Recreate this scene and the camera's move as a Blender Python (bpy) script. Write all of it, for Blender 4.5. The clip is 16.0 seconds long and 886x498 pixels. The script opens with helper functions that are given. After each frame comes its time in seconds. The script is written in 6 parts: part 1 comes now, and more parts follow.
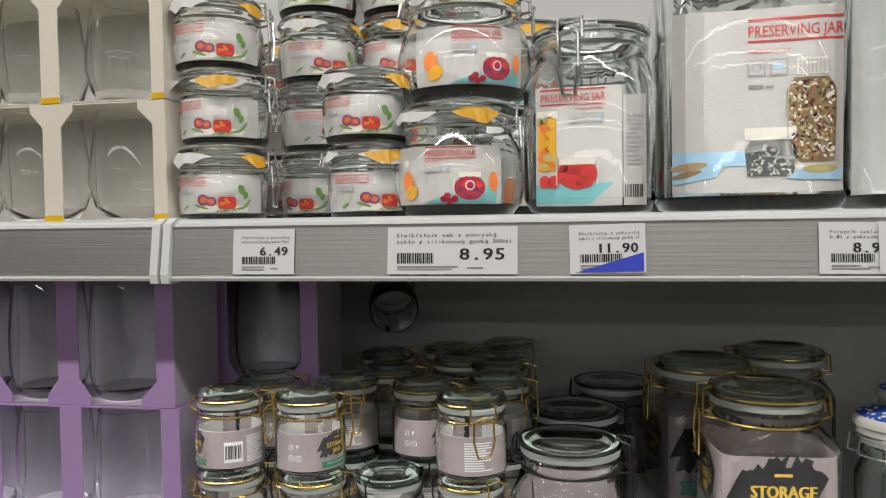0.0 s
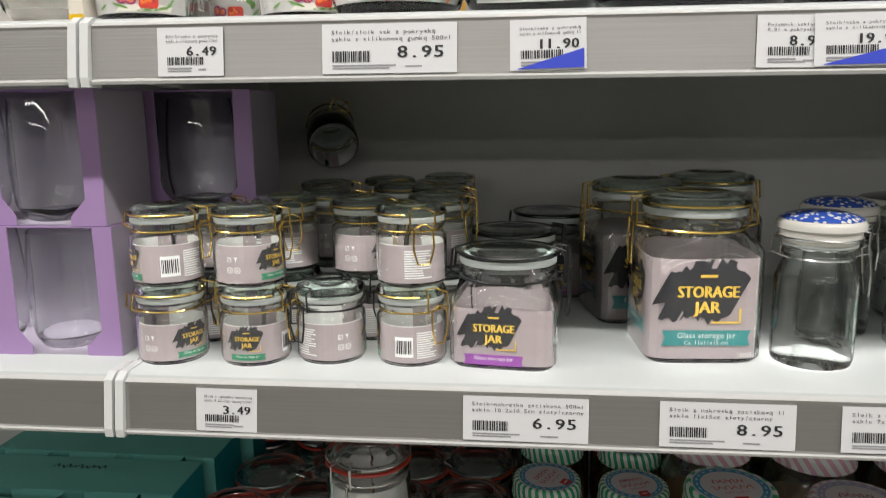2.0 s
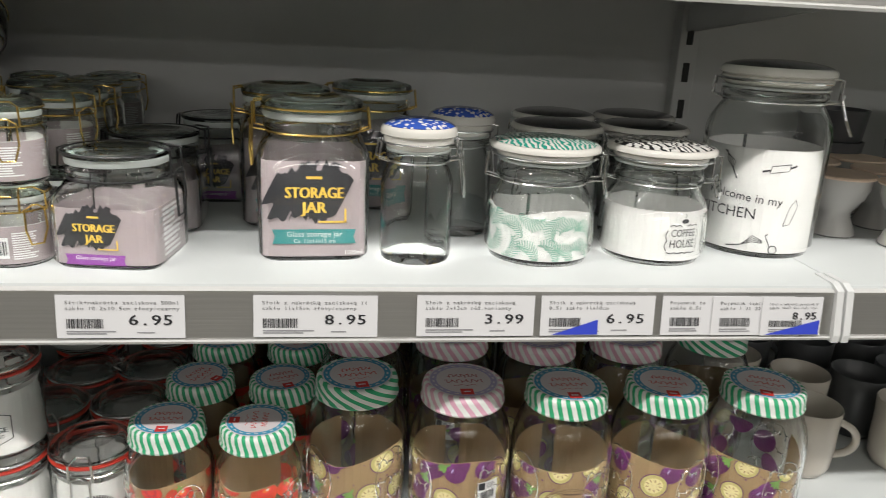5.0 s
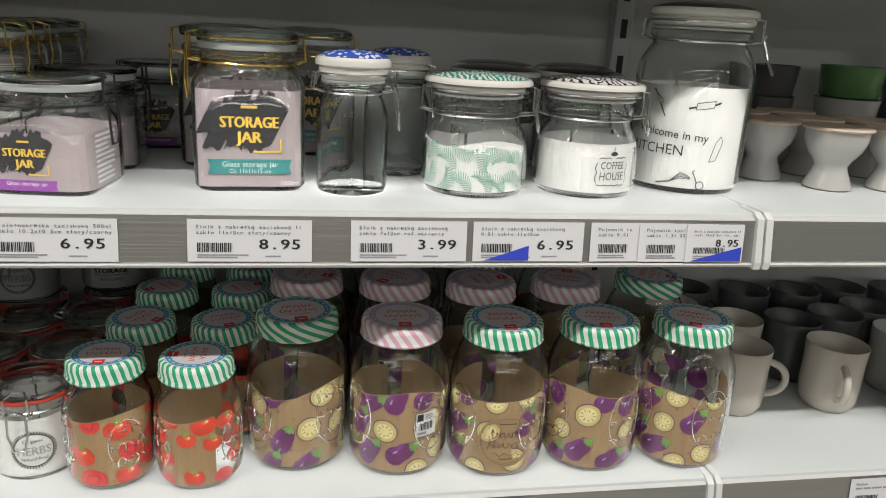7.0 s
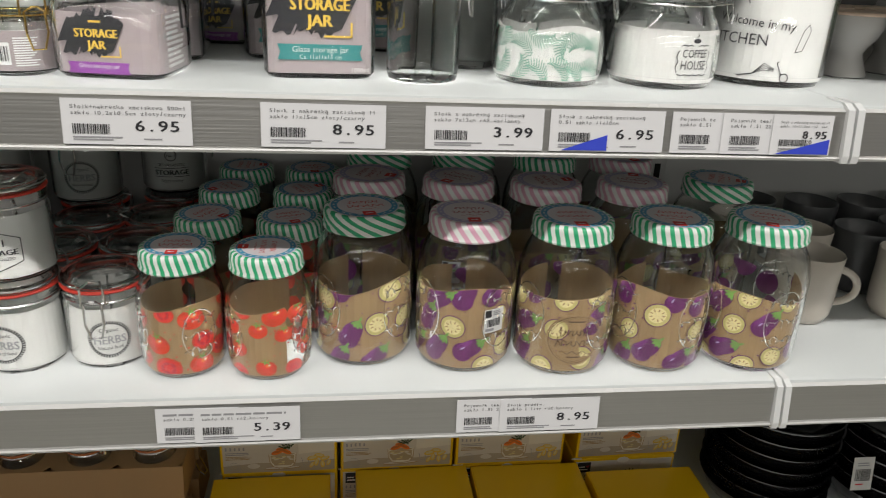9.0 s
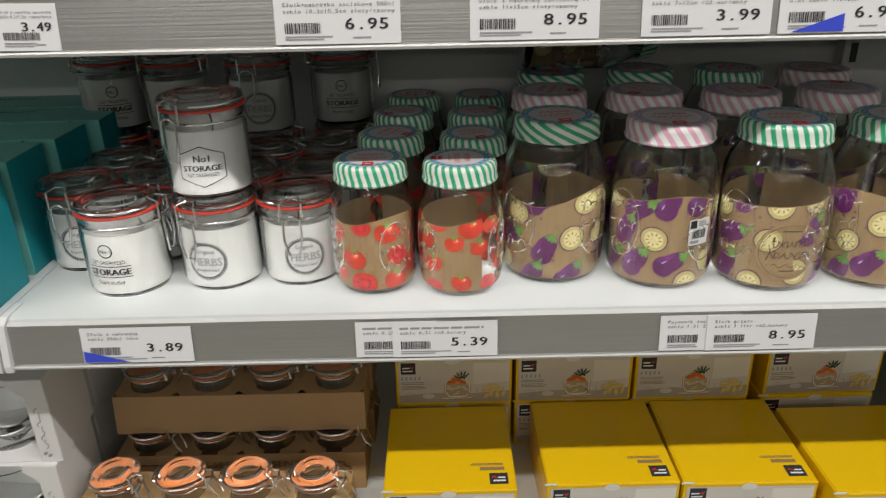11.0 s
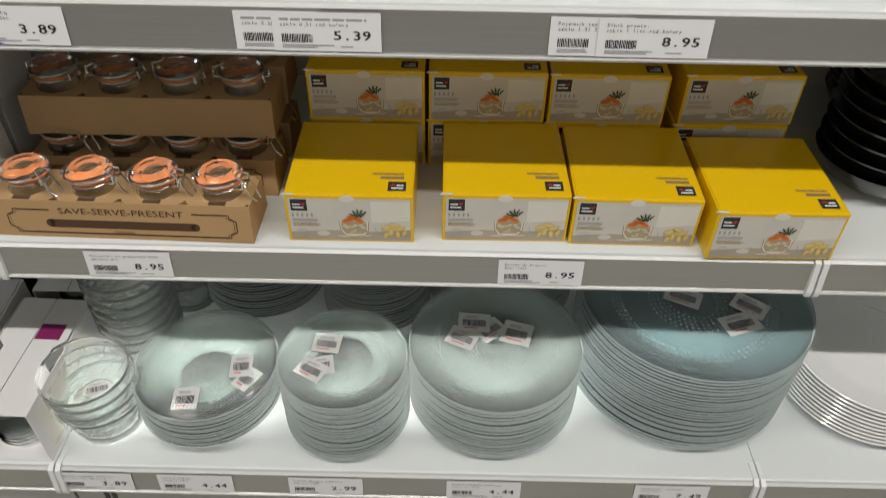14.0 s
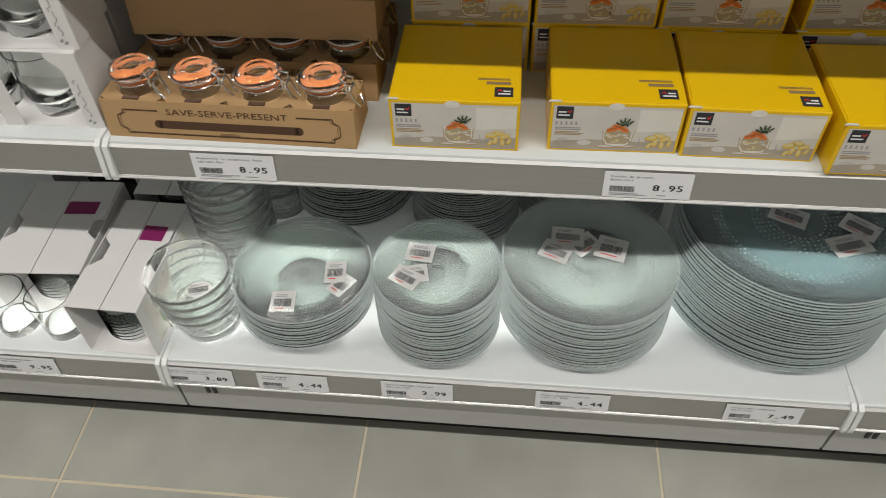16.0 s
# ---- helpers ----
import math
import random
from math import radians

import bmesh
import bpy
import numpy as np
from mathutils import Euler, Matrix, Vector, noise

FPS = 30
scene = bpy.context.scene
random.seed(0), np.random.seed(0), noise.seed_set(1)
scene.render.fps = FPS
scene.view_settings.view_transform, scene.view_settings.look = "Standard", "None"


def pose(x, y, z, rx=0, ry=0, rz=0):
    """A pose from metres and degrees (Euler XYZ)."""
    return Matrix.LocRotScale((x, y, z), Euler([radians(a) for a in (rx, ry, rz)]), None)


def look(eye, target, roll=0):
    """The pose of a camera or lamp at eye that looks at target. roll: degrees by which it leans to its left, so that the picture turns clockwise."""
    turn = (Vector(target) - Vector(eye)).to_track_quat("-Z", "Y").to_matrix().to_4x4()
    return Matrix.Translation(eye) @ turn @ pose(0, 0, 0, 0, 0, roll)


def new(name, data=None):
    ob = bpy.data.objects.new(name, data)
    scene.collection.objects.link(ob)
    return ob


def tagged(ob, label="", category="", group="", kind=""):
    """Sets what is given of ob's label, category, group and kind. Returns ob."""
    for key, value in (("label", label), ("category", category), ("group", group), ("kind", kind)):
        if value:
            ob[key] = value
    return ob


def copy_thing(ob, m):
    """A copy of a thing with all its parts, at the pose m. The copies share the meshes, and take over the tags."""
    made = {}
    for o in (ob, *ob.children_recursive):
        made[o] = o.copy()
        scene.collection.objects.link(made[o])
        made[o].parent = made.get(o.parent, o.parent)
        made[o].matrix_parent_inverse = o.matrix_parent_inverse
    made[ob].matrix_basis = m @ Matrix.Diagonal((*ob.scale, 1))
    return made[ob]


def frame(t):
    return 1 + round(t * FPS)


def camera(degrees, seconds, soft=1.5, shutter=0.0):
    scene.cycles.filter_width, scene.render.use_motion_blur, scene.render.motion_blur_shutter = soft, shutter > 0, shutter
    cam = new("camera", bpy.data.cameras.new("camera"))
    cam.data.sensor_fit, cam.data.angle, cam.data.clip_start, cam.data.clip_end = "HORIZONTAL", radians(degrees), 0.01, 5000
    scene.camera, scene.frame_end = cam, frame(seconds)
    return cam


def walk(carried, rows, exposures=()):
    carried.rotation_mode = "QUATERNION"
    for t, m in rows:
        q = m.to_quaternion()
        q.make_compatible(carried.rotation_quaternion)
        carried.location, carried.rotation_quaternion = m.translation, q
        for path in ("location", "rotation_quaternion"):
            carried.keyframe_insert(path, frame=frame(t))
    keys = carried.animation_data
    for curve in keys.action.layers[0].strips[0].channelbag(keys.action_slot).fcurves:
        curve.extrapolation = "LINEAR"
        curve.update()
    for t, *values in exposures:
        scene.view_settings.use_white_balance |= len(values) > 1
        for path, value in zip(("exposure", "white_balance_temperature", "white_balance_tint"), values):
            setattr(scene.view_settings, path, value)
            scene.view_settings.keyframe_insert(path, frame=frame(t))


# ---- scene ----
cam = camera(62.0, 16.0, 0.9, 0.4)
PATH = [
    (0, (0.341, -0.576, 1.466), (-0.01, 1.392, 1.392), -0.8),
    (0.5, (0.341, -0.582, 1.459), (0.026, 1.389, 1.337), -0.8),
    (1, (0.346, -0.581, 1.437), (0.075, 1.39, 1.232), -0.7),
    (1.5, (0.348, -0.578, 1.408), (0.113, 1.387, 1.119), -0.7),
    (2, (0.344, -0.576, 1.4), (0.144, 1.377, 1.02), -0.6),
    (2.5, (0.35, -0.579, 1.395), (0.188, 1.359, 0.926), -0.5),
    (3, (0.353, -0.576, 1.387), (0.237, 1.355, 0.879), -0.1),
    (3.5, (0.374, -0.573, 1.39), (0.322, 1.352, 0.85), 0.4),
    (4, (0.439, -0.575, 1.402), (0.492, 1.341, 0.831), 1.2),
    (4.5, (0.51, -0.587, 1.401), (0.689, 1.315, 0.811), 2.4),
    (7, (0.564, -0.639, 1.339), (0.914, 1.24, 0.75), 3.3),
    (7.5, (0.556, -0.638, 1.326), (0.884, 1.219, 0.66), 3.3),
    (8, (0.554, -0.64, 1.319), (0.868, 1.198, 0.596), 3.4),
    (10.5, (0.454, -0.624, 1.238), (0.535, 1.212, 0.45), 0.1),
    (11, (0.434, -0.628, 1.221), (0.431, 1.198, 0.404), -1.3),
    (11.5, (0.426, -0.636, 1.207), (0.389, 1.172, 0.353), -1.6),
    (12, (0.435, -0.638, 1.2), (0.387, 1.147, 0.299), -1.2),
    (12.5, (0.466, -0.633, 1.187), (0.416, 1.111, 0.21), -0.6),
    (13, (0.502, -0.634, 1.179), (0.471, 1.045, 0.092), 0.3),
    (13.5, (0.536, -0.645, 1.168), (0.513, 0.938, -0.053), 0.8),
    (14, (0.549, -0.659, 1.16), (0.541, 0.831, -0.174), 1.0),
    (14.5, (0.542, -0.662, 1.147), (0.523, 0.742, -0.276), 0.3),
    (15, (0.53, -0.66, 1.143), (0.477, 0.703, -0.319), -0.6),
    (15.5, (0.51, -0.66, 1.142), (0.41, 0.679, -0.341), -1.5),
    (16, (0.496, -0.664, 1.143), (0.34, 0.666, -0.342), -2.0),
]
walk(cam, [(t, look(eye, target, roll)) for t, eye, target, roll in PATH],
     exposures=[(0, -0.18), (1.0, 0.0), (2.0, 0.28), (3, 0.4), (4.5, 0.42), (7, 0.25), (8, 0.2), (10.5, 0.25), (12, 0.28), (14, 0.22), (16, 0.2)])

# ---- world, lamps, exposure ----
scene.cycles.transparent_max_bounces = 16
scene.cycles.max_bounces = scene.cycles.transmission_bounces = 26
world = bpy.data.worlds.new("world")
scene.world = world
world.use_nodes = True
world.node_tree.nodes["Background"].inputs["Color"].default_value = (0.9, 0.95, 1.0, 1)
world.node_tree.nodes["Background"].inputs["Strength"].default_value = 0.014


def strip_lamp(x, y, z, long, wide, watts, tilt=0.0):
    lamp = bpy.data.lights.new("strip_lamp", "AREA")
    lamp.shape, lamp.size, lamp.size_y = "RECTANGLE", long, wide
    lamp.energy, lamp.color = watts, (1.0, 0.965, 0.92)
    ob = new("strip_lamp", lamp)
    ob.matrix_world = pose(x, y, z, tilt, 0, 0)
    return ob


# rows of tubes along the aisles of the shop
strip_lamp(0.5, -1.06, 2.95, 9.0, 0.07, 106, 8)
strip_lamp(0.5, -4.1, 2.95, 9.0, 0.09, 13, 50)
strip_lamp(0.5, -7.2, 2.95, 9.0, 0.09, 23, 55)
strip_lamp(0.5, -10.3, 2.95, 9.0, 0.09, 17, 60)

# ---- materials ----
def nodes_of(name):
    m = bpy.data.materials.new(name)
    m.use_nodes = True
    nt = m.node_tree
    return m, nt, nt.nodes["Principled BSDF"]


def ramp_mix(nt, fac, a, b):
    mix = nt.nodes.new("ShaderNodeMix")
    mix.data_type = "RGBA"
    nt.links.new(fac, mix.inputs[0])
    for i, c in ((6, a), (7, b)):
        if isinstance(c, tuple):
            mix.inputs[i].default_value = (*c, 1)
        else:
            nt.links.new(c, mix.inputs[i])
    return mix.outputs[2]


def coords(nt, stretch=(1, 1, 1)):
    tc = nt.nodes.new("ShaderNodeTexCoord")
    mp = nt.nodes.new("ShaderNodeMapping")
    mp.inputs["Scale"].default_value = stretch
    nt.links.new(tc.outputs["Object"], mp.inputs["Vector"])
    return mp.outputs["Vector"]


def noise_of(nt, vec, scale, detail=4.0):
    n = nt.nodes.new("ShaderNodeTexNoise")
    n.inputs["Scale"].default_value, n.inputs["Detail"].default_value = scale, detail
    nt.links.new(vec, n.inputs["Vector"])
    return n.outputs["Fac"]


def surface(name, colour, rough=0.5, metal=0.0, vary=0.06, grain=60.0, broad=7.0, bump=0.0, stretch=(1, 1, 1), coat=0.0, spec=0.5):
    """Two scales of variation round a base colour, in the roughness and, if asked, in the relief."""
    m, nt, b = nodes_of(name)
    vec = coords(nt, stretch)
    fine, wide = noise_of(nt, vec, grain), noise_of(nt, vec, broad, 2.0)
    lo, hi = tuple(c * (1 - vary) for c in colour), tuple(min(1, c * (1 + vary)) for c in colour)
    first = ramp_mix(nt, wide, lo, hi)
    half = tuple(c * (1 - vary * 0.6) for c in colour)
    mid = nt.nodes.new("ShaderNodeMath")
    mid.operation, mid.inputs[1].default_value = "MULTIPLY", 0.5
    nt.links.new(fine, mid.inputs[0])
    nt.links.new(ramp_mix(nt, mid.outputs[0], first, half), b.inputs["Base Color"])
    r = nt.nodes.new("ShaderNodeMapRange")
    r.inputs["To Min"].default_value, r.inputs["To Max"].default_value = max(0.02, rough - 0.08), min(1, rough + 0.08)
    nt.links.new(wide, r.inputs["Value"])
    nt.links.new(r.outputs[0], b.inputs["Roughness"])
    b.inputs["Metallic"].default_value = metal
    b.inputs["Coat Weight"].default_value = coat
    b.inputs["Specular IOR Level"].default_value = spec
    if bump:
        bp = nt.nodes.new("ShaderNodeBump")
        bp.inputs["Strength"].default_value, bp.inputs["Distance"].default_value = bump, 0.001
        nt.links.new(fine, bp.inputs["Height"])
        nt.links.new(bp.outputs[0], b.inputs["Normal"])
    return m


def glass_like(name, tint, rough=0.0, relief=0.0, scale=40.0, ior=1.47, depth=0.001, clarity=1.0):
    m, nt, b = nodes_of(name)
    b.inputs["Base Color"].default_value = (*tint, 1)
    b.inputs["Roughness"].default_value, b.inputs["IOR"].default_value = rough, ior
    b.inputs["Transmission Weight"].default_value = clarity
    if relief:
        bp = nt.nodes.new("ShaderNodeBump")
        bp.inputs["Strength"].default_value, bp.inputs["Distance"].default_value = relief, depth
        nt.links.new(noise_of(nt, coords(nt), scale, 2.0), bp.inputs["Height"])
        nt.links.new(bp.outputs[0], b.inputs["Normal"])
    return m


def striped(name, colour, count, twist):
    """Painted tinplate with slanting stripes round the rim."""
    m, nt, b = nodes_of(name)
    tc = nt.nodes.new("ShaderNodeTexCoord")
    sep = nt.nodes.new("ShaderNodeSeparateXYZ")
    nt.links.new(tc.outputs["Object"], sep.inputs[0])

    def calc(op, a, c):
        n = nt.nodes.new("ShaderNodeMath")
        n.operation = op
        for i, v in enumerate((a, c)):
            if isinstance(v, (int, float)):
                n.inputs[i].default_value = v
            else:
                nt.links.new(v, n.inputs[i])
        return n.outputs[0]

    turn = calc("MULTIPLY", calc("ARCTAN2", sep.outputs[1], sep.outputs[0]), count / math.tau)
    wave = calc("FRACT", calc("ADD", calc("ADD", turn, calc("MULTIPLY", sep.outputs[2], twist)), 100.0), 0.0)
    on = calc("GREATER_THAN", wave, 0.52)
    nt.links.new(ramp_mix(nt, on, (0.80, 0.82, 0.79), colour), b.inputs["Base Color"])
    b.inputs["Roughness"].default_value = 0.28
    b.inputs["Coat Weight"].default_value = 0.3
    return m


def ribbed(name, colour, rough, lines, strength, vary=0.1, metal=0.0):
    """Drawn plastic or sheet with fine lines that run along x."""
    m, nt, b = nodes_of(name)
    vec = coords(nt, (0.6, 1, lines))
    fine = noise_of(nt, vec, 9.0, 3.0)
    nt.links.new(ramp_mix(nt, fine, tuple(c * (1 - vary) for c in colour), tuple(c * (1 + vary) for c in colour)), b.inputs["Base Color"])
    b.inputs["Roughness"].default_value, b.inputs["Metallic"].default_value = rough, metal
    bp = nt.nodes.new("ShaderNodeBump")
    bp.inputs["Strength"].default_value, bp.inputs["Distance"].default_value = strength, 0.0006
    nt.links.new(fine, bp.inputs["Height"])
    nt.links.new(bp.outputs[0], b.inputs["Normal"])
    return m


GLASS = glass_like("clear_glass", (0.965, 0.985, 0.975), 0.0, 0.10, 30.0)
GLASS_GREEN = glass_like("greenish_glass", (0.86, 0.95, 0.91), 0.0, 0.10, 30.0)
GLASS_PLATE = glass_like("pressed_glass", (0.925, 0.955, 0.945), 0.02, 0.35, 85.0, clarity=0.972, depth=0.0016)
# darker tint: thicker glass, with the shade under the upper shelf painted in
GLASS_PLATTER = glass_like("thick_shaded_glass", (0.80, 0.875, 0.88), 0.02, 0.35, 70.0, clarity=0.965, depth=0.0016)
# whitish, cloudy glass: the glints on rims and raised beads are painted in
GLASS_GLINT = glass_like("whitened_glint_glass", (0.78, 0.85, 0.84), 0.03, clarity=0.68)
GLASS_BOWL = glass_like("pressed_bowl_glass", (0.93, 0.96, 0.945), 0.02, 0.25, 80.0, clarity=0.94)
SHELF_WHITE = surface("shelf_white", (0.64, 0.67, 0.67), 0.32, vary=0.03, grain=200, bump=0.02)
BACK_GREY = surface("panel_grey", (0.68, 0.68, 0.67), 0.45, vary=0.04, grain=300, bump=0.03)
RAIL_GREY = ribbed("rail_grey", (0.46, 0.455, 0.44), 0.30, 60.0, 0.35, metal=0.75)
RAIL_LIP = surface("rail_lip", (0.62, 0.62, 0.61), 0.25, vary=0.04)
CAP_WHITE = surface("cap_white", (0.74, 0.75, 0.75), 0.3, vary=0.03)
PLINTH = surface("plinth_grey", (0.50, 0.50, 0.49), 0.4, metal=0.2, vary=0.06)
BLACK = surface("black_plastic", (0.012, 0.012, 0.013), 0.35, vary=0.15)
BLACK_GLAZE = surface("black_glaze", (0.010, 0.010, 0.011), 0.10, vary=0.1, coat=0.4)
TILE = surface("floor_tile", (0.40, 0.40, 0.35), 0.45, vary=0.55, grain=16, broad=3.5, bump=0.1)
GROUT = surface("grout_sand", (0.60, 0.53, 0.40), 0.85, vary=0.2, grain=120, bump=0.3)
CEILING = surface("ceiling_white", (0.72, 0.72, 0.71), 0.7, vary=0.03)
PAINT = surface("wall_paint", (0.32, 0.32, 0.31), 0.7, vary=0.04)
CARD_TAG = surface("tag_card", (0.78, 0.78, 0.80), 0.45, vary=0.02)
INK = surface("ink_black", (0.025, 0.025, 0.03), 0.6, vary=0.05)
INK_GREY = surface("ink_grey", (0.33, 0.33, 0.35), 0.6, vary=0.05)
INK_SOFT = surface("ink_faded", (0.11, 0.11, 0.12), 0.6, vary=0.05)
SKIN = surface("print_aubergine_sheen", (0.17, 0.03, 0.18), 0.4, vary=0.3, broad=130)
INK_WHITE = surface("ink_white", (0.76, 0.76, 0.76), 0.55, vary=0.03)
BLUE = surface("promo_blue", (0.045, 0.075, 0.62), 0.4, vary=0.04)
RED = surface("print_red", (0.62, 0.035, 0.03), 0.45, vary=0.08)
PAPER = surface("white_paper", (0.66, 0.655, 0.64), 0.65, vary=0.03)
PAPER_GLOSS = surface("glossy_label", (0.50, 0.49, 0.475), 0.25, vary=0.03)
MAUVE = surface("mauve_paper", (0.35, 0.295, 0.305), 0.5, vary=0.05)
KRAFT_PRINT = surface("kraft_label", (0.28, 0.182, 0.088), 0.6, vary=0.12, grain=140)
KRAFT = surface("kraft_board", (0.43, 0.27, 0.125), 0.75, vary=0.12, grain=160, bump=0.1)
KRAFT_DARK = surface("kraft_ink_and_slot", (0.075, 0.035, 0.016), 0.7, vary=0.1)
YELLOW = surface("yellow_carton", (0.80, 0.50, 0.004), 0.3, vary=0.04, coat=0.1)
PHOTO = surface("photo_beige", (0.62, 0.585, 0.53), 0.3, vary=0.14, broad=22)
PHOTO_DARK = surface("photo_tan", (0.42, 0.29, 0.15), 0.35, vary=0.2, broad=60)
CREAM = surface("print_cream", (0.44, 0.35, 0.22), 0.35, vary=0.08, broad=80)
PHOTO_TABLE = surface("photo_table", (0.42, 0.36, 0.28), 0.3, vary=0.2, broad=30)
PHOTO_PALE = surface("photo_pale", (0.72, 0.69, 0.62), 0.3, vary=0.08, broad=40)
ORANGE = surface("print_orange", (0.80, 0.20, 0.03), 0.4, vary=0.3, broad=150)
AMBER = surface("print_amber", (0.82, 0.42, 0.02), 0.4, vary=0.3, broad=150)
CRIMSON = surface("print_crimson", (0.40, 0.012, 0.035), 0.4, vary=0.4, broad=160)
LEAF = surface("print_leaf", (0.14, 0.30, 0.06), 0.45, vary=0.35, broad=150)
TEALP = surface("print_teal", (0.03, 0.235, 0.235), 0.45, vary=0.06)
TURQ = surface("print_turquoise", (0.16, 0.46, 0.48), 0.4, vary=0.15, broad=60)
SKYP = surface("print_sky", (0.36, 0.58, 0.76), 0.4, vary=0.15, broad=40)
VIOLET = surface("print_violet", (0.25, 0.045, 0.32), 0.45, vary=0.06)
GREENP = surface("print_green", (0.025, 0.235, 0.12), 0.45, vary=0.06)
AUBERGINE = surface("print_aubergine", (0.115, 0.014, 0.105), 0.4, vary=0.5, broad=130)
SLICE = surface("print_slice", (0.46, 0.40, 0.15), 0.45, vary=0.2, broad=220)
SLICE_PALE = surface("print_slice_heart", (0.66, 0.58, 0.30), 0.45, vary=0.15, broad=260)
TOMATO = surface("print_tomato", (0.56, 0.042, 0.014), 0.35, vary=0.5, broad=140)
GRAIN_MIX = surface("print_seeds", (0.24, 0.16, 0.075), 0.5, vary=0.85, grain=420, broad=230)
GOLD = surface("gold_wire", (0.86, 0.60, 0.19), 0.2, metal=1.0, vary=0.05)
GOLD_INK = surface("gold_print", (0.72, 0.48, 0.075), 0.4, vary=0.06)
STEEL = surface("steel_wire", (0.72, 0.72, 0.72), 0.18, metal=1.0, vary=0.05)
BLACK_WIRE = surface("black_wire", (0.015, 0.015, 0.016), 0.3, vary=0.1)
SILICONE = surface("white_silicone", (0.52, 0.56, 0.545), 0.4, vary=0.03)
RUBBER_RED = surface("red_rubber", (0.55, 0.04, 0.022), 0.4, vary=0.1)
HERB_GREEN = surface("herb_green_ink", (0.035, 0.07, 0.025), 0.5, vary=0.15)
RUBBER_AMBER = surface("amber_rubber", (0.36, 0.125, 0.05), 0.4, vary=0.15)
RUBBER_ORANGE = surface("orange_rubber", (0.50, 0.15, 0.04), 0.45, vary=0.12)
CERAMIC = surface("cream_ceramic", (0.76, 0.74, 0.69), 0.16, vary=0.03, coat=0.3)
CERAMIC_BLUE = surface("blue_glaze", (0.06, 0.12, 0.50), 0.2, vary=0.2, broad=120)
CERAMIC_TEAL = surface("teal_glaze", (0.04, 0.37, 0.28), 0.2, vary=0.15)
CERAMIC_GREY = surface("grey_glaze", (0.48, 0.47, 0.45), 0.22, vary=0.04, coat=0.2)
CERAMIC_DARK = surface("charcoal_glaze", (0.085, 0.088, 0.092), 0.3, vary=0.08)
CERAMIC_BEIGE = surface("beige_glaze", (0.60, 0.55, 0.48), 0.25, vary=0.04, coat=0.2)


def glazed(name, ground, ink, kind, scale, edge):
    """A decorated glaze: dots, fronds or brush strokes of one ink on a pale ground."""
    m, nt, b = nodes_of(name)
    if kind == "dots":
        tex = nt.nodes.new("ShaderNodeTexVoronoi")
        tex.inputs["Scale"].default_value = scale
        out = tex.outputs["Distance"]
    else:
        tex = nt.nodes.new("ShaderNodeTexWave")
        tex.inputs["Scale"].default_value, tex.inputs["Distortion"].default_value = scale, 7.0 if kind == "fronds" else 14.0
        tex.inputs["Detail"].default_value, tex.inputs["Detail Scale"].default_value = 2.0, 1.4
        out = tex.outputs["Fac"]
    nt.links.new(coords(nt), tex.inputs["Vector"])
    step = nt.nodes.new("ShaderNodeMapRange")
    step.inputs["From Min"].default_value, step.inputs["From Max"].default_value = edge - 0.04, edge + 0.04
    nt.links.new(out, step.inputs["Value"])
    nt.links.new(ramp_mix(nt, step.outputs[0], ground, ink), b.inputs["Base Color"])
    b.inputs["Roughness"].default_value, b.inputs["Coat Weight"].default_value = 0.18, 0.3
    return m


LID_BLUE = glazed("blue_dotted_glaze", (0.78, 0.77, 0.74), (0.035, 0.10, 0.50), "dots", 190, 0.36)
LID_TEAL = glazed("teal_frond_glaze", (0.78, 0.77, 0.73), (0.03, 0.34, 0.25), "fronds", 62, 0.50)
LID_INK = glazed("black_brushed_glaze", (0.78, 0.77, 0.73), (0.02, 0.02, 0.022), "strokes", 40, 0.68)
LID_BLACK = surface("black_glaze", (0.018, 0.018, 0.02), 0.2, vary=0.2, coat=0.3)
CERAMIC_GREEN = surface("green_glaze", (0.12, 0.26, 0.10), 0.25, vary=0.06)
WHITE_CHINA = surface("white_china", (0.80, 0.80, 0.79), 0.12, vary=0.02, coat=0.3)
PALM = surface("palm_green", (0.20, 0.40, 0.31), 0.5, vary=0.15)
LILAC = surface("lilac_carton", (0.42, 0.27, 0.53), 0.45, vary=0.04)
LILAC_SIDE = surface("lilac_carton_inside", (0.40, 0.36, 0.45), 0.55, vary=0.05)
GREIGE = surface("greige_carton", (0.80, 0.74, 0.64), 0.45, vary=0.04)
GREIGE_DARK = surface("grey_carton_inside", (0.66, 0.63, 0.59), 0.55, vary=0.05)
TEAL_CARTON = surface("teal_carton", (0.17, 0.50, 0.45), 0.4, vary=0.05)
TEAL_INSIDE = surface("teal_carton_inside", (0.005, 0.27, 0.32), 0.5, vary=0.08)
WHITE_CARTON = surface("white_carton", (0.72, 0.71, 0.70), 0.5, vary=0.04)
PLUM = surface("plum_print", (0.21, 0.012, 0.10), 0.45, vary=0.06)
STRIPE_GREEN = striped("green_striped_tin", (0.03, 0.40, 0.18), 28, 30)
STRIPE_BROAD = striped("broad_green_striped_tin", (0.03, 0.40, 0.18), 15, 110)
STRIPE_PINK = striped("pink_striped_tin", (0.72, 0.40, 0.52), 22, 60)
CAP_BLUE = surface("cap_ring_blue", (0.04, 0.30, 0.50), 0.3, vary=0.08)
CAP_PALE = surface("cap_centre", (0.68, 0.62, 0.64), 0.3, vary=0.08)
CAP_MAUVE = surface("cap_ring_mauve", (0.40, 0.36, 0.56), 0.3, vary=0.08)
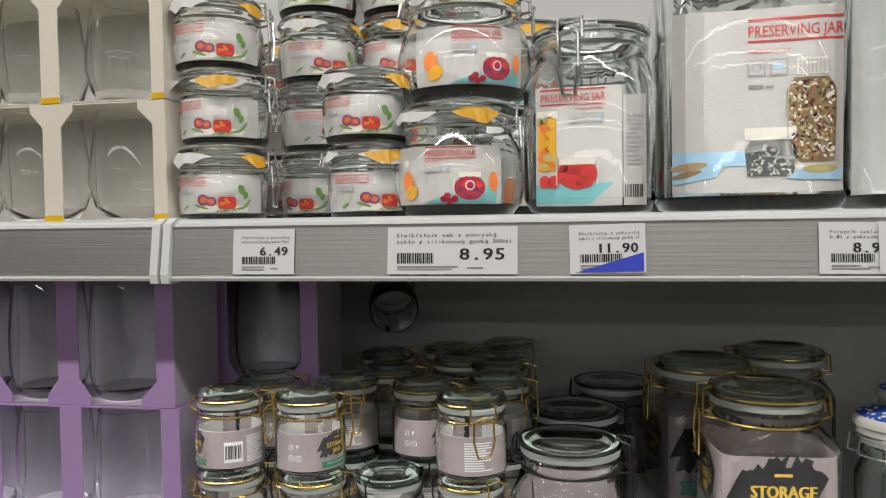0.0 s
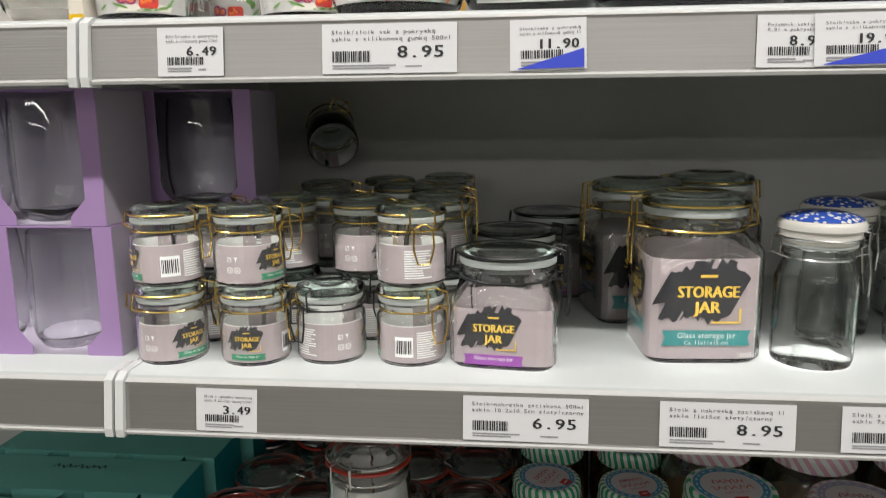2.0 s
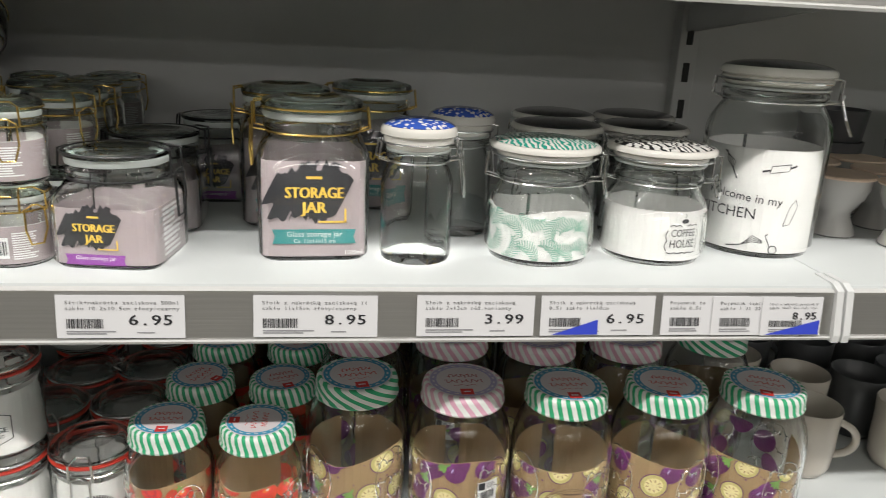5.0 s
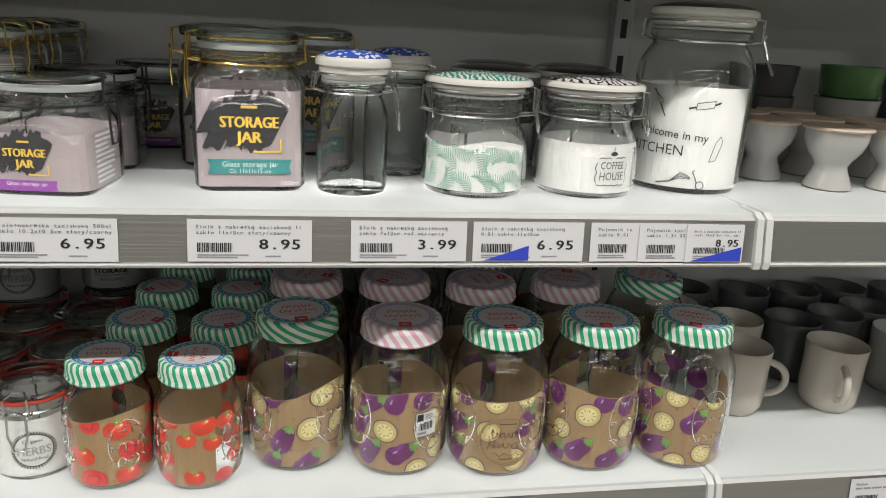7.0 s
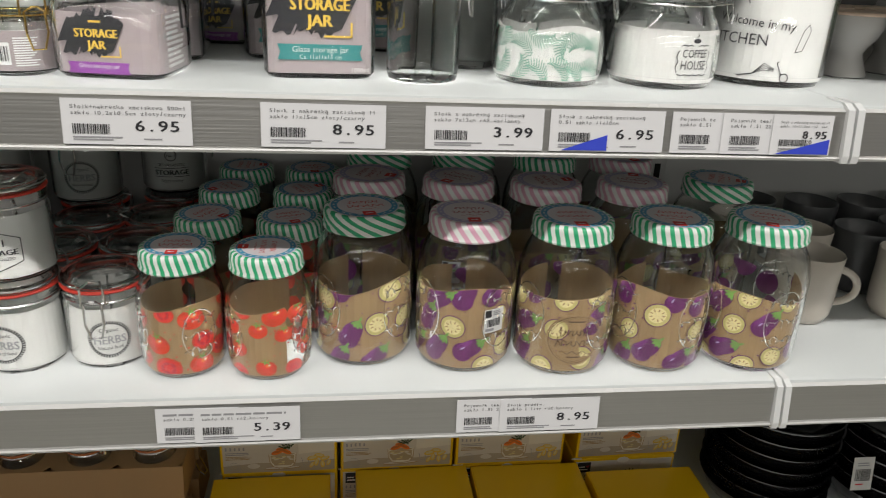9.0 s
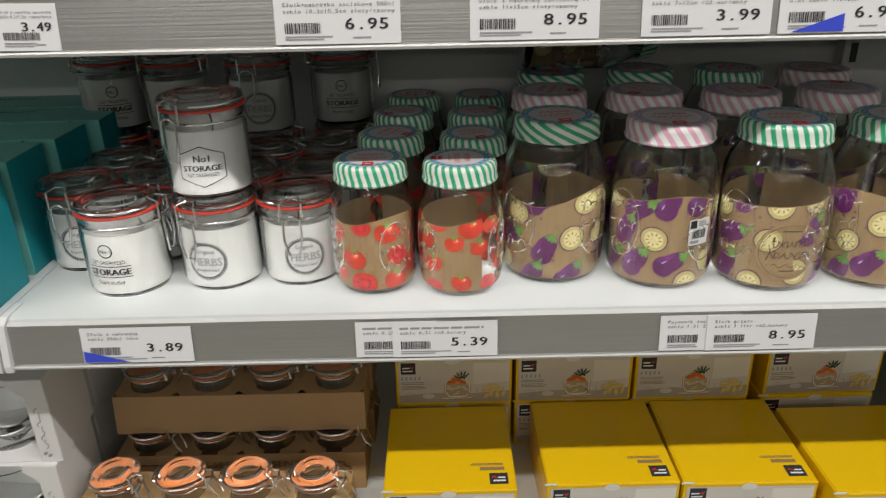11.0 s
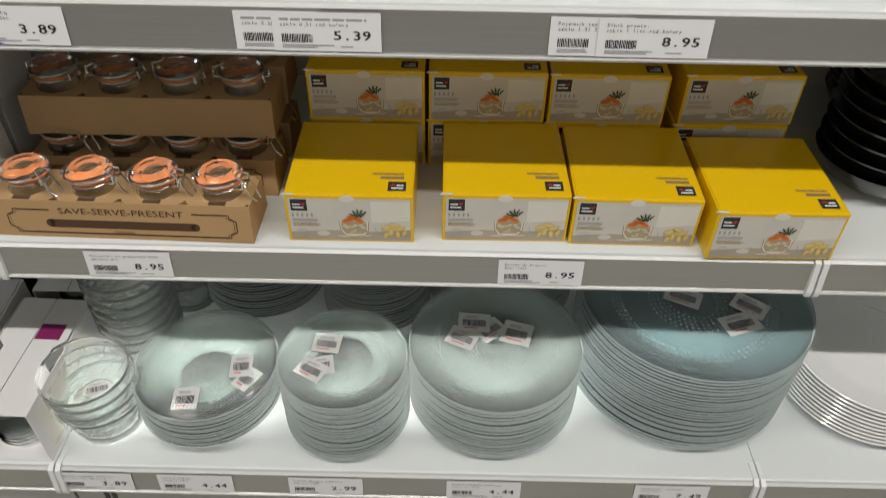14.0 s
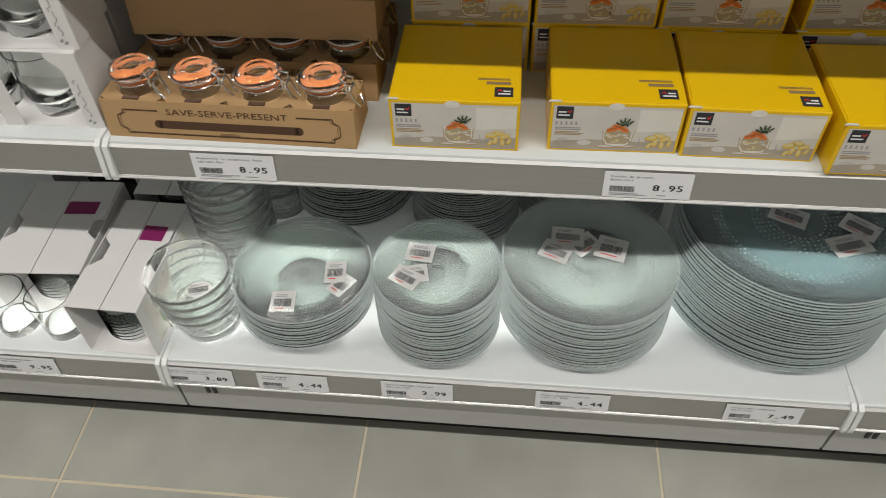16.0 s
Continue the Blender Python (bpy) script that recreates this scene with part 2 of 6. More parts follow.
PLASTIC_FILM = surface("pinkish_film", (0.66, 0.50, 0.38), 0.35, vary=0.2, broad=60)

# ---- building ----
def part(name, geo, material, parent=None, label=""):
    """One mesh object from (verts, faces), under a thing or a part."""
    verts, faces = geo
    me = bpy.data.meshes.new(name)
    me.from_pydata([tuple(v) for v in verts], [], faces)
    me.materials.append(material)
    me.update()
    ob = new(name, me)
    ob.parent = parent
    if label:
        ob["label"] = label
    return ob


def smooth(ob, degrees=38):
    me = ob.data
    me.polygons.foreach_set("use_smooth", [True] * len(me.polygons))
    bm = bmesh.new()
    bm.from_mesh(me)
    lim = radians(degrees)
    for e in bm.edges:
        if len(e.link_faces) == 2 and e.calc_face_angle(0) > lim:
            e.smooth = False
    bm.to_mesh(me)
    bm.free()
    return ob


def clear(ob):
    """Clear glass lets the lamps' light through to what lies behind it."""
    ob.visible_shadow = False
    return ob


def thing(name, label, category, group=""):
    return tagged(new(name), label, category, group)


def put(ob, x, y, z, turn=0.0, tip=0.0, lean=0.0):
    ob.matrix_basis = pose(x, y, z, tip, lean, turn)
    return ob


def loft(rings, seg=32, power=2.0):
    """Rings (radius, z) or (radius, z, power) turned round z; a radius of 0 closes the end. power over 2 squares the section."""
    verts, faces, last = [], [], None
    for ring in rings:
        r, z = ring[0], ring[1]
        p = ring[2] if len(ring) > 2 else power
        if r <= 1e-6:
            row = [len(verts)]
            verts.append((0, 0, z))
        else:
            row = []
            for i in range(seg):
                a = math.tau * (i + 0.5) / seg
                c, s = math.cos(a), math.sin(a)
                k = (abs(c) ** p + abs(s) ** p) ** (-1 / p)
                row.append(len(verts))
                verts.append((r * k * c, r * k * s, z))
        if last:
            if len(last) == 1 and len(row) > 1:
                faces += [(last[0], row[(i + 1) % seg], row[i]) for i in range(seg)]
            elif len(row) == 1 and len(last) > 1:
                faces += [(row[0], last[i], last[(i + 1) % seg]) for i in range(seg)]
            elif len(row) > 1:
                faces += [(last[i], last[(i + 1) % seg], row[(i + 1) % seg], row[i]) for i in range(seg)]
        last = row
    return verts, faces


def merge(*geos):
    verts, faces = [], []
    for v, f in geos:
        n = len(verts)
        verts += list(v)
        faces += [tuple(i + n for i in face) for face in f]
    return verts, faces


def moved(geo, m):
    return [tuple(m @ Vector(v)) for v in geo[0]], geo[1]


def box(x0, y0, z0, x1, y1, z1, b=0.0):
    """A box; with b its edges are cut back by b."""
    if not b:
        v = [(x, y, z) for z in (z0, z1) for y in (y0, y1) for x in (x0, x1)]
        return v, [(0, 2, 3, 1), (4, 5, 7, 6), (0, 1, 5, 4), (2, 6, 7, 3), (0, 4, 6, 2), (1, 3, 7, 5)]
    bm = bmesh.new()
    v, f = box(x0, y0, z0, x1, y1, z1)
    vs = [bm.verts.new(p) for p in v]
    for face in f:
        bm.faces.new([vs[i] for i in face])
    bmesh.ops.bevel(bm, geom=bm.edges[:], offset=b, segments=2, profile=0.5, affect="EDGES")
    bm.verts.index_update()
    out = [tuple(p.co) for p in bm.verts], [tuple(p.index for p in face.verts) for face in bm.faces]
    bm.free()
    return out


def prism(points, y0, y1):
    """A flat outline in x, z, given depth from y0 to y1."""
    n = len(points)
    v = [(x, y0, z) for x, z in points] + [(x, y1, z) for x, z in points]
    return v, [tuple(range(n)), tuple(range(2 * n - 1, n - 1, -1))] + [(i, n + i, n + (i + 1) % n, (i + 1) % n) for i in range(n)]


def tube(points, r, closed=False, sides=6):
    pts = [Vector(p) for p in points]
    n = len(pts)
    verts, faces, up = [], [], None
    for i, p in enumerate(pts):
        a = pts[(i - 1) % n] if closed or i else p
        c = pts[(i + 1) % n] if closed or i < n - 1 else p
        d = (c - a).normalized()
        if up is None:
            up = d.orthogonal().normalized()
        up = (up - d * up.dot(d))
        up = up.normalized() if up.length > 1e-6 else d.orthogonal().normalized()
        side = d.cross(up)
        for k in range(sides):
            t = math.tau * k / sides
            verts.append(tuple(p + r * (math.cos(t) * up + math.sin(t) * side)))
    for i in range(n if closed else n - 1):
        j = (i + 1) % n
        for k in range(sides):
            l = (k + 1) % sides
            faces.append((i * sides + k, j * sides + k, j * sides + l, i * sides + l))
    if not closed:
        faces += [tuple(range(sides))[::-1], tuple((n - 1) * sides + k for k in range(sides))]
    return verts, faces


def hoop(r, z, wire, seg=28, a0=0.0, a1=360.0):
    full = a1 - a0 >= 360
    pts = [(r * math.sin(radians(a0 + (a1 - a0) * i / seg)), -r * math.cos(radians(a0 + (a1 - a0) * i / seg)), z) for i in range(seg if full else seg + 1)]
    return tube(pts, wire, full)


LETTERS = {}


def letters(text):
    """Flat triangles of a line of text, 1 unit high, and its width."""
    if text not in LETTERS:
        cu = bpy.data.curves.new("letters", "FONT")
        cu.body, cu.resolution_u = text, 2
        ob = bpy.data.objects.new("letters", cu)
        me = ob.to_mesh()
        v = [(p.co.x, p.co.y) for p in me.vertices]
        f = [tuple(p.vertices) for p in me.polygons]
        ob.to_mesh_clear()
        bpy.data.objects.remove(ob)
        bpy.data.curves.remove(cu)
        LETTERS[text] = (v, f, max((p[0] for p in v), default=1))
    return LETTERS[text]


class Art:
    """Flat print, sorted by ink, laid on a plane or rolled round a jar."""

    def __init__(self):
        self.sheets = {}

    def add(self, ink, layer, verts, faces):
        v, f = self.sheets.setdefault(ink.name, (ink, [], []))[1:]
        n = len(v)
        v += [(x, z, layer) for x, z in verts]
        f += [tuple(i + n for i in face) for face in faces]

    def rect(self, x0, z0, x1, z1, ink, layer=1):
        n = max(1, int(abs(x1 - x0) / 0.004))
        v = [(x0 + (x1 - x0) * i / n, z) for i in range(n + 1) for z in (z0, z1)]
        self.add(ink, layer, v, [(2 * i, 2 * i + 2, 2 * i + 3, 2 * i + 1) for i in range(n)])

    def poly(self, pts, ink, layer=1):
        """Cut into upright strips, so that it bends smoothly round a jar."""
        lo, hi = min(p[0] for p in pts), max(p[0] for p in pts)
        n = max(1, int((hi - lo) / 0.003))
        for i in range(n):
            strip = list(pts)
            for edge, sign in ((lo + (hi - lo) * i / n, 1), (lo + (hi - lo) * (i + 1) / n, -1)):
                if n == 1:
                    break
                kept = []
                for p, q in zip(strip, strip[1:] + strip[:1]):
                    a, b = sign * (p[0] - edge), sign * (q[0] - edge)
                    if a >= 0:
                        kept.append(p)
                    if a * b < 0:
                        f = a / (a - b)
                        kept.append((p[0] + (q[0] - p[0]) * f, p[1] + (q[1] - p[1]) * f))
                strip = kept
            if len(strip) > 2:
                self.add(ink, layer, strip, [tuple(range(len(strip)))])

    def ell(self, x, z, rx, rz, ink, layer=1, turn=0.0, n=14, dent=0.0):
        c, s = math.cos(radians(turn)), math.sin(radians(turn))
        v = [(x, z)]
        for i in range(n):
            a = math.tau * i / n
            u, w = rx * math.cos(a) * (1 + dent * math.sin(a)), rz * math.sin(a)
            v.append((x + u * c - w * s, z + u * s + w * c))
        self.add(ink, layer, v, [(0, i + 1, (i + 1) % n + 1) for i in range(n)])

    def ring(self, x, z, r0, r1, ink, layer=1, n=20, teeth=False):
        v = [(x + r * math.cos(math.tau * i / n), z + r * math.sin(math.tau * i / n)) for i in range(n) for r in (r0, r1)]
        self.add(ink, layer, v, [(2 * i, 2 * i + 1, (2 * i + 3) % (2 * n), (2 * i + 2) % (2 * n)) for i in range(0, n, 2 if teeth else 1)])

    def line(self, pts, wide, ink, layer=1):
        for (ax, az), (bx, bz) in zip(pts, pts[1:]):
            d = math.hypot(bx - ax, bz - az) or 1
            ox, oz = -(bz - az) / d * wide / 2, (bx - ax) / d * wide / 2
            self.poly([(ax - ox, az - oz), (bx - ox, bz - oz), (bx + ox, bz + oz), (ax + ox, az + oz)], ink, layer)

    def text(self, words, x, z, high, ink, layer=2, wide=0.0, centre=False, turn=0.0, bold=0.0):
        """wide: the width that the line is fitted to."""
        v, f, w = letters(words)
        k = wide / w if wide else high
        x0 = x - (k * w / 2 if centre else 0)
        c, s = math.cos(radians(turn)), math.sin(radians(turn))
        pts = [(x0 + p[0] * k, p[1] * high) for p in v]
        for i, push in enumerate((0.0, -bold / 2, bold / 2) if bold else (0.0,)):
            self.add(ink, layer + 0.15 * i, [(x + push + (p[0] - x) * c - p[1] * s, z + (p[0] - x) * s + p[1] * c) for p in pts], f)

    def typed(self, words, x, z, pitch, high, ink, layer=2, bold=0.0):
        """A line of evenly spaced characters, as a receipt printer sets them."""
        for i, c in enumerate(words):
            if c == " ":
                continue
            v, f, w = letters(c)
            lo = min(p[0] for p in v)
            span = max(w - lo, 0.02)
            k = min(pitch * 0.80 / span, high * 1.35)
            u = x + i * pitch + (pitch - k * span) / 2
            for j, push in enumerate((0.0, -bold / 2, bold / 2) if bold else (0.0,)):
                self.add(ink, layer + 0.15 * j, [(u + push + (p[0] - lo) * k, z + p[1] * high) for p in v], f)

    def bars(self, x, z, wide, high, ink, rows=3, rng=None, layer=2):
        """Lines of print too small to read."""
        rng = rng or random.Random(rows)
        step = high / rows
        for i in range(rows):
            self.rect(x, z - i * step - step * 0.55, x + wide * rng.uniform(0.6, 1), z - i * step, ink, layer)

    def barcode(self, x, z, wide, high, rng, layer=2):
        u = x
        while u < x + wide:
            w = rng.choice((0.0005, 0.0008, 0.0012))
            self.rect(u, z, min(u + w, x + wide), z + high, INK, layer)
            u += w + rng.choice((0.0005, 0.0008))

    def lay(self, parent, name, where, label=""):
        for ink, v, f in self.sheets.values():
            part(name, ([where(x, z, 0.00022 * layer) for x, z, layer in v], f), ink, parent, label)

    def flat(self, parent, y, name="print", z0=0.0, x0=0.0):
        self.lay(parent, name, lambda x, z, o: (x + x0, y - o, z + z0))

    def roll(self, parent, r, name="print", z0=0.0, turn=0.0):
        t = radians(turn)
        self.lay(parent, name, lambda x, z, o: ((r + o) * math.sin(x / r + t), -(r + o) * math.cos(x / r + t), z + z0))

    def top(self, parent, z, name="print"):
        self.lay(parent, name, lambda x, y, o: (x, y, z + o))


def paper_roll(r, z0, z1, a0, a1, wave=None, thick=0.0003):
    """A sheet rolled inside a jar, from angle a0 to a1 (0 faces the aisle), with two sides."""
    n = max(6, int(abs(a1 - a0) / 9))
    v, f = [], []
    for rr in (r, r - thick):
        for i in range(n + 1):
            a = radians(a0 + (a1 - a0) * i / n)
            t = z1 + (wave(a) if wave else 0)
            v += [(rr * math.sin(a), -rr * math.cos(a), z0), (rr * math.sin(a), -rr * math.cos(a), t)]
    m = 2 * (n + 1)
    for i in range(n):
        f.append((2 * i, 2 * i + 2, 2 * i + 3, 2 * i + 1))
        f.append((m + 2 * i, m + 2 * i + 1, m + 2 * i + 3, m + 2 * i + 2))
        f.append((2 * i + 1, 2 * i + 3, m + 2 * i + 3, m + 2 * i + 1))
    return v, f

# ---- the aisle: floor, walls, shelving ----
TOPS = {"a": 1.471, "b": 1.176, "c": 0.876, "d": 0.569, "e": 0.226}
FRONT = {"a": 0.0, "b": 0.0, "c": 0.0, "d": 0.0, "e": -0.093}
BACK = 0.42


def along_x(profile, x0, x1):
    """An outline in y, z drawn out from x0 to x1."""
    n = len(profile)
    v = [(x0, y, z) for y, z in profile] + [(x1, y, z) for y, z in profile]
    return v, [tuple(range(n - 1, -1, -1)), tuple(range(n, 2 * n))] + [(i, (i + 1) % n, n + (i + 1) % n, n + i) for i in range(n)]


floor = tagged(part("floor", box(-4.5, -12.5, -0.06, 5.5, 0.5, -0.0015), GROUT), "sand-coloured grout bed under grey stone-look tiles", "floor", kind="structure")
for name, geo, words in (
        ("ceiling", box(-4.5, -12.5, 3.3, 5.5, 0.5, 3.4), "plain pale shop ceiling"),
        ("wall_back", box(-4.5, 0.46, 0, 5.5, 0.5, 3.3), "pale wall behind the shelving"),
        ("wall_aisle", box(-4.5, -12.55, 0, 5.5, -12.5, 3.3), "pale wall across the shop"),
        ("wall_west", box(-4.55, -12.5, 0, -4.5, 0.5, 3.3), "pale wall at the end of the aisle"),
        ("wall_east", box(5.5, -12.5, 0, 5.55, 0.5, 3.3), "pale wall at the end of the aisle")):
    tagged(part(name, geo, CEILING if name == "ceiling" else PAINT), words, name.split("_")[0], kind="structure")


def upright(x):
    up = thing("shelf_upright", "grey slotted steel upright of the shelving", "upright", "shelf uprights")
    part("post", box(-0.014, 0.0, 0.0, 0.014, 0.03, 1.9, 0.002), BACK_GREY, up)
    slot = box(-0.0045, -0.001, 0, 0.0045, 0.004, 0.026)
    part("slot", merge(*[moved(slot, Matrix.Translation((0, 0, 0.03 + 0.05 * i))) for i in range(37)]), BLACK, up)
    return put(up, x, BACK - 0.022, 0)


def shelf(x0, x1, key):
    """Sheet-steel board with a rolled front, a tilted price rail and its end caps."""
    top, front, w = TOPS[key], FRONT[key], x1 - x0
    s = thing("shelf", "white steel shelf with a grey price rail", "shelf", "shelves")
    deep = BACK - front - 0.004
    prof = [(0.0, -0.006), (0.002, -0.002), (0.006, 0.0), (deep, 0.0), (deep, -0.03), (0.02, -0.03), (0.004, -0.043), (0.0, -0.043)]
    smooth(part("board", along_x(prof, 0.0005, w - 0.0005), SHELF_WHITE, s), 30)
    rail = [(-0.0022, -0.0055), (-0.0005, -0.0045), (-0.0005, -0.0492), (-0.0105, -0.0492), (-0.0110, -0.0480), (-0.0088, -0.0468), (-0.0042, -0.0085), (-0.0046, -0.0065)]
    part("price_rail", along_x(rail, 0.009, w - 0.009), RAIL_GREY, s)
    part("rail_lip", along_x([(-0.0046, -0.0062), (-0.0006, -0.0035), (-0.0006, -0.0052), (-0.0030, -0.0062)], 0.009, w - 0.009), RAIL_LIP, s)
    part("rail_lip", along_x([(-0.0112, -0.0476), (-0.0122, -0.0490), (-0.0112, -0.0514), (-0.0006, -0.0514), (-0.0006, -0.0497), (-0.0106, -0.0495)], 0.009, w - 0.009), RAIL_LIP, s)
    cap = [(-0.0075, -0.004), (0.002, 0.0012), (0.03, 0.0012), (0.03, -0.012), (0.004, -0.0535), (-0.0135, -0.0535), (-0.0145, -0.046)]
    for u in (0.0015, w - 0.0085):
        part("end_cap", along_x(cap, u, u + 0.007), CAP_WHITE, s)
    part("bracket", along_x([(0.03, -0.031), (deep, -0.031), (deep, -0.075), (0.05, -0.042)], 0.004, 0.0065), BACK_GREY, s)
    part("bracket", along_x([(0.03, -0.031), (deep, -0.031), (deep, -0.075), (0.05, -0.042)], w - 0.0065, w - 0.004), BACK_GREY, s)
    return put(s, x0, front, top)


for bay in (-1.0, 0.0, 1.0):
    panel = part("back_panel", box(bay + 0.002, BACK, 0.10, bay + 0.998, BACK + 0.012, 2.2), BACK_GREY)
    tagged(panel, "grey sheet-steel back panel of the shelving", "panel", "back panels")
    for key in TOPS:
        shelf(bay, bay + 1.0, key)
    base = thing("base_plinth", "grey steel plinth with a black kick strip", "plinth", "plinths")
    part("panel", box(0.002, -0.088, 0.084, 0.998, -0.082, 0.169, 0.001), PLINTH, base)
    part("kick_strip", box(0.0, -0.046, 0.0, 1.0, -0.036, 0.118), BLACK, base)
    part("foot", box(0.045, -0.090, 0.132, 0.051, -0.087, 0.152), BLACK, base)
    part("foot", box(0.056, -0.090, 0.132, 0.062, -0.087, 0.152), BLACK, base)
    put(base, bay, 0, 0)
for bay in (-1.0, 0.0, 1.0, 2.0):
    upright(bay)


# ---- price tags ----
def tag(key, x0, x1, lines, price, blue=False, tilt=0.0, front=0.0, seed=0):
    """A card in the price rail: its lines of words, bar code, price and small print."""
    rng = random.Random(seed + int(x0 * 1000))
    w, h = x1 - x0, 0.0370
    small = w < 0.075
    t = thing("price_tag", "white paper price tag reading " + price + (" with a blue corner" if blue else ""), "price tag", "price tags")
    part("card", box(0, -0.0005, -h, w, 0.0, 0.0), CARD_TAG, t)
    a = Art()
    size = 0.0032 if small else 0.0044
    for i, words in enumerate(lines):
        if words.startswith("="):
            u, end = 0.007, 0.007 + w * float(words[1:])
            while u < end:
                step = rng.uniform(0.008, 0.017)
                a.rect(u, -0.0078 - i * 0.0050, min(u + step, end), -0.0056 - i * 0.0050, INK_GREY)
                u += step + 0.0018
        else:
            a.typed(words, 0.007, -0.0078 - i * (0.0036 if small else 0.0050), min(size * 0.70, (w - 0.011) / len(words)), size, INK_SOFT, 2)
    a.barcode(0.008, -0.0285, min(0.029, w * 0.42) if not small else w * 0.55, 0.0082 if not small else 0.006, rng)
    a.bars(0.008, -0.0305, w * 0.5, 0.004, INK_GREY, 2, rng)
    a.bars(w * 0.62, -0.0315, w * 0.16, 0.002, INK_GREY, 1, rng)
    if price:
        pw = 0.0092 if not small else 0.0062
        a.typed(price, w - pw * len(price) - (0.009 if not small else 0.005), -0.0255 if not small else -0.0215, pw, 0.0125 if not small else 0.0100, INK, 2, 0.0006)
    if blue == "left":
        a.poly([(0.001, -h + 0.001), (w * 0.42, -h + 0.001), (0.001, -h + 0.013)], BLUE, 3)
    elif blue:
        a.poly([(w * (0.08 if small else 0.1), -h + 0.001), (w * (0.97 if small else 0.5), -h + 0.001), (w * (0.97 if small else 0.5), -h + 0.015)], BLUE, 3)
    a.flat(t, -0.0005)
    t.matrix_basis = pose(x0, FRONT[key] - 0.0058 - front, TOPS[key] - 0.0092, -6.2, 0, tilt) @ pose(0, 0, 0, 0, tilt, 0)
    return t


tag("a", 0.064, 0.117, ["Słoik/weka z pokrywką", "szkło z silikonową gumką 125ml"], "6.49")
tag("a", 0.195, 0.298, ["Słoik/słoik wek z pokrywką", "szkło z silikonową gumką 500ml"], "8.95")
tag("a", 0.337, 0.393, ["Słoik/weka z pokrywką", "szkło z silikonową gumką 1l"], "11.90", True, -1.2)
tag("a", 0.514, 0.566, ["Pojemnik szklany", "0.8l z pokrywką"], "8.95", tilt=0.6)
tag("a", 0.553, 0.617, ["Słoik/weka z pokrywką", "szkło z silikonową gumką"], "19.95", True, -0.6, 0.0012)
tag("b", 0.073, 0.126, ["Słoik z nakrętką zaciskową", "szkło 8.2x7.2cm czarny/złoty"], "3.49", tilt=1.0)
tag("b", 0.301, 0.403, ["Słoik+nakrętka zaciskowa 500ml", "szkło 10.2x10.5cm złoty/czarny"], "6.95", tilt=0.3)
tag("b", 0.459, 0.564, ["Słoik z nakrętką zaciskową 1l", "szkło 11x15cm złoty/czarny"], "8.95", tilt=0.3)
tag("b", 0.598, 0.703, ["Słoik z nakrętką zaciskową", "szkło 7x12cm róż.warianty"], "3.99")
tag("b", 0.709, 0.815, ["Słoik z nakrętką zaciskową", "0.5l szkło 11x10cm"], "6.95", True)
tag("b", 0.822, 0.905, ["Pojemnik te", "szkło 0.5l"], "")
tag("b", 0.870, 0.950, ["Pojemnik tea/su", "szkło 1.3l 22.5"], "", front=0.0012)
tag("b", 0.918, 0.978, ["Słoik z nakrętką zaciskową 1l", "szkło 10x17.8cm róż. war."], "8.95", True, front=0.0024)
tag("c", 0.079, 0.187, ["Słoik z nakrętką", "szkło 250ml 10cm"], "3.89", "left")
tag("c", 0.346, 0.425, ["=0.5", "szkło 0.25l"], "")
tag("c", 0.382, 0.484, ["=0.8", "szkło 0.5l róż.kolory"], "5.39", front=0.0012)
tag("c", 0.642, 0.720, ["Pojemnik tea", "szkło 1.3l 2"], "")
tag("c", 0.687, 0.793, ["Słoik przetw.", "szkło 1 litr róż.kolory"], "8.95", front=0.0012)
tag("d", 0.111, 0.215, ["Pojemniki na przyprawy 4szt", "szklane 8cm"], "8.95")
tag("d", 0.613, 0.716, ["Zestaw do przyst.", "4szt 13cl"], "8.95")
tag("d", 1.34, 1.44, ["=0.6", "=0.4"], "")
tag("c", 1.17, 1.27, ["Kubek", "=0.5"], "")
tag("e", -0.002, 0.107, ["Szklana miseczka zdobiona", "7x11.5cm róż.warianty"], "3.89")
tag("e", 0.144, 0.251, ["Talerz głęboki", "okrągły 20cm"], "4.44")
tag("e", 0.331, 0.437, ["Talerz okrągły zdobiony", "szklany 18cm"], "2.99")
tag("e", 0.557, 0.663, ["Talerz okrągły zdobiony", "szkło śr.25cm"], "4.44")
tag("e", 0.825, 0.931, ["Talerz okr. zdobiony", "szkło 32cm"], "7.49")
tag("e", -0.275, -0.170, ["=0.6", "=0.4"], "9.95")

# ---- jars ----
def wall(outer, t, base):
    """A closed glass wall: the outer rings, up to the rim, and the same set in by t, down to a base that thick."""
    inner = [(max(r - t, 0.001), max(z, base), *ring[2:]) for ring in outer[::-1] for r, z in (ring[:2],) if r > t * 1.5 and z > base * 0.6]
    inner[0] = (outer[-1][0] - t, outer[-1][1], *outer[-1][2:])
    return outer + inner + [(0, base)]


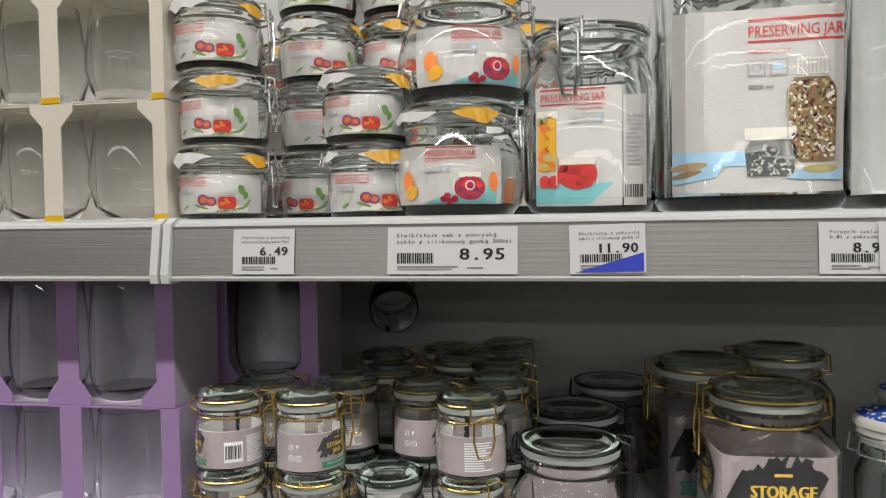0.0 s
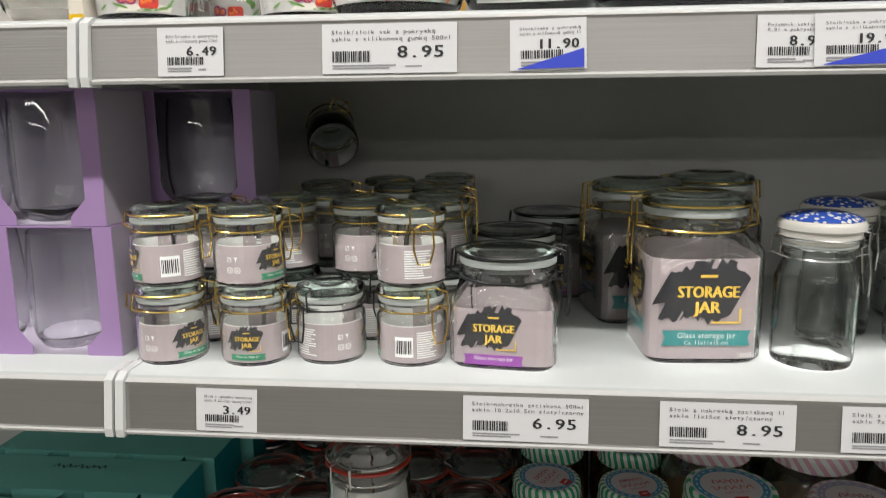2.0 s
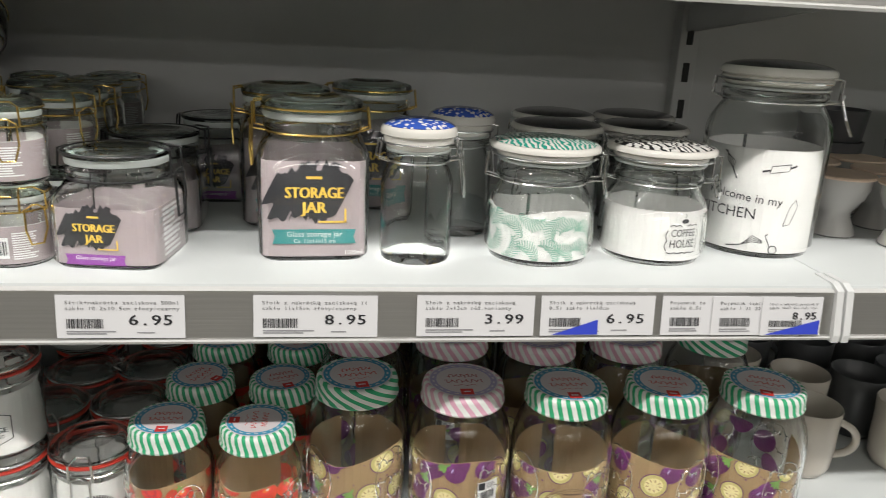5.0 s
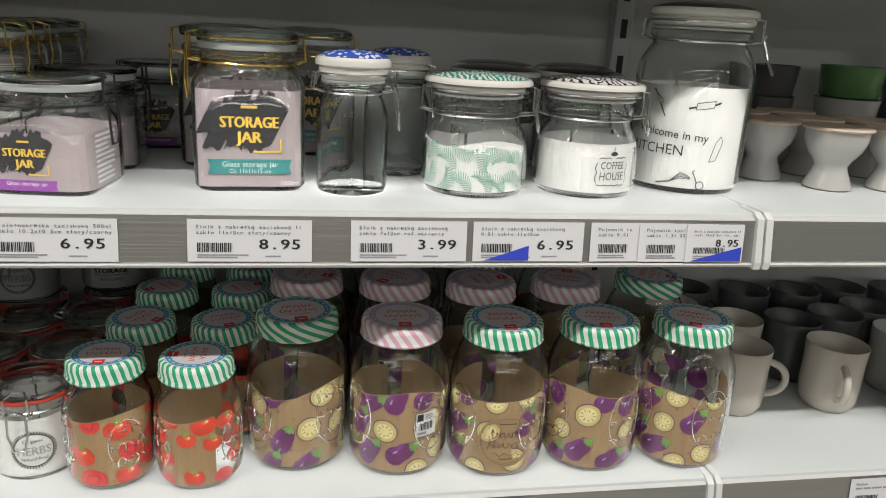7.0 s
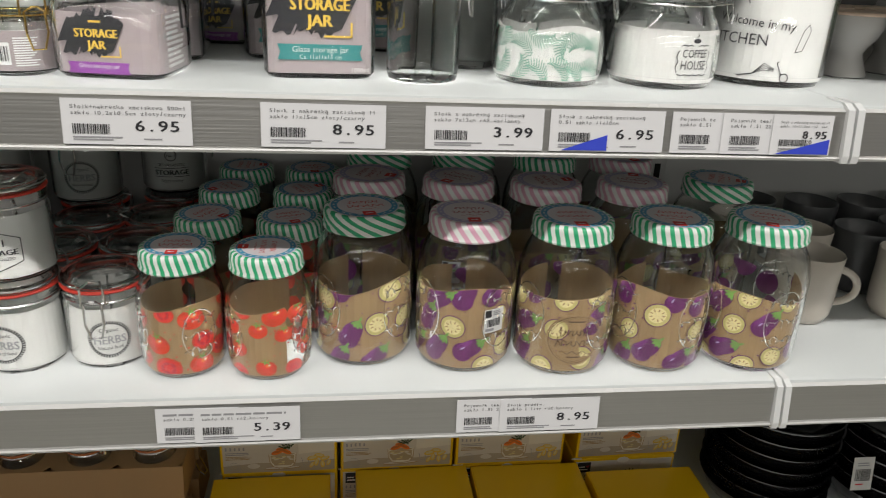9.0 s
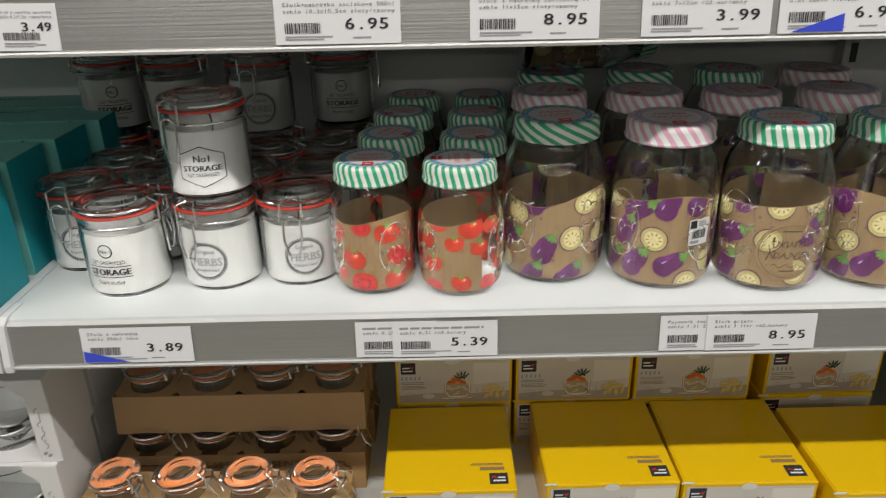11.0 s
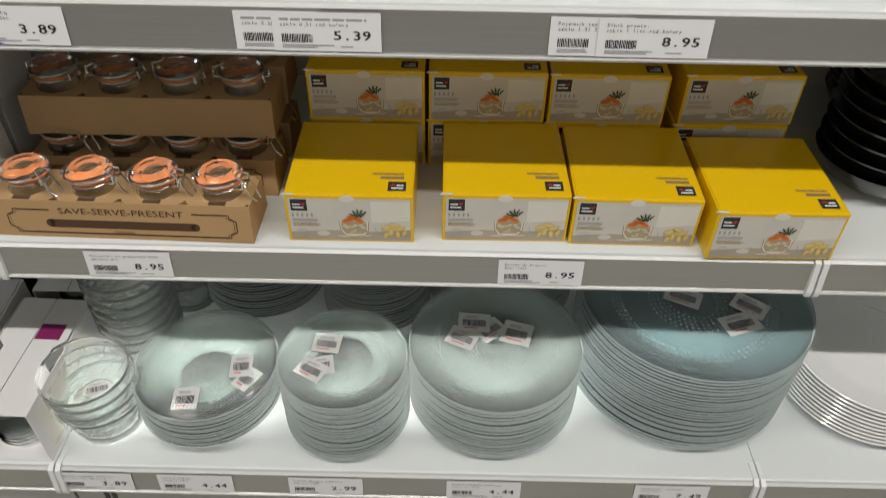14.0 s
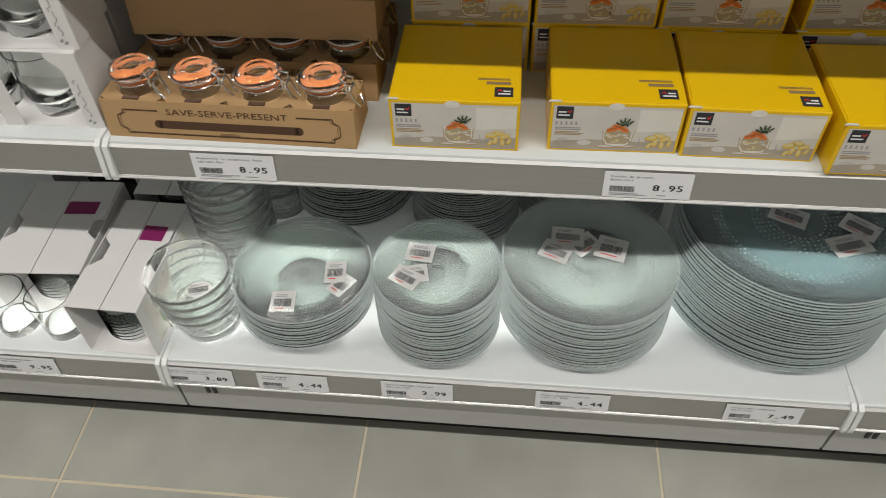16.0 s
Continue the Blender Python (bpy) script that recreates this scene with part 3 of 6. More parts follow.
def bail(t, rn, zn, rl, zl, wire, thick=0.0011, lever=0.028, side=0.0, wide=0.011, hinge=True, opened=0.0):
    """The wire closure: a ring round the neck, one round the lid, a clasp that faces side, and a hinge behind."""
    turn = pose(0, 0, 0, 0, 0, side)
    part("neck_wire", hoop(rn + thick, zn, thick), wire, t)
    y = -(rl + 0.003)
    yn = -(rn + 0.003)
    bow = [(-wide, yn + 0.004, zn), (-wide, y - 0.004, zn + 0.002), (-wide * 0.95, y - 0.004, zl + 0.003), (-wide * 0.5, -rl * 0.90, zl + 0.0055), (wide * 0.5, -rl * 0.90, zl + 0.0055),
           (wide * 0.95, y - 0.004, zl + 0.003), (wide, y - 0.004, zn + 0.002), (wide, yn + 0.004, zn)]
    k = opened
    low = [(-wide * 0.75, y - 0.006, zn + 0.004), (-wide * 0.8, y - 0.007 - k * 0.4, zn - lever * 0.5), (-wide * 0.45, y - 0.006 - k, zn - lever), (wide * 0.45, y - 0.006 - k, zn - lever),
           (wide * 0.8, y - 0.007 - k * 0.4, zn - lever * 0.5), (wide * 0.75, y - 0.006, zn + 0.004), (wide * 0.2, y - 0.0075, zn + 0.008), (-wide * 0.2, y - 0.0075, zn + 0.008)]
    part("clasp", moved(tube(bow, thick), turn), wire, t)
    part("lever", moved(tube(low, thick, True), turn), wire, t)
    part("lid_wire", moved(hoop(rl + thick * 0.6, zl, thick, 24, 24, 336), turn), wire, t)
    if hinge:
        back = [(-0.008, rn + 0.002, zn), (-0.008, rl + 0.006, zn + 0.003), (-0.008, rl + 0.004, zl), (0.008, rl + 0.004, zl), (0.008, rl + 0.006, zn + 0.003), (0.008, rn + 0.002, zn)]
        part("hinge", moved(tube(back, thick), turn), wire, t)


def glass_lid(t, r, z, h, glass, domed=0.0):
    """A pressed lid with a stepped rim and a ring moulded in its top."""
    t0 = min(0.0028, h * 0.32)
    g = [(0, z + h * 0.75 - t0), (r * 0.72, z + h * 0.78 - t0), (r * 0.82, z + h * 0.62 - t0), (r * 0.86, z), (r * 0.97, z), (r, z + h * 0.22), (r, z + h * 0.55), (r * 0.97, z + h * 0.74), (r * 0.86, z + h * 0.86 + domed), (r * 0.64, z + h + domed), (r * 0.58, z + h + domed), (r * 0.52, z + h * 0.80 + domed), (0, z + h * 0.75 + domed)]
    return clear(smooth(part("lid", loft(g, 36), glass, t), 50))


def gasket(t, r, z, material, h=0.0026):
    return smooth(part("gasket", loft([(r - 0.006, z + 0.0003), (r, z + 0.0003), (r + 0.0006, z + h * 0.5), (r, z + h - 0.0004), (r - 0.006, z + h - 0.0004), (r - 0.006, z + 0.0003)], 32), material, t), 50)


def storage_mark(a, x, z, k, ribbon, size="", foot=""):
    """Brushed black patch with gold capitals, a gold corner and a ribbon."""
    rng = random.Random(5)
    strokes = ((-1.0, -0.30, 0.62), (-0.72, -0.66, 0.80), (-0.46, -0.52, 0.98), (-0.20, -0.70, 0.86), (0.06, -0.58, 1.0), (0.32, -0.74, 0.80), (0.52, -0.62, 0.58))
    for i, (u, lo, hi) in enumerate(strokes):
        low = [(u - 0.22 + 0.09 * j + lo * 0.34, lo + rng.uniform(-0.10, 0.12)) for j in range(6)]
        top = [(u + 0.26 - 0.09 * j + hi * 0.34, hi + rng.uniform(-0.12, 0.10)) for j in range(6)]
        a.poly([(x + p * k, z + 0.06 * k + q * k * 0.86) for p, q in low + top], INK, 2 + i * 0.1)
    a.text("STORAGE", x, z + 0.02 * k, 0.40 * k, GOLD_INK, 4, wide=1.44 * k, centre=True, bold=0.035 * k)
    a.text("JAR", x, z - 0.36 * k, 0.40 * k, GOLD_INK, 4, wide=0.60 * k, centre=True, bold=0.035 * k)
    a.rect(x - 0.2 * k, z + 0.50 * k, x + 0.2 * k, z + 0.57 * k, GOLD_INK, 4)
    a.rect(x + 0.1 * k, z - 0.62 * k, x + 0.8 * k, z - 0.57 * k, GOLD_INK, 4)
    a.rect(x + 0.75 * k, z - 0.62 * k, x + 0.8 * k, z - 0.25 * k, GOLD_INK, 4)
    zr = z - 0.98 * k
    a.poly([(x - 1.05 * k, zr - 0.19 * k), (x + 1.05 * k, zr - 0.19 * k), (x + 0.98 * k, zr), (x + 1.05 * k, zr + 0.19 * k), (x - 1.05 * k, zr + 0.19 * k), (x - 0.98 * k, zr)], ribbon, 3)
    a.text("Glass storage jar", x, zr + 0.0 * k, 0.2 * k, INK_WHITE, 4.5, wide=1.4 * k, centre=True)
    if size:
        a.text(size, x, zr - 0.165 * k, 0.15 * k, INK_WHITE, 4.5, wide=1.05 * k, centre=True)
    if foot:
        a.text(foot, x + 0.75 * k, zr - 0.48 * k, 0.16 * k, INK_WHITE, 4)


def small_storage(wire, words, face):
    """Low round jar with a grey-mauve band of paper inside. face: what of the print is turned to the aisle."""
    t = thing("storage_jar", words, "jar", "small storage jars")
    R = 0.0315
    rings = [(0, 0.0015), (R - 0.006, 0.0), (R - 0.002, 0.0015), (R, 0.006), (R, 0.040), (R - 0.001, 0.044), (R - 0.004, 0.047), (R - 0.004, 0.050), (R - 0.002, 0.0515), (R - 0.002, 0.054), (R - 0.0045, 0.056), (R - 0.0045, 0.058)]
    clear(smooth(part("jar", loft(wall(rings, 0.0022, 0.004), 36), GLASS, t), 60))
    part("paper", paper_roll(R - 0.003, 0.005, 0.037, -175, 175), MAUVE, t)
    part("liner", paper_roll(R - 0.0038, 0.005, 0.0374, -150, 150), PAPER, t)
    gasket(t, R - 0.0028, 0.0555, SILICONE, 0.0055)
    glass_lid(t, R - 0.001, 0.061, 0.010, GLASS_GREEN)
    bail(t, R - 0.004, 0.049, R - 0.001, 0.0635, wire, 0.0009, 0.026, 70 if face != "plain" else 5)
    a = Art()
    rng = random.Random(3)
    storage_mark(a, 0, 0.024, 0.0145, GREENP, "")
    a.rect(0.032, 0.010, 0.048, 0.028, INK_WHITE)
    a.barcode(0.033, 0.013, 0.014, 0.012, rng)
    a.bars(0.051, 0.032, 0.02, 0.024, INK_WHITE, 12, rng)
    a.bars(-0.086, 0.033, 0.024, 0.025, INK_WHITE, 12, rng)
    a.rect(-0.0435, 0.0235, -0.0393, 0.0278, INK_WHITE)
    a.rect(-0.0429, 0.0241, -0.0399, 0.0272, MAUVE, 2)
    a.line([(-0.0432, 0.0238), (-0.0396, 0.0275)], 0.0004, INK_WHITE, 3)
    for u in (-0.0413, -0.0345):
        a.ring(u, 0.0165, 0.0021, 0.0028, INK_WHITE, 1, 16, False)
        a.line([(u - 0.0012, 0.0172), (u, 0.0155), (u + 0.0012, 0.0172)], 0.0005, INK_WHITE)
    a.poly([(-0.0372, 0.0278), (-0.0338, 0.0278), (-0.0352, 0.0252), (-0.0352, 0.0238), (-0.0358, 0.0238), (-0.0358, 0.0252)], INK_WHITE)
    a.roll(t, R - 0.0029, turn={"mark": 0, "code": -62, "signs": 66, "plain": 150}[face])
    return t


def square_storage(wire, words, big):
    """Square-shouldered jar on a squared plan with a paper sleeve inside."""
    t = thing("storage_jar", words, "jar", "square storage jars")
    A, hs, H = (0.0515, 0.098, 0.1475) if big else (0.0475, 0.058, 0.100)
    rn = 0.0435 if big else 0.041
    P = 7.0
    rings = [(0, 0.002), (A - 0.012, 0, 5), (A - 0.004, 0.001, 6), (A - 0.0005, 0.006, P), (A, hs * 0.5, P), (A - 0.0005, hs, P), (A - 0.003, hs + 0.006, 6), (rn + 0.002, hs + 0.013, 2.6), (rn, hs + 0.016, 2), (rn, hs + 0.020, 2), (rn + 0.0025, hs + 0.022, 2), (rn + 0.0025, hs + 0.026, 2), (rn - 0.001, hs + 0.029, 2), (rn - 0.001, hs + 0.033, 2)]
    clear(smooth(part("jar", loft(wall(rings, 0.003, 0.005), 56), GLASS, t), 60))
    sleeve = [(A - 0.0045, 0.006, 9), (A - 0.0045, hs - 0.004, 9), (A - 0.005, hs - 0.004, 9), (A - 0.005, 0.006, 9)]
    part("paper", loft(sleeve, 56), MAUVE, t)
    gasket(t, rn + 0.0018, hs + 0.0300, SILICONE, 0.0065)
    glass_lid(t, rn + 0.004, hs + 0.0365, H - hs - 0.0365, GLASS_GREEN)
    bail(t, rn, hs + 0.018, rn + 0.004, hs + 0.040, wire, 0.0012, 0.034, -92 if big else 88, 0.013)
    k = 0.036 if big else 0.0245
    a = Art()
    storage_mark(a, 0.0 if big else -0.006, 0.060 if big else 0.034, k, TEALP if big else VIOLET, "Ca. 11x11x15 cm" if big else "", "1000ml" if big else "500ml")
    a.flat(t, -(A - 0.0045) - 0.0003)
    side = Art()
    if big:
        storage_mark(side, 0.0, 0.060, 0.030, TEALP)
        side.rect(-0.03, 0.012, -0.014, 0.026, INK_WHITE)
        side.barcode(-0.029, 0.014, 0.014, 0.010, random.Random(8))
    else:
        side.bars(-0.025, 0.052, 0.045, 0.044, INK_WHITE, 10, random.Random(2))
    for turn in ((90, -90)):
        m = pose(0, 0, 0, 0, 0, turn)
        side.lay(t, "print", lambda x, z, o: tuple(m @ Vector((x, -(A - 0.0045) - 0.0003 - o, z))))
    return t


def ceramic_lid(t, r, z, h, top, base_r=None):
    """A turned ceramic lid over a pale ring, with its decorated top."""
    br = base_r or r
    smooth(part("lid", loft([(0, z), (br * 0.9, z), (br, z + h * 0.25), (br, z + h * 0.45), (br * 0.97, z + h * 0.5), (r, z + h * 0.6), (r, z + h * 0.8), (r * 0.95, z + h * 0.95), (r * 0.82, z + h), (0, z + h * 1.02)], 40), CERAMIC, t), 50)
    dome = [(r * 0.90, z + h * 0.94), (r * 0.93, z + h * 0.99), (r * 0.80, z + h * 1.12), (r * 0.55, z + h * 1.24), (r * 0.25, z + h * 1.30), (0, z + h * 1.31)]
    smooth(part("lid_top", loft(dome, 40), {"blue": LID_BLUE, "navy": LID_BLUE, "teal": LID_TEAL, "ink": LID_INK, "black": LID_BLACK}[top], t, "decorated glazed top"), 60)


def tall_clamp():
    """Narrow ten-sided jar with a patterned ceramic lid."""
    t = thing("clamp_jar", "narrow faceted clear jar with a blue-patterned white ceramic lid", "jar", "narrow clamp jars")
    R = 0.0335
    rings = [(0, 0.004), (R - 0.006, 0), (R - 0.001, 0.002), (R, 0.008), (R, 0.074), (R - 0.001, 0.080), (R - 0.004, 0.088), (R - 0.006, 0.092), (R - 0.006, 0.097), (R - 0.003, 0.098), (R - 0.003, 0.103), (R - 0.006, 0.104)]
    geo = loft(wall(rings, 0.003, 0.008), 40)
    v = [(x * (1 + f), y * (1 + f), z) for x, y, z in geo[0] for f in ((0.022 * abs(math.cos(5 * math.atan2(y, x))) if 0.005 < z < 0.078 else 0.0),)]
    clear(smooth(part("jar", (v, geo[1]), GLASS, t), 45))
    gasket(t, R - 0.004, 0.104, SILICONE, 0.003)
    ceramic_lid(t, R + 0.002, 0.107, 0.021, "blue", R - 0.001)
    bail(t, R - 0.006, 0.095, R - 0.001, 0.112, STEEL, 0.0011, 0.036, 98, 0.008, opened=0.004)
    return t


def belly_jar(kind):
    """Round-shouldered clamp jar with a ceramic lid and printed paper inside."""
    words = {"palm": "round clear jar with palm-leaf paper and a teal-patterned lid", "coffee": "round clear jar with coffee print on white paper", "spots": "round clear jar with speckled paper and a dark lid"}[kind]
    t = thing("clamp_jar", words, "jar", "round clamp jars")
    R = 0.0545
    rings = [(0, 0.003), (R - 0.014, 0), (R - 0.006, 0.002), (R - 0.001, 0.012), (R, 0.025), (R - 0.0015, 0.046), (R - 0.006, 0.062), (R - 0.011, 0.070), (R - 0.0125, 0.074), (R - 0.0125, 0.081), (R - 0.009, 0.083), (R - 0.009, 0.088), (R - 0.012, 0.090), (R - 0.012, 0.095)]
    clear(smooth(part("jar", loft(wall(rings, 0.003, 0.006), 44), GLASS, t), 60))
    rp = R - 0.006
    wave = (lambda b: 0.004 * math.sin(3 * b + 1)) if kind == "palm" else None
    part("paper", paper_roll(rp, 0.008, 0.053 if kind == "palm" else 0.056, -178, 178, wave), PAPER, t)
    a = Art()
    rng = random.Random(12)
    if kind == "palm":
        for i in range(32):
            cx, cz, b = -0.150 + 0.0188 * (i // 2) + rng.uniform(-0.003, 0.003), (0.018, 0.041)[i % 2] + rng.uniform(-0.004, 0.004), rng.uniform(0, math.tau)
            for k in range(13):
                q = -1 + k / 6
                u, w = cx + 0.0135 * q * math.cos(b + 0.5 * q), cz + 0.0135 * q * math.sin(b + 0.5 * q)
                reach = 0.0082 * (1 - 0.55 * abs(q))
                for side in (1, -1):
                    e = b + 0.5 * q + side * 0.95
                    a.line([(u, min(max(w, 0.009), 0.052)), (u + reach * math.cos(e), min(max(w + reach * math.sin(e), 0.009), 0.052))], 0.0008, PALM)
    elif kind == "coffee":
        x = 0.012
        a.text("COFFEE", x, 0.032, 0.0105, INK, 2, wide=0.027, centre=True)
        a.text("HOUSE", x, 0.021, 0.0115, INK, 2, wide=0.028, centre=True)
        a.ell(x, 0.047, 0.004, 0.0022, INK, 2)
        a.line([(x - 0.001, 0.050), (x + 0.001, 0.052), (x, 0.054)], 0.0006, INK, 2)
        for s in (-1, 1):
            a.line([(x + s * 0.004 * j, 0.0165 - 0.001 * (j % 2)) for j in range(5)], 0.0009, INK, 2)
            a.line([(x + s * 0.003 * j, 0.0435 - 0.0012 * (j % 2)) for j in range(1, 6)], 0.0009, INK, 2)
            a.line([(x + s * (0.0165 + 0.002 * (j % 2)), 0.018 + 0.005 * j) for j in range(5)], 0.0008, INK, 2)
    else:
        for i in range(60):
            a.ell(rng.uniform(-0.15, 0.15), rng.uniform(0.012, 0.05), 0.0022, 0.0012, INK, 1, rng.uniform(0, 180), 8)
    a.roll(t, rp + 0.0003)
    gasket(t, R - 0.010, 0.095, SILICONE, 0.003)
    ceramic_lid(t, R - 0.001, 0.098, 0.016, {"palm": "teal", "coffee": "ink", "spots": "black"}[kind], R - 0.008)
    bail(t, R - 0.0125, 0.078, R - 0.004, 0.102, STEEL, 0.0012, 0.016, 82, 0.010, opened=0.003)
    return t


def kitchen_jar():
    """Tall jar with white paper that bears kitchen tools and words."""
    t = thing("canister_jar", "tall clear jar with kitchen-tool print and a black-topped lid", "jar", "canister jars")
    R = 0.0625
    rings = [(0, 0.003), (R - 0.014, 0), (R - 0.005, 0.002), (R, 0.012), (R, 0.125), (R - 0.003, 0.138), (R - 0.010, 0.150), (R - 0.013, 0.154), (R - 0.013, 0.160), (R - 0.010, 0.162), (R - 0.010, 0.167), (R - 0.012, 0.169)]
    clear(smooth(part("jar", loft(wall(rings, 0.003, 0.006), 48), GLASS, t), 60))
    rp = R - 0.0055
    part("paper", paper_roll(rp, 0.008, 0.113, -178, 178), PAPER, t)
    a = Art()
    a.text("Welcome in my", -0.006, 0.068, 0.0125, INK, 2, wide=0.078, centre=True, turn=-4)
    a.text("KITCHEN", -0.022, 0.050, 0.0155, INK, 2, wide=0.062, centre=True)
    pin = [(0.016, 0.098), (0.034, 0.101), (0.035, 0.108), (0.017, 0.105), (0.016, 0.098)]
    a.line(pin, 0.0007, INK)
    a.line([(0.035, 0.104), (0.041, 0.1065)], 0.002, INK)
    a.line([(0.016, 0.101), (0.009, 0.099)], 0.002, INK)
    for s in range(4):
        a.line([(-0.028 - 0.0012 * s, 0.116), (-0.026 + 0.0028 * s, 0.106), (-0.019, 0.098)], 0.0006, INK)
        a.line([(0.0, 0.022), (0.010, 0.0265 + 0.0022 * s), (0.020, 0.026 + 0.0008 * s)], 0.0006, INK)
    a.line([(-0.019, 0.098), (-0.014, 0.089)], 0.0012, INK)
    a.line([(0.0, 0.022), (-0.014, 0.019)], 0.0012, INK)
    a.ring(0.031, 0.020, 0.0036, 0.0046, INK, 1, 14)
    a.line([(0.028, 0.022), (0.022, 0.034), (0.024, 0.036)], 0.0009, INK)
    spat = [(0.037, 0.045), (0.044, 0.047), (0.050, 0.066), (0.047, 0.072), (0.042, 0.066), (0.037, 0.045)]
    a.line(spat, 0.0007, INK)
    a.roll(t, rp + 0.0003, z0=-0.008, turn=-30)
    gasket(t, R - 0.010, 0.169, SILICONE, 0.003)
    ceramic_lid(t, R - 0.006, 0.172, 0.020, "black", R - 0.008)
    bail(t, R - 0.013, 0.158, R - 0.008, 0.178, STEEL, 0.0016, 0.030, 66, 0.010, opened=0.014)
    return t


def herb_jar(style):
    """Jar with a red rubber ring and a white printed sleeve."""
    t = thing("bail_jar", "clear glass clip jar with red rubber ring and white printed sleeve", "jar", "red-ring clip jars")
    R = 0.0415
    rings = [(0, 0.003), (R - 0.009, 0), (R - 0.003, 0.0015), (R, 0.008), (R, 0.066), (R - 0.0015, 0.070), (R - 0.003, 0.073), (R - 0.003, 0.077), (R - 0.0005, 0.079), (R - 0.0005, 0.083), (R - 0.003, 0.085)]
    clear(smooth(part("jar", loft(wall(rings, 0.003, 0.005), 40), GLASS, t), 60))
    rp = R - 0.0045
    part("sleeve", paper_roll(rp, 0.006, 0.067, -178, 178), PAPER, t)
    gasket(t, R + 0.0004, 0.085, RUBBER_RED, 0.0032)
    glass_lid(t, R - 0.001, 0.0882, 0.0115, GLASS)
    a = Art()
    if style == "herbs":
        a.ring(0, 0.034, 0.0178, 0.0206, INK, 1, 96, True)
        a.ring(0, 0.034, 0.0172, 0.0180, INK, 1, 40)
        a.text("Organic", 0, 0.0425, 0.0058, INK, 2, wide=0.018, centre=True)
        a.text("HERBS", 0, 0.0292, 0.0125, INK_GREY, 2, wide=0.030, centre=True, bold=0.0005)
        a.text("Natural food", 0, 0.0230, 0.0050, INK, 2, wide=0.023, centre=True)
    elif style == "storage":
        a.ring(0, 0.052, 0.0062, 0.0073, INK, 1, 28)
        a.text("No.1", 0, 0.0502, 0.0050, INK, 2, wide=0.0098, centre=True, bold=0.0003)
        a.text("GET ORGANIZED", 0, 0.038, 0.0056, INK, 2, wide=0.034, centre=True)
        a.rect(-0.022, 0.0350, 0.022, 0.0357, INK)
        a.text("STORAGE", 0, 0.0265, 0.0092, INK, 2, wide=0.042, centre=True, bold=0.0009)
        a.rect(-0.022, 0.0236, 0.022, 0.0243, INK)
        a.text("Start today", 0, 0.0165, 0.0064, INK, 2, wide=0.027, centre=True)
    else:
        hexa = [(-0.0215, 0.022), (0, 0.0135), (0.0215, 0.022), (0.0215, 0.045), (0, 0.0535), (-0.0215, 0.045), (-0.0215, 0.022)]
        a.line(hexa, 0.0009, INK)
        a.text("No1", 0, 0.0385, 0.0095, INK, 2, wide=0.015, centre=True, bold=0.0005)
        a.text("STORAGE", 0, 0.0295, 0.0078, INK, 2, wide=0.036, centre=True, bold=0.0007)
        a.text("GET ORGANIZED", 0, 0.0240, 0.0048, INK, 2, wide=0.030, centre=True)
    a.roll(t, rp + 0.0003)
    bail(t, R - 0.003, 0.075, R - 0.001, 0.092, STEEL, 0.0013, 0.034, {"herbs": -12, "storage": 92, "hexagon": -28}[style], 0.011)
    return t


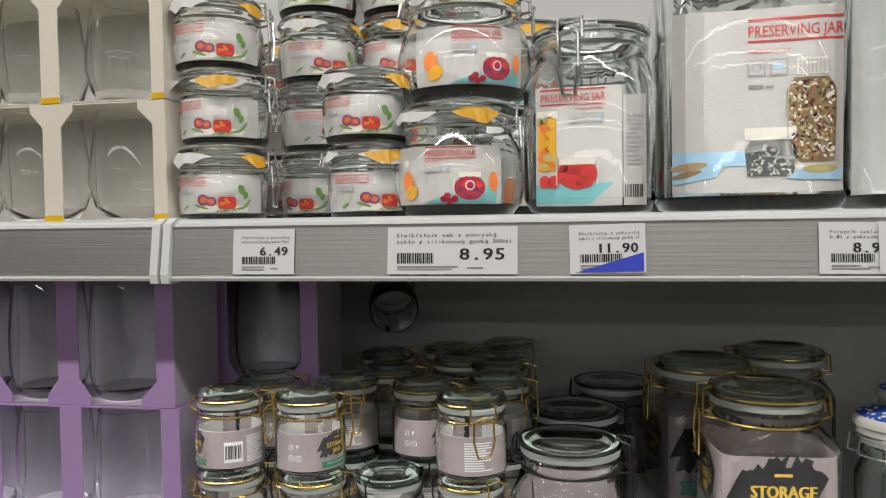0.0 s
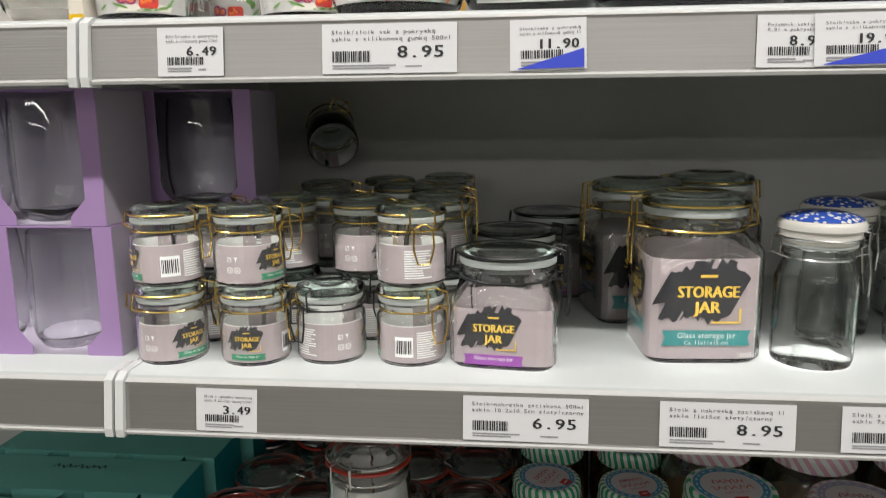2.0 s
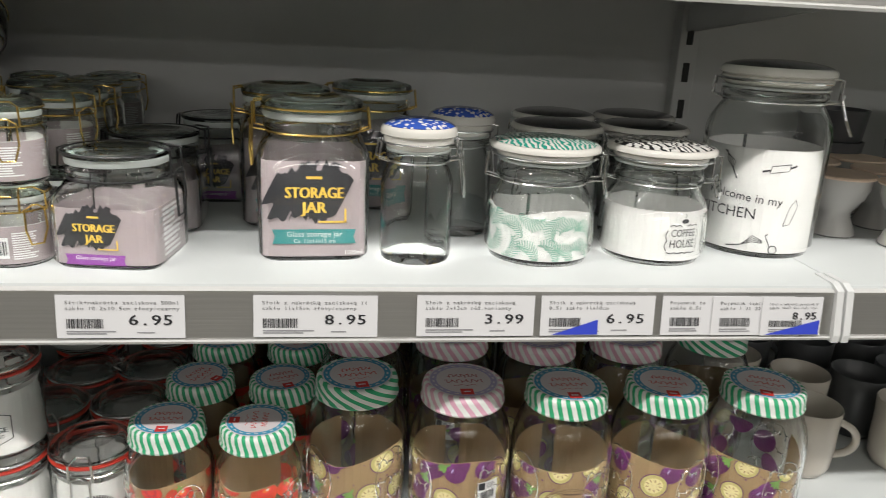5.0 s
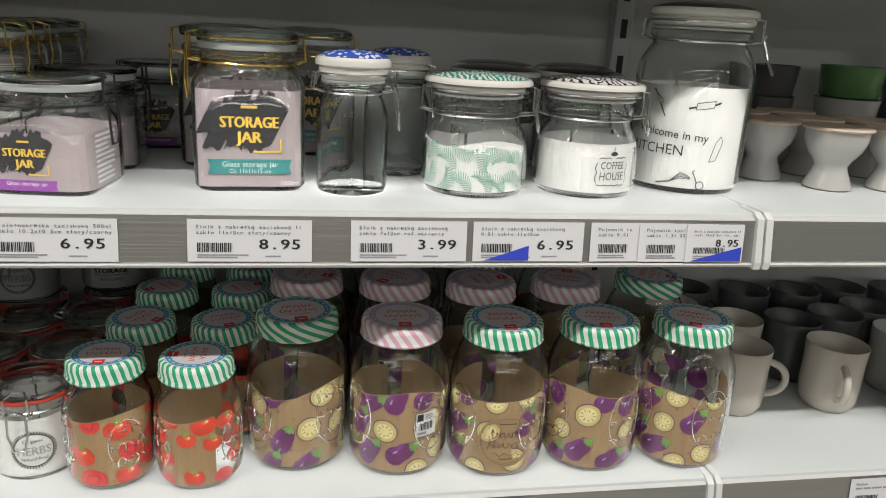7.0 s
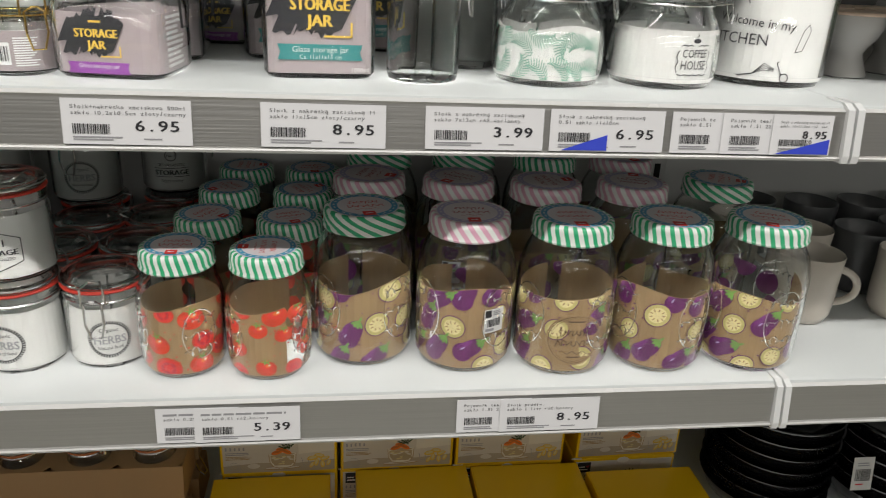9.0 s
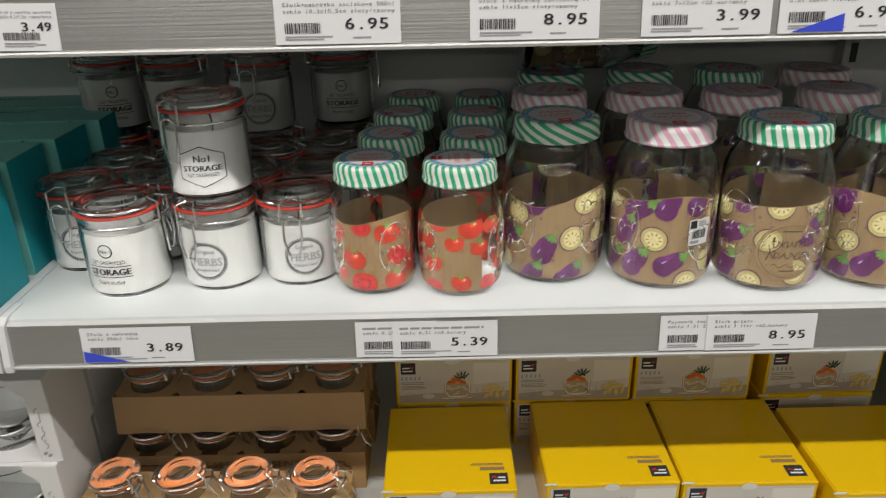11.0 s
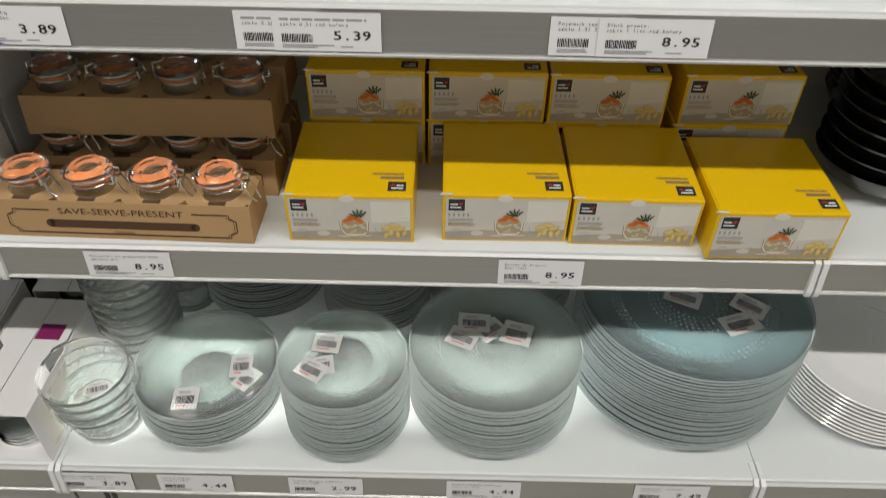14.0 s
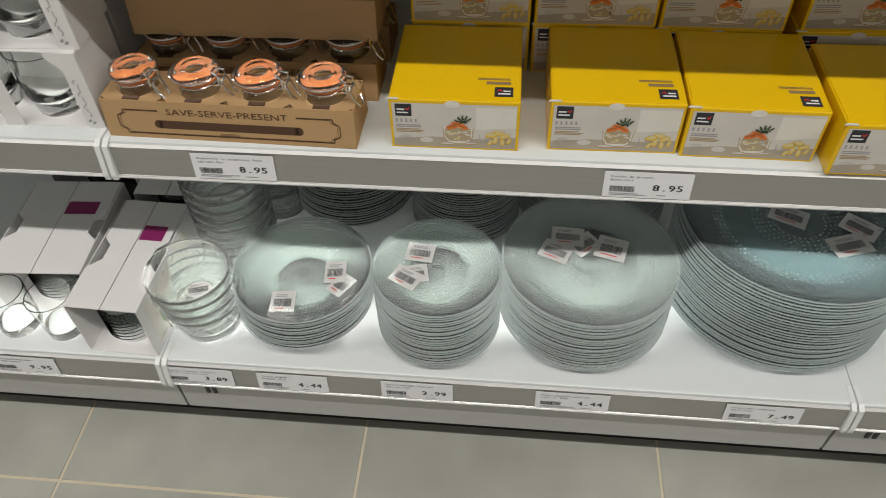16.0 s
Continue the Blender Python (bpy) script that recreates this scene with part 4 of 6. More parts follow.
def screw_jar(big, tin, ring, hot="", style=0):
    """Preserving jar with a striped tin cap and a fruit-printed kraft sleeve inside."""
    fruit = "aubergine" if big else "tomato"
    t = thing("screw_jar", "clear jar with striped tin cap and " + fruit + "-printed kraft sleeve" if not hot else hot, "jar", "screw-top preserving jars")
    R, hs, rn, H = (0.0535, 0.128, 0.0405, 0.166) if big else (0.0430, 0.100, 0.0340, 0.134)
    rings = [(0, 0.004), (R - 0.016, 0), (R - 0.007, 0.002), (R - 0.001, 0.012), (R, 0.022), (R, hs * 0.78), (R - 0.002, hs * 0.90), (R - 0.006, hs), (rn + 0.002, hs + 0.010), (rn, hs + 0.014), (rn, H - 0.004)]
    clear(smooth(part("jar", loft(wall(rings, 0.003, 0.006), 44), GLASS, t), 60))
    zc = H - 0.020
    cap = [(rn + 0.0012, zc), (rn + 0.0028, zc), (rn + 0.0034, zc + 0.002), (rn + 0.0020, zc + 0.004), (rn + 0.0024, zc + 0.013), (rn + 0.0008, zc + 0.0185), (rn - 0.002, zc + 0.020), (rn - 0.004, zc + 0.0195), (0, zc + 0.0195)]
    smooth(part("cap", loft(cap, 44), tin, t, "striped tin cap"), 50)
    face = Art()
    face.ring(0, 0, rn * 0.86, rn * 0.90, CAP_PALE, 1, 36)
    face.ring(0, 0, rn * 0.70, rn * 0.86, ring, 1, 36)
    face.ell(0, 0, rn * 0.70, rn * 0.70, CAP_PALE, 1, n=32)
    face.ring(0, 0, rn * 0.755, rn * 0.80, CAP_PALE, 1.5, 44, True)
    for k, span in ((0.22, 0.40), (-0.08, 0.50)):
        script = [(rn * (-span + 2 * span * i / 26) + rn * 0.035 * math.sin(i * 1.9), rn * k + rn * 0.085 * math.cos(i * 1.35 + k * 9) * (1.5 if i in (2, 15) else 1)) for i in range(27)]
        face.line(script, rn * 0.024, RED if ring is CAP_BLUE else CRIMSON, 2)
    face.line([(rn * (-0.30 + 0.05 * i), -rn * (0.30 + 0.03 * math.sin(i * 1.1))) for i in range(13)], rn * 0.018, RED if ring is CAP_BLUE else CRIMSON, 2)
    face.rect(-rn * 0.16, -rn * 0.80, rn * 0.16, -rn * 0.50, RED, 3)
    face.rect(-rn * 0.09, -rn * 0.67, rn * 0.09, -rn * 0.62, INK_WHITE, 3.5)
    face.top(t, zc + 0.0197, "cap_print")
    rp = R - 0.0048
    zt = 0.092 if big else 0.080
    gap = 10 if style != 2 else 60
    notch = (lambda b: (0.005 if big else 0.003) * math.sin(1.3 * b + style * 2) + (0.004 if big else 0.002) * math.sin(2.7 * b + style)) if style != 3 else (lambda b: 0.004 * math.sin(b))
    part("sleeve", paper_roll(rp, 0.008, zt, -180 + gap, 180 - gap, notch), KRAFT_PRINT, t)
    rng = random.Random(40 + style + (9 if big else 0))
    a = Art()
    spots = []
    for i in range(1400):
        u, w = rng.uniform(-math.pi + 0.2, math.pi - 0.2) * rp, rng.uniform(0.008, zt + 0.004)
        if all(math.hypot(u - p, w - q) > (0.0272 if big else 0.0225) for p, q in spots):
            spots.append((u, w))
    for i, (u, w) in enumerate(spots):
        turn = rng.uniform(0, 360)
        if big and i % 2:
            k = rng.uniform(0.82, 1.0)
            a.ell(u, w, 0.0148 * k, 0.0136 * k, AUBERGINE, 1, turn, 18)
            a.ell(u, w, 0.0136 * k, 0.0124 * k, SLICE, 2, turn, 18)
            a.ell(u, w, 0.0098 * k, 0.0086 * k, SLICE_PALE, 2.4, turn, 16)
            for j in range(9):
                e = j * 0.7 + turn
                a.ell(u + 0.0066 * k * math.cos(e), w + 0.0058 * k * math.sin(e), 0.0019, 0.0007, KRAFT_PRINT, 3, math.degrees(e), 6)
        elif big:
            b = rng.uniform(20, 75)
            c, d = math.cos(radians(b)), math.sin(radians(b))
            a.ell(u, w, 0.0172, 0.0098, AUBERGINE, 1, b, 20)
            a.ell(u - 0.008 * c, w - 0.008 * d, 0.0105, 0.0112, AUBERGINE, 1.2, b, 16)
            a.ell(u - 0.0035 - 0.004 * d, w + 0.0015 + 0.004 * c, 0.0095, 0.0026, SKIN, 1.6, b, 10)
            a.ell(u - 0.006 * c - 0.004 * d, w - 0.006 * d + 0.004 * c, 0.0030, 0.0009, CAP_MAUVE, 2, b, 8)
            for j in (-44, -14, 16, 46):
                e = radians(b + j + 180)
                a.ell(u + 0.0165 * c + 0.0038 * math.cos(e), w + 0.0165 * d + 0.0038 * math.sin(e), 0.0052, 0.0017, LEAF, 2, b + j, 8)
            a.ell(u + 0.0190 * c, w + 0.0190 * d, 0.0036, 0.0013, LEAF, 2.2, b, 8)
        else:
            k = rng.uniform(0.70, 1.0)
            a.ell(u, w, 0.0135 * k, 0.0114 * k, TOMATO, 1, rng.uniform(-20, 20), 20)
            if i % 3 == 0:
                a.ell(u, w, 0.0112 * k, 0.0092 * k, RED, 1.4, 0, 18)
                for j in range(5):
                    e = math.tau * j / 5 + turn
                    a.ell(u + 0.0060 * k * math.cos(e), w + 0.0050 * k * math.sin(e), 0.0034 * k, 0.0018 * k, CRIMSON, 2, math.degrees(e) + 90, 8)
            else:
                a.ell(u + 0.001, w + 0.0026 * k, 0.0086 * k, 0.0052 * k, RED, 1.4, 10, 14)
                a.ell(u + 0.002, w + 0.0038 * k, 0.0042 * k, 0.0022 * k, ORANGE, 1.8, 15, 10)
                a.ell(u + 0.0030, w + 0.0046 * k, 0.0018 * k, 0.0010 * k, PAPER, 2, 30, 8)
                for j in range(5):
                    e = radians(j * 72 + turn)
                    a.ell(u + 0.0024 * math.cos(e), w + 0.0095 * k + 0.0012 * math.sin(e), 0.0038 * k, 0.0009, LEAF, 2.5, math.degrees(e), 6)
    for i in range(90):
        a.ell(rng.uniform(-2.8, 2.8) * rp, rng.uniform(0.012, zt - 0.004), rng.uniform(0.0006, 0.0015), rng.uniform(0.0006, 0.0013), AUBERGINE if big else TOMATO, 0.6, 0, 7)
    if style == 3:
        a.ell(0, 0.046, 0.030, 0.030, KRAFT_PRINT, 4, n=24)
        a.ring(0, 0.046, 0.027, 0.0276, KRAFT_DARK, 5, 36)
        a.ring(0, 0.046, 0.0250, 0.0253, KRAFT_DARK, 5, 36)
        for z, span, tall in ((0.054, 0.017, 0.0052), (0.042, 0.020, 0.0056)):
            a.line([(-span + 2 * span * i / 32 + 0.0012 * math.sin(i * 1.7), z + tall * math.cos(i * 1.22 + z * 90) * (1.3 if i < 4 else 0.62)) for i in range(33)], 0.0009, KRAFT_DARK, 5)
        a.bars(-0.009, 0.068, 0.022, 0.003, KRAFT_DARK, 1, rng, 5)
        a.line([(-0.015 + 0.0015 * i, 0.031 + 0.0018 * math.sin(i * 0.9)) for i in range(21)], 0.0008, KRAFT_DARK, 5)
        a.bars(-0.007, 0.0265, 0.016, 0.0026, KRAFT_DARK, 1, rng, 5)
    rr = rp + 0.0003
    a.lay(t, "print", lambda x, z, o: ((rr + o) * math.sin(x / rr), -(rr + o) * math.cos(x / rr), min(max(z, 0.0085), zt + notch(x / rr) - 0.0004)))
    # moulded ornament on the glass
    for turn in (34, -62, 150):
        orn = []
        for k in range(3):
            pts = []
            for i in range(42):
                e = i * 0.78 + k
                b = radians(turn) + (i - 21) * 0.019 + 0.050 * math.sin(e)
                z = hs * (0.68 - 0.17 * k) + (0.0030 + 0.0028 * math.sin(i * 0.31 + 2 * k)) * math.cos(e)
                pts.append((R * math.sin(b), -R * math.cos(b), z))
            orn.append(tube(pts, 0.0007, False, 5))
        loop = [(R * math.sin(radians(turn) + 0.40 * math.cos(q)), -R * math.cos(radians(turn) + 0.40 * math.cos(q)), hs * 0.52 + hs * 0.27 * math.sin(q)) for q in (math.tau * i / 40 for i in range(40))]
        orn.append(tube(loop, 0.0006, True, 5))
        clear(smooth(part("moulding", merge(*orn), GLASS, t), 60))
    if style == 1:
        s = Art()
        s.rect(-0.012, 0.050, 0.012, 0.077, INK_WHITE, 0)
        s.rect(-0.011, 0.068, -0.004, 0.076, INK, 1)
        s.barcode(-0.008, 0.057, 0.016, 0.009, rng, 1)
        s.bars(-0.002, 0.075, 0.012, 0.006, INK_GREY, 3, rng)
        s.rect(-0.010, 0.052, 0.0, 0.055, INK_GREY, 1)
        s.roll(t, R + 0.0002, "sticker", turn=26)
    return t


def torn_flap(r, z, a0, a1, seed):
    """A crumpled strip of torn wrapping that sticks out from under a lid."""
    rng = random.Random(seed)
    n = 9
    v, f = [], []
    for i in range(n):
        a = radians(a0 + (a1 - a0) * i / (n - 1))
        edge = math.sin(math.pi * i / (n - 1))
        drop = (0.002 + 0.010 * edge) * rng.uniform(0.45, 1.0)
        for rr, zz in ((r - 0.003, z + 0.0005), (r + 0.002 + 0.003 * edge, z + 0.004 * edge * rng.uniform(0.2, 1.0)), (r + 0.004 + 0.007 * edge * rng.uniform(0.3, 1), z - drop)):
            v.append((rr * math.sin(a), -rr * math.cos(a), zz))
    for i in range(n - 1):
        f += [(3 * i + k, 3 * i + 3 + k, 3 * i + 4 + k, 3 * i + 1 + k) for k in (0, 1)]
    return v, f


def preserve_jar(kind, torn=0):
    """Clear preserving jar with a glossy printed label; kind: its millilitres; torn: 1 white, 2 printed wrapping under the lid."""
    R, hs, H, rn = {125: (0.0400, 0.032, 0.0645, 0.0360), 500: (0.0580, 0.060, 0.0955, 0.047), 1000: (0.0530, 0.098, 0.152, 0.044), 3000: (0.0720, 0.190, 0.262, 0.050)}[kind]
    words = {125: "small clear preserving jar with a fig-and-jam label", 500: "clear preserving jar with a berry jam label", 1000: "clear preserving jar with a fruit label", 3000: "large clear preserving jar with a big white label"}[kind]
    t = thing("preserving_jar", words, "jar", "preserving jars")
    if kind == 500:
        rings = [(0, 0.003), (R - 0.020, 0), (R - 0.011, 0.001), (R - 0.004, 0.010), (R, 0.024), (R, 0.040), (R - 0.004, 0.056), (rn + 0.001, 0.067), (rn, 0.070), (rn, 0.074), (rn + 0.003, 0.076), (rn + 0.003, 0.080), (rn, 0.082)]
    elif kind == 125:
        rings = [(0, 0.002), (R - 0.009, 0), (R - 0.004, 0.001), (R - 0.002, 0.006), (R, 0.032), (R - 0.001, 0.038), (rn, 0.041), (rn, 0.0445), (rn + 0.002, 0.046), (rn + 0.002, 0.049), (rn - 0.001, 0.051)]
    else:
        p = 4.5
        rings = [(0, 0.003), (R - 0.014, 0, 3), (R - 0.005, 0.002, 4), (R, 0.012, p), (R, hs, p), (R - 0.004, hs + 0.014, 3.4), (rn + 0.002, hs + 0.026, 2), (rn, hs + 0.030, 2), (rn, hs + 0.036, 2), (rn + 0.003, hs + 0.038, 2), (rn + 0.003, hs + 0.042, 2), (rn, hs + 0.044, 2)]
    zr = rings[-1][1]
    clear(smooth(part("jar", loft(wall(rings, 0.0025 if kind < 1000 else 0.0032, 0.004), 44), GLASS, t), 60))
    gasket(t, rn + 0.001, zr, SILICONE, 0.002)
    glass_lid(t, rn + 0.003, zr + 0.002, H - zr - 0.002, GLASS)
    bail(t, rn, zr - 0.0085, rn + 0.003, zr + 0.005, STEEL, {125: 0.0013, 500: 0.0016, 1000: 0.0017, 3000: 0.0020}[kind], {125: 0.032, 500: 0.036, 1000: 0.042, 3000: 0.05}[kind], {125: 88, 500: 80, 1000: -14, 3000: 85}[kind], {125: 0.008, 500: 0.010, 1000: 0.010, 3000: 0.012}[kind])
    a = Art()
    rng = random.Random(kind)

    def title(x, z, w, h):
        a.rect(x, z + h * 1.25, x + w, z + h * 1.42, RED, 2)
        a.text("PRESERVING JAR", x, z, h * 1.25, RED, 2, wide=w)
        a.rect(x, z - h * 0.40, x + w, z - h * 0.26, RED, 2)

    def icons(x, z, s, n):
        for i in range(n):
            u = x + i * s * 1.25
            a.rect(u, z, u + s, z + s, INK_GREY, 2)
            a.rect(u + s * 0.1, z + s * 0.1, u + s * 0.9, z + s * 0.9, PAPER_GLOSS, 3)
            if i == n - 1:
                a.rect(u + s * 0.25, z + s * 0.4, u + s * 0.75, z + s * 0.72, SKYP, 4)
            else:
                a.ring(u + s / 2, z + s / 2, s * 0.2, s * 0.28, INK_GREY, 4, 10)

    if kind == 125:
        part("label", paper_roll(R - 0.0032, 0.005, 0.0375, -78, 78), PAPER_GLOSS, t)
        title(-0.034, 0.0300, 0.034, 0.0038)
        icons(-0.030, 0.0215, 0.0048, 3)
        a.poly([(-0.010, 0.0060), (0.034, 0.0060), (0.036, 0.0105), (0.020, 0.0125), (-0.004, 0.0110)], PHOTO_PALE, 0.6)
        for u, w, q, m in ((0.028, 0.0090, 18, 0.0085), (-0.005, 0.0105, -18, 0.0070), (0.016, 0.0072, 4, 0.0085), (0.034, 0.0125, 48, 0.0065), (-0.022, 0.0100, 28, 0.0045)):
            a.ell(u, w, m, 0.0011, LEAF, 1.2, q, 9)
        for u, w, m in ((-0.003, 0.0165, 0.0052), (0.004, 0.0150, 0.0044)):
            a.ell(u, w, m, m * 0.9, PLUM, 2)
            a.ell(u, w, m * 0.78, m * 0.7, CRIMSON, 2.3)
            a.ell(u, w, m * 0.42, m * 0.36, ORANGE, 2.6)
            for i in range(7):
                a.ell(u + m * 0.55 * math.cos(i * 0.9), w + m * 0.5 * math.sin(i * 0.9), 0.0006, 0.0004, PHOTO_PALE, 2.8, 0, 6)
        a.poly([(0.0110, 0.0085), (0.0230, 0.0085), (0.0245, 0.0110), (0.0245, 0.0170), (0.0225, 0.0190), (0.0115, 0.0190), (0.0095, 0.0170), (0.0095, 0.0110)], TOMATO, 3)
        for i in range(12):
            a.ell(rng.uniform(0.0115, 0.0225), rng.uniform(0.0100, 0.0170), 0.0019, 0.0013, (RED, CRIMSON, ORANGE)[i % 3], 3.3 + 0.1 * (i % 3), rng.uniform(0, 180), 7)
        a.rect(0.0105, 0.0192, 0.0235, 0.0202, CERAMIC_GREY, 3.5)
        a.ell(0.017, 0.0216, 0.0062, 0.0015, CERAMIC_GREY, 3.4)
        a.ell(0.017, 0.0218, 0.0050, 0.0009, PAPER_GLOSS, 3.6)
        a.line([(0.0100, 0.0115), (0.0092, 0.0180), (0.0110, 0.0205)], 0.0005, CERAMIC_GREY, 4)
        a.ell(0.0295, 0.0250, 0.0028, 0.0046, LEAF, 2, 24)
        a.ell(0.0330, 0.0200, 0.0020, 0.0034, LEAF, 2, -20)
        a.roll(t, R - 0.0029)
        if torn:
            part("torn_wrap", torn_flap(rn + 0.002, 0.0535, -64 if torn == 1 else -12, 8 if torn == 1 else 58, 3 * torn), PAPER, t, "torn white wrapping")
            part("torn_wrap", torn_flap(rn + 0.002, 0.0535, 44 if torn == 1 else -74, 82 if torn == 1 else -40, 5 + torn), AMBER if torn == 1 else PAPER, t, "torn printed wrapping")
        if torn == 2:
            part("torn_wrap", torn_flap(rn + 0.0032, 0.0540, -4, 46, 9), AMBER, t, "torn orange wrapping")
    elif kind == 500:
        part("label", paper_roll(R - 0.0040, 0.009, 0.056, -52, 52), PAPER_GLOSS, t)
        title(-0.016, 0.0475, 0.042, 0.0056)
        a.text("MADE IN ITALY", -0.016, 0.0425, 0.0028, RED, 2, wide=0.015)
        icons(-0.016, 0.0345, 0.0060, 3)
        a.text("500 ml", -0.018, 0.0285, 0.0038, INK_GREY, 2)
        a.poly([(-0.018, 0.010), (0.044, 0.010), (0.044, 0.024), (0.016, 0.021)], TURQ, 1)
        a.ell(0.021, 0.0220, 0.0125, 0.0095, CRIMSON, 3)
        a.rect(0.012, 0.0305, 0.030, 0.0345, PHOTO_PALE, 3)
        a.ring(0.021, 0.0240, 0.0030, 0.0040, INK_WHITE, 4, 10)
        for u, w in ((0.000, 0.0135), (0.005, 0.0115), (0.003, 0.0160), (0.009, 0.0135)):
            a.ell(u, w, 0.0028, 0.0026, CRIMSON, 4, 0, 10)
        for i in range(14):
            a.ell(0.021 + rng.uniform(-0.009, 0.009), 0.0215 + rng.uniform(-0.006, 0.006), 0.0030, 0.0022, (CRIMSON, RED, PLUM)[i % 3], 3.4 + 0.1 * (i % 4), rng.uniform(0, 180), 8)
        a.line([(0.0085, 0.016), (0.008, 0.028), (0.012, 0.0305)], 0.0006, PHOTO_PALE, 4.5)
        a.line([(0.0335, 0.016), (0.034, 0.028), (0.030, 0.0305)], 0.0006, PHOTO_PALE, 4.5)
        a.ell(-0.034, 0.0285, 0.0065, 0.0080, ORANGE, 2)
        a.ell(-0.030, 0.0190, 0.0075, 0.0055, AMBER, 3, 30)
        a.ell(0.041, 0.0270, 0.0040, 0.0080, ORANGE, 2)
        a.roll(t, R - 0.0037)
        part("torn_wrap", torn_flap(rn + 0.003, 0.0835, -66, -6, 14), PAPER, t, "torn white wrapping")
        part("torn_wrap", torn_flap(rn + 0.003, 0.0835, 8, 52, 16), AMBER, t, "torn orange wrapping")
    elif kind == 1000:
        y = -(R - 0.0042)
        part("label", box(-0.040, y, 0.006, 0.026, y + 0.0004, 0.098), PAPER_GLOSS, t)
        part("label_back", box(0.027, y + 0.0002, 0.006, 0.044, y + 0.0006, 0.090), CERAMIC_GREY, t)
        title(-0.036, 0.0870, 0.050, 0.0068)
        a.text("MADE IN ITALY", -0.009, 0.0800, 0.0032, RED, 2, wide=0.022)
        icons(-0.014, 0.0700, 0.0075, 3)
        a.text("1000 ml", 0.000, 0.0625, 0.0042, INK_GREY, 2)
        a.rect(-0.038, 0.034, -0.024, 0.076, AMBER, 2)
        for i in range(8):
            a.ell(-0.031 + 0.004 * (i % 2) - 0.002, 0.037 + 0.005 * i, 0.0045, 0.0040, AMBER, 3, 20 * i, 10)
        a.rect(-0.039, 0.074, -0.022, 0.080, PHOTO_PALE, 3)
        for i in range(26):
            a.ell(rng.uniform(-0.037, -0.025), rng.uniform(0.037, 0.073), 0.0032, 0.0024, (AMBER, ORANGE, SLICE)[i % 3], 3.5 + 0.1 * (i % 4), rng.uniform(0, 180), 9)
        for i in range(16):
            a.ell(rng.uniform(-0.019, 0.003), rng.uniform(0.023, 0.037), 0.0036, 0.0028, (RED, CRIMSON, TOMATO)[i % 3], 4.6 + 0.1 * (i % 4), rng.uniform(0, 180), 9)
        a.line([(-0.0235, 0.022), (-0.0240, 0.040), (-0.021, 0.043)], 0.0007, PHOTO_PALE, 5.5)
        a.line([(0.0075, 0.022), (0.0080, 0.040), (0.005, 0.043)], 0.0007, PHOTO_PALE, 5.5)
        a.poly([(-0.040, 0.008), (0.002, 0.008), (0.020, 0.024), (-0.040, 0.022)], TURQ, 1)
        a.ell(-0.008, 0.031, 0.0155, 0.0120, RED, 4)
        a.rect(-0.022, 0.038, 0.006, 0.043, PHOTO_PALE, 5)
        for u in (-0.033, -0.026):
            a.ell(u, 0.025, 0.0042, 0.0050, RED, 5)
        a.bars(0.029, 0.075, 0.013, 0.040, INK_GREY, 12, rng, 0)
        a.barcode(0.028, 0.012, 0.014, 0.010, rng, 0)
        a.flat(t, y - 0.0002)
    else:
        y = -(R - 0.0045)
        part("label", box(-0.062, y, 0.014, 0.058, y + 0.0004, 0.150), PAPER_GLOSS, t)
        title(-0.008, 0.1290, 0.066, 0.0095)
        a.text("MADE IN ITALY", -0.008, 0.1165, 0.0048, RED, 2, wide=0.030)
        icons(-0.008, 0.100, 0.0125, 2)
        a.text("3000 ml", -0.008, 0.0900, 0.0056, INK, 2)
        a.rect(-0.062, 0.034, -0.004, 0.045, SKYP, 1)
        a.poly([(-0.062, 0.020), (-0.030, 0.026), (-0.022, 0.040), (-0.040, 0.036), (-0.062, 0.030)], SKYP, 2)
        a.ell(-0.050, 0.034, 0.014, 0.0030, PHOTO_DARK, 3, 8)
        a.ell(-0.052, 0.028, 0.012, 0.0022, KRAFT_PRINT, 3, 14)
        a.poly([(0.020, 0.036), (0.052, 0.036), (0.054, 0.088), (0.048, 0.098), (0.024, 0.098), (0.019, 0.088)], GRAIN_MIX, 2)
        a.rect(0.026, 0.100, 0.048, 0.112, PHOTO_PALE, 2)
        seeds = (PHOTO_PALE, KRAFT_DARK, KRAFT_PRINT, PHOTO_DARK, SLICE, KRAFT_DARK, PHOTO_PALE, KRAFT_PRINT, RUBBER_AMBER)
        for i in range(460):
            a.ell(rng.uniform(0.0215, 0.0515), rng.uniform(0.038, 0.095), 0.0017, 0.0009, seeds[i % 9], 2.6 + 0.1 * (i % 5), rng.uniform(0, 180), 7)
        for i in range(24):
            a.line([(0.0275 + 0.0009 * i, 0.101), (0.0275 + 0.0009 * i, 0.111)], 0.0003, INK_GREY, 3)
        for u in (0.020, 0.0535):
            a.line([(u, 0.036), (u, 0.088), (u + (0.004 if u < 0.03 else -0.004), 0.098)], 0.0007, CERAMIC_GREY, 4)
        a.ring(0.009, 0.045, 0.0045, 0.0052, CERAMIC_GREY, 6, 14)
        a.poly([(-0.008, 0.026), (0.024, 0.026), (0.027, 0.046), (0.022, 0.052), (-0.006, 0.052), (-0.010, 0.046)], CERAMIC_DARK, 3)
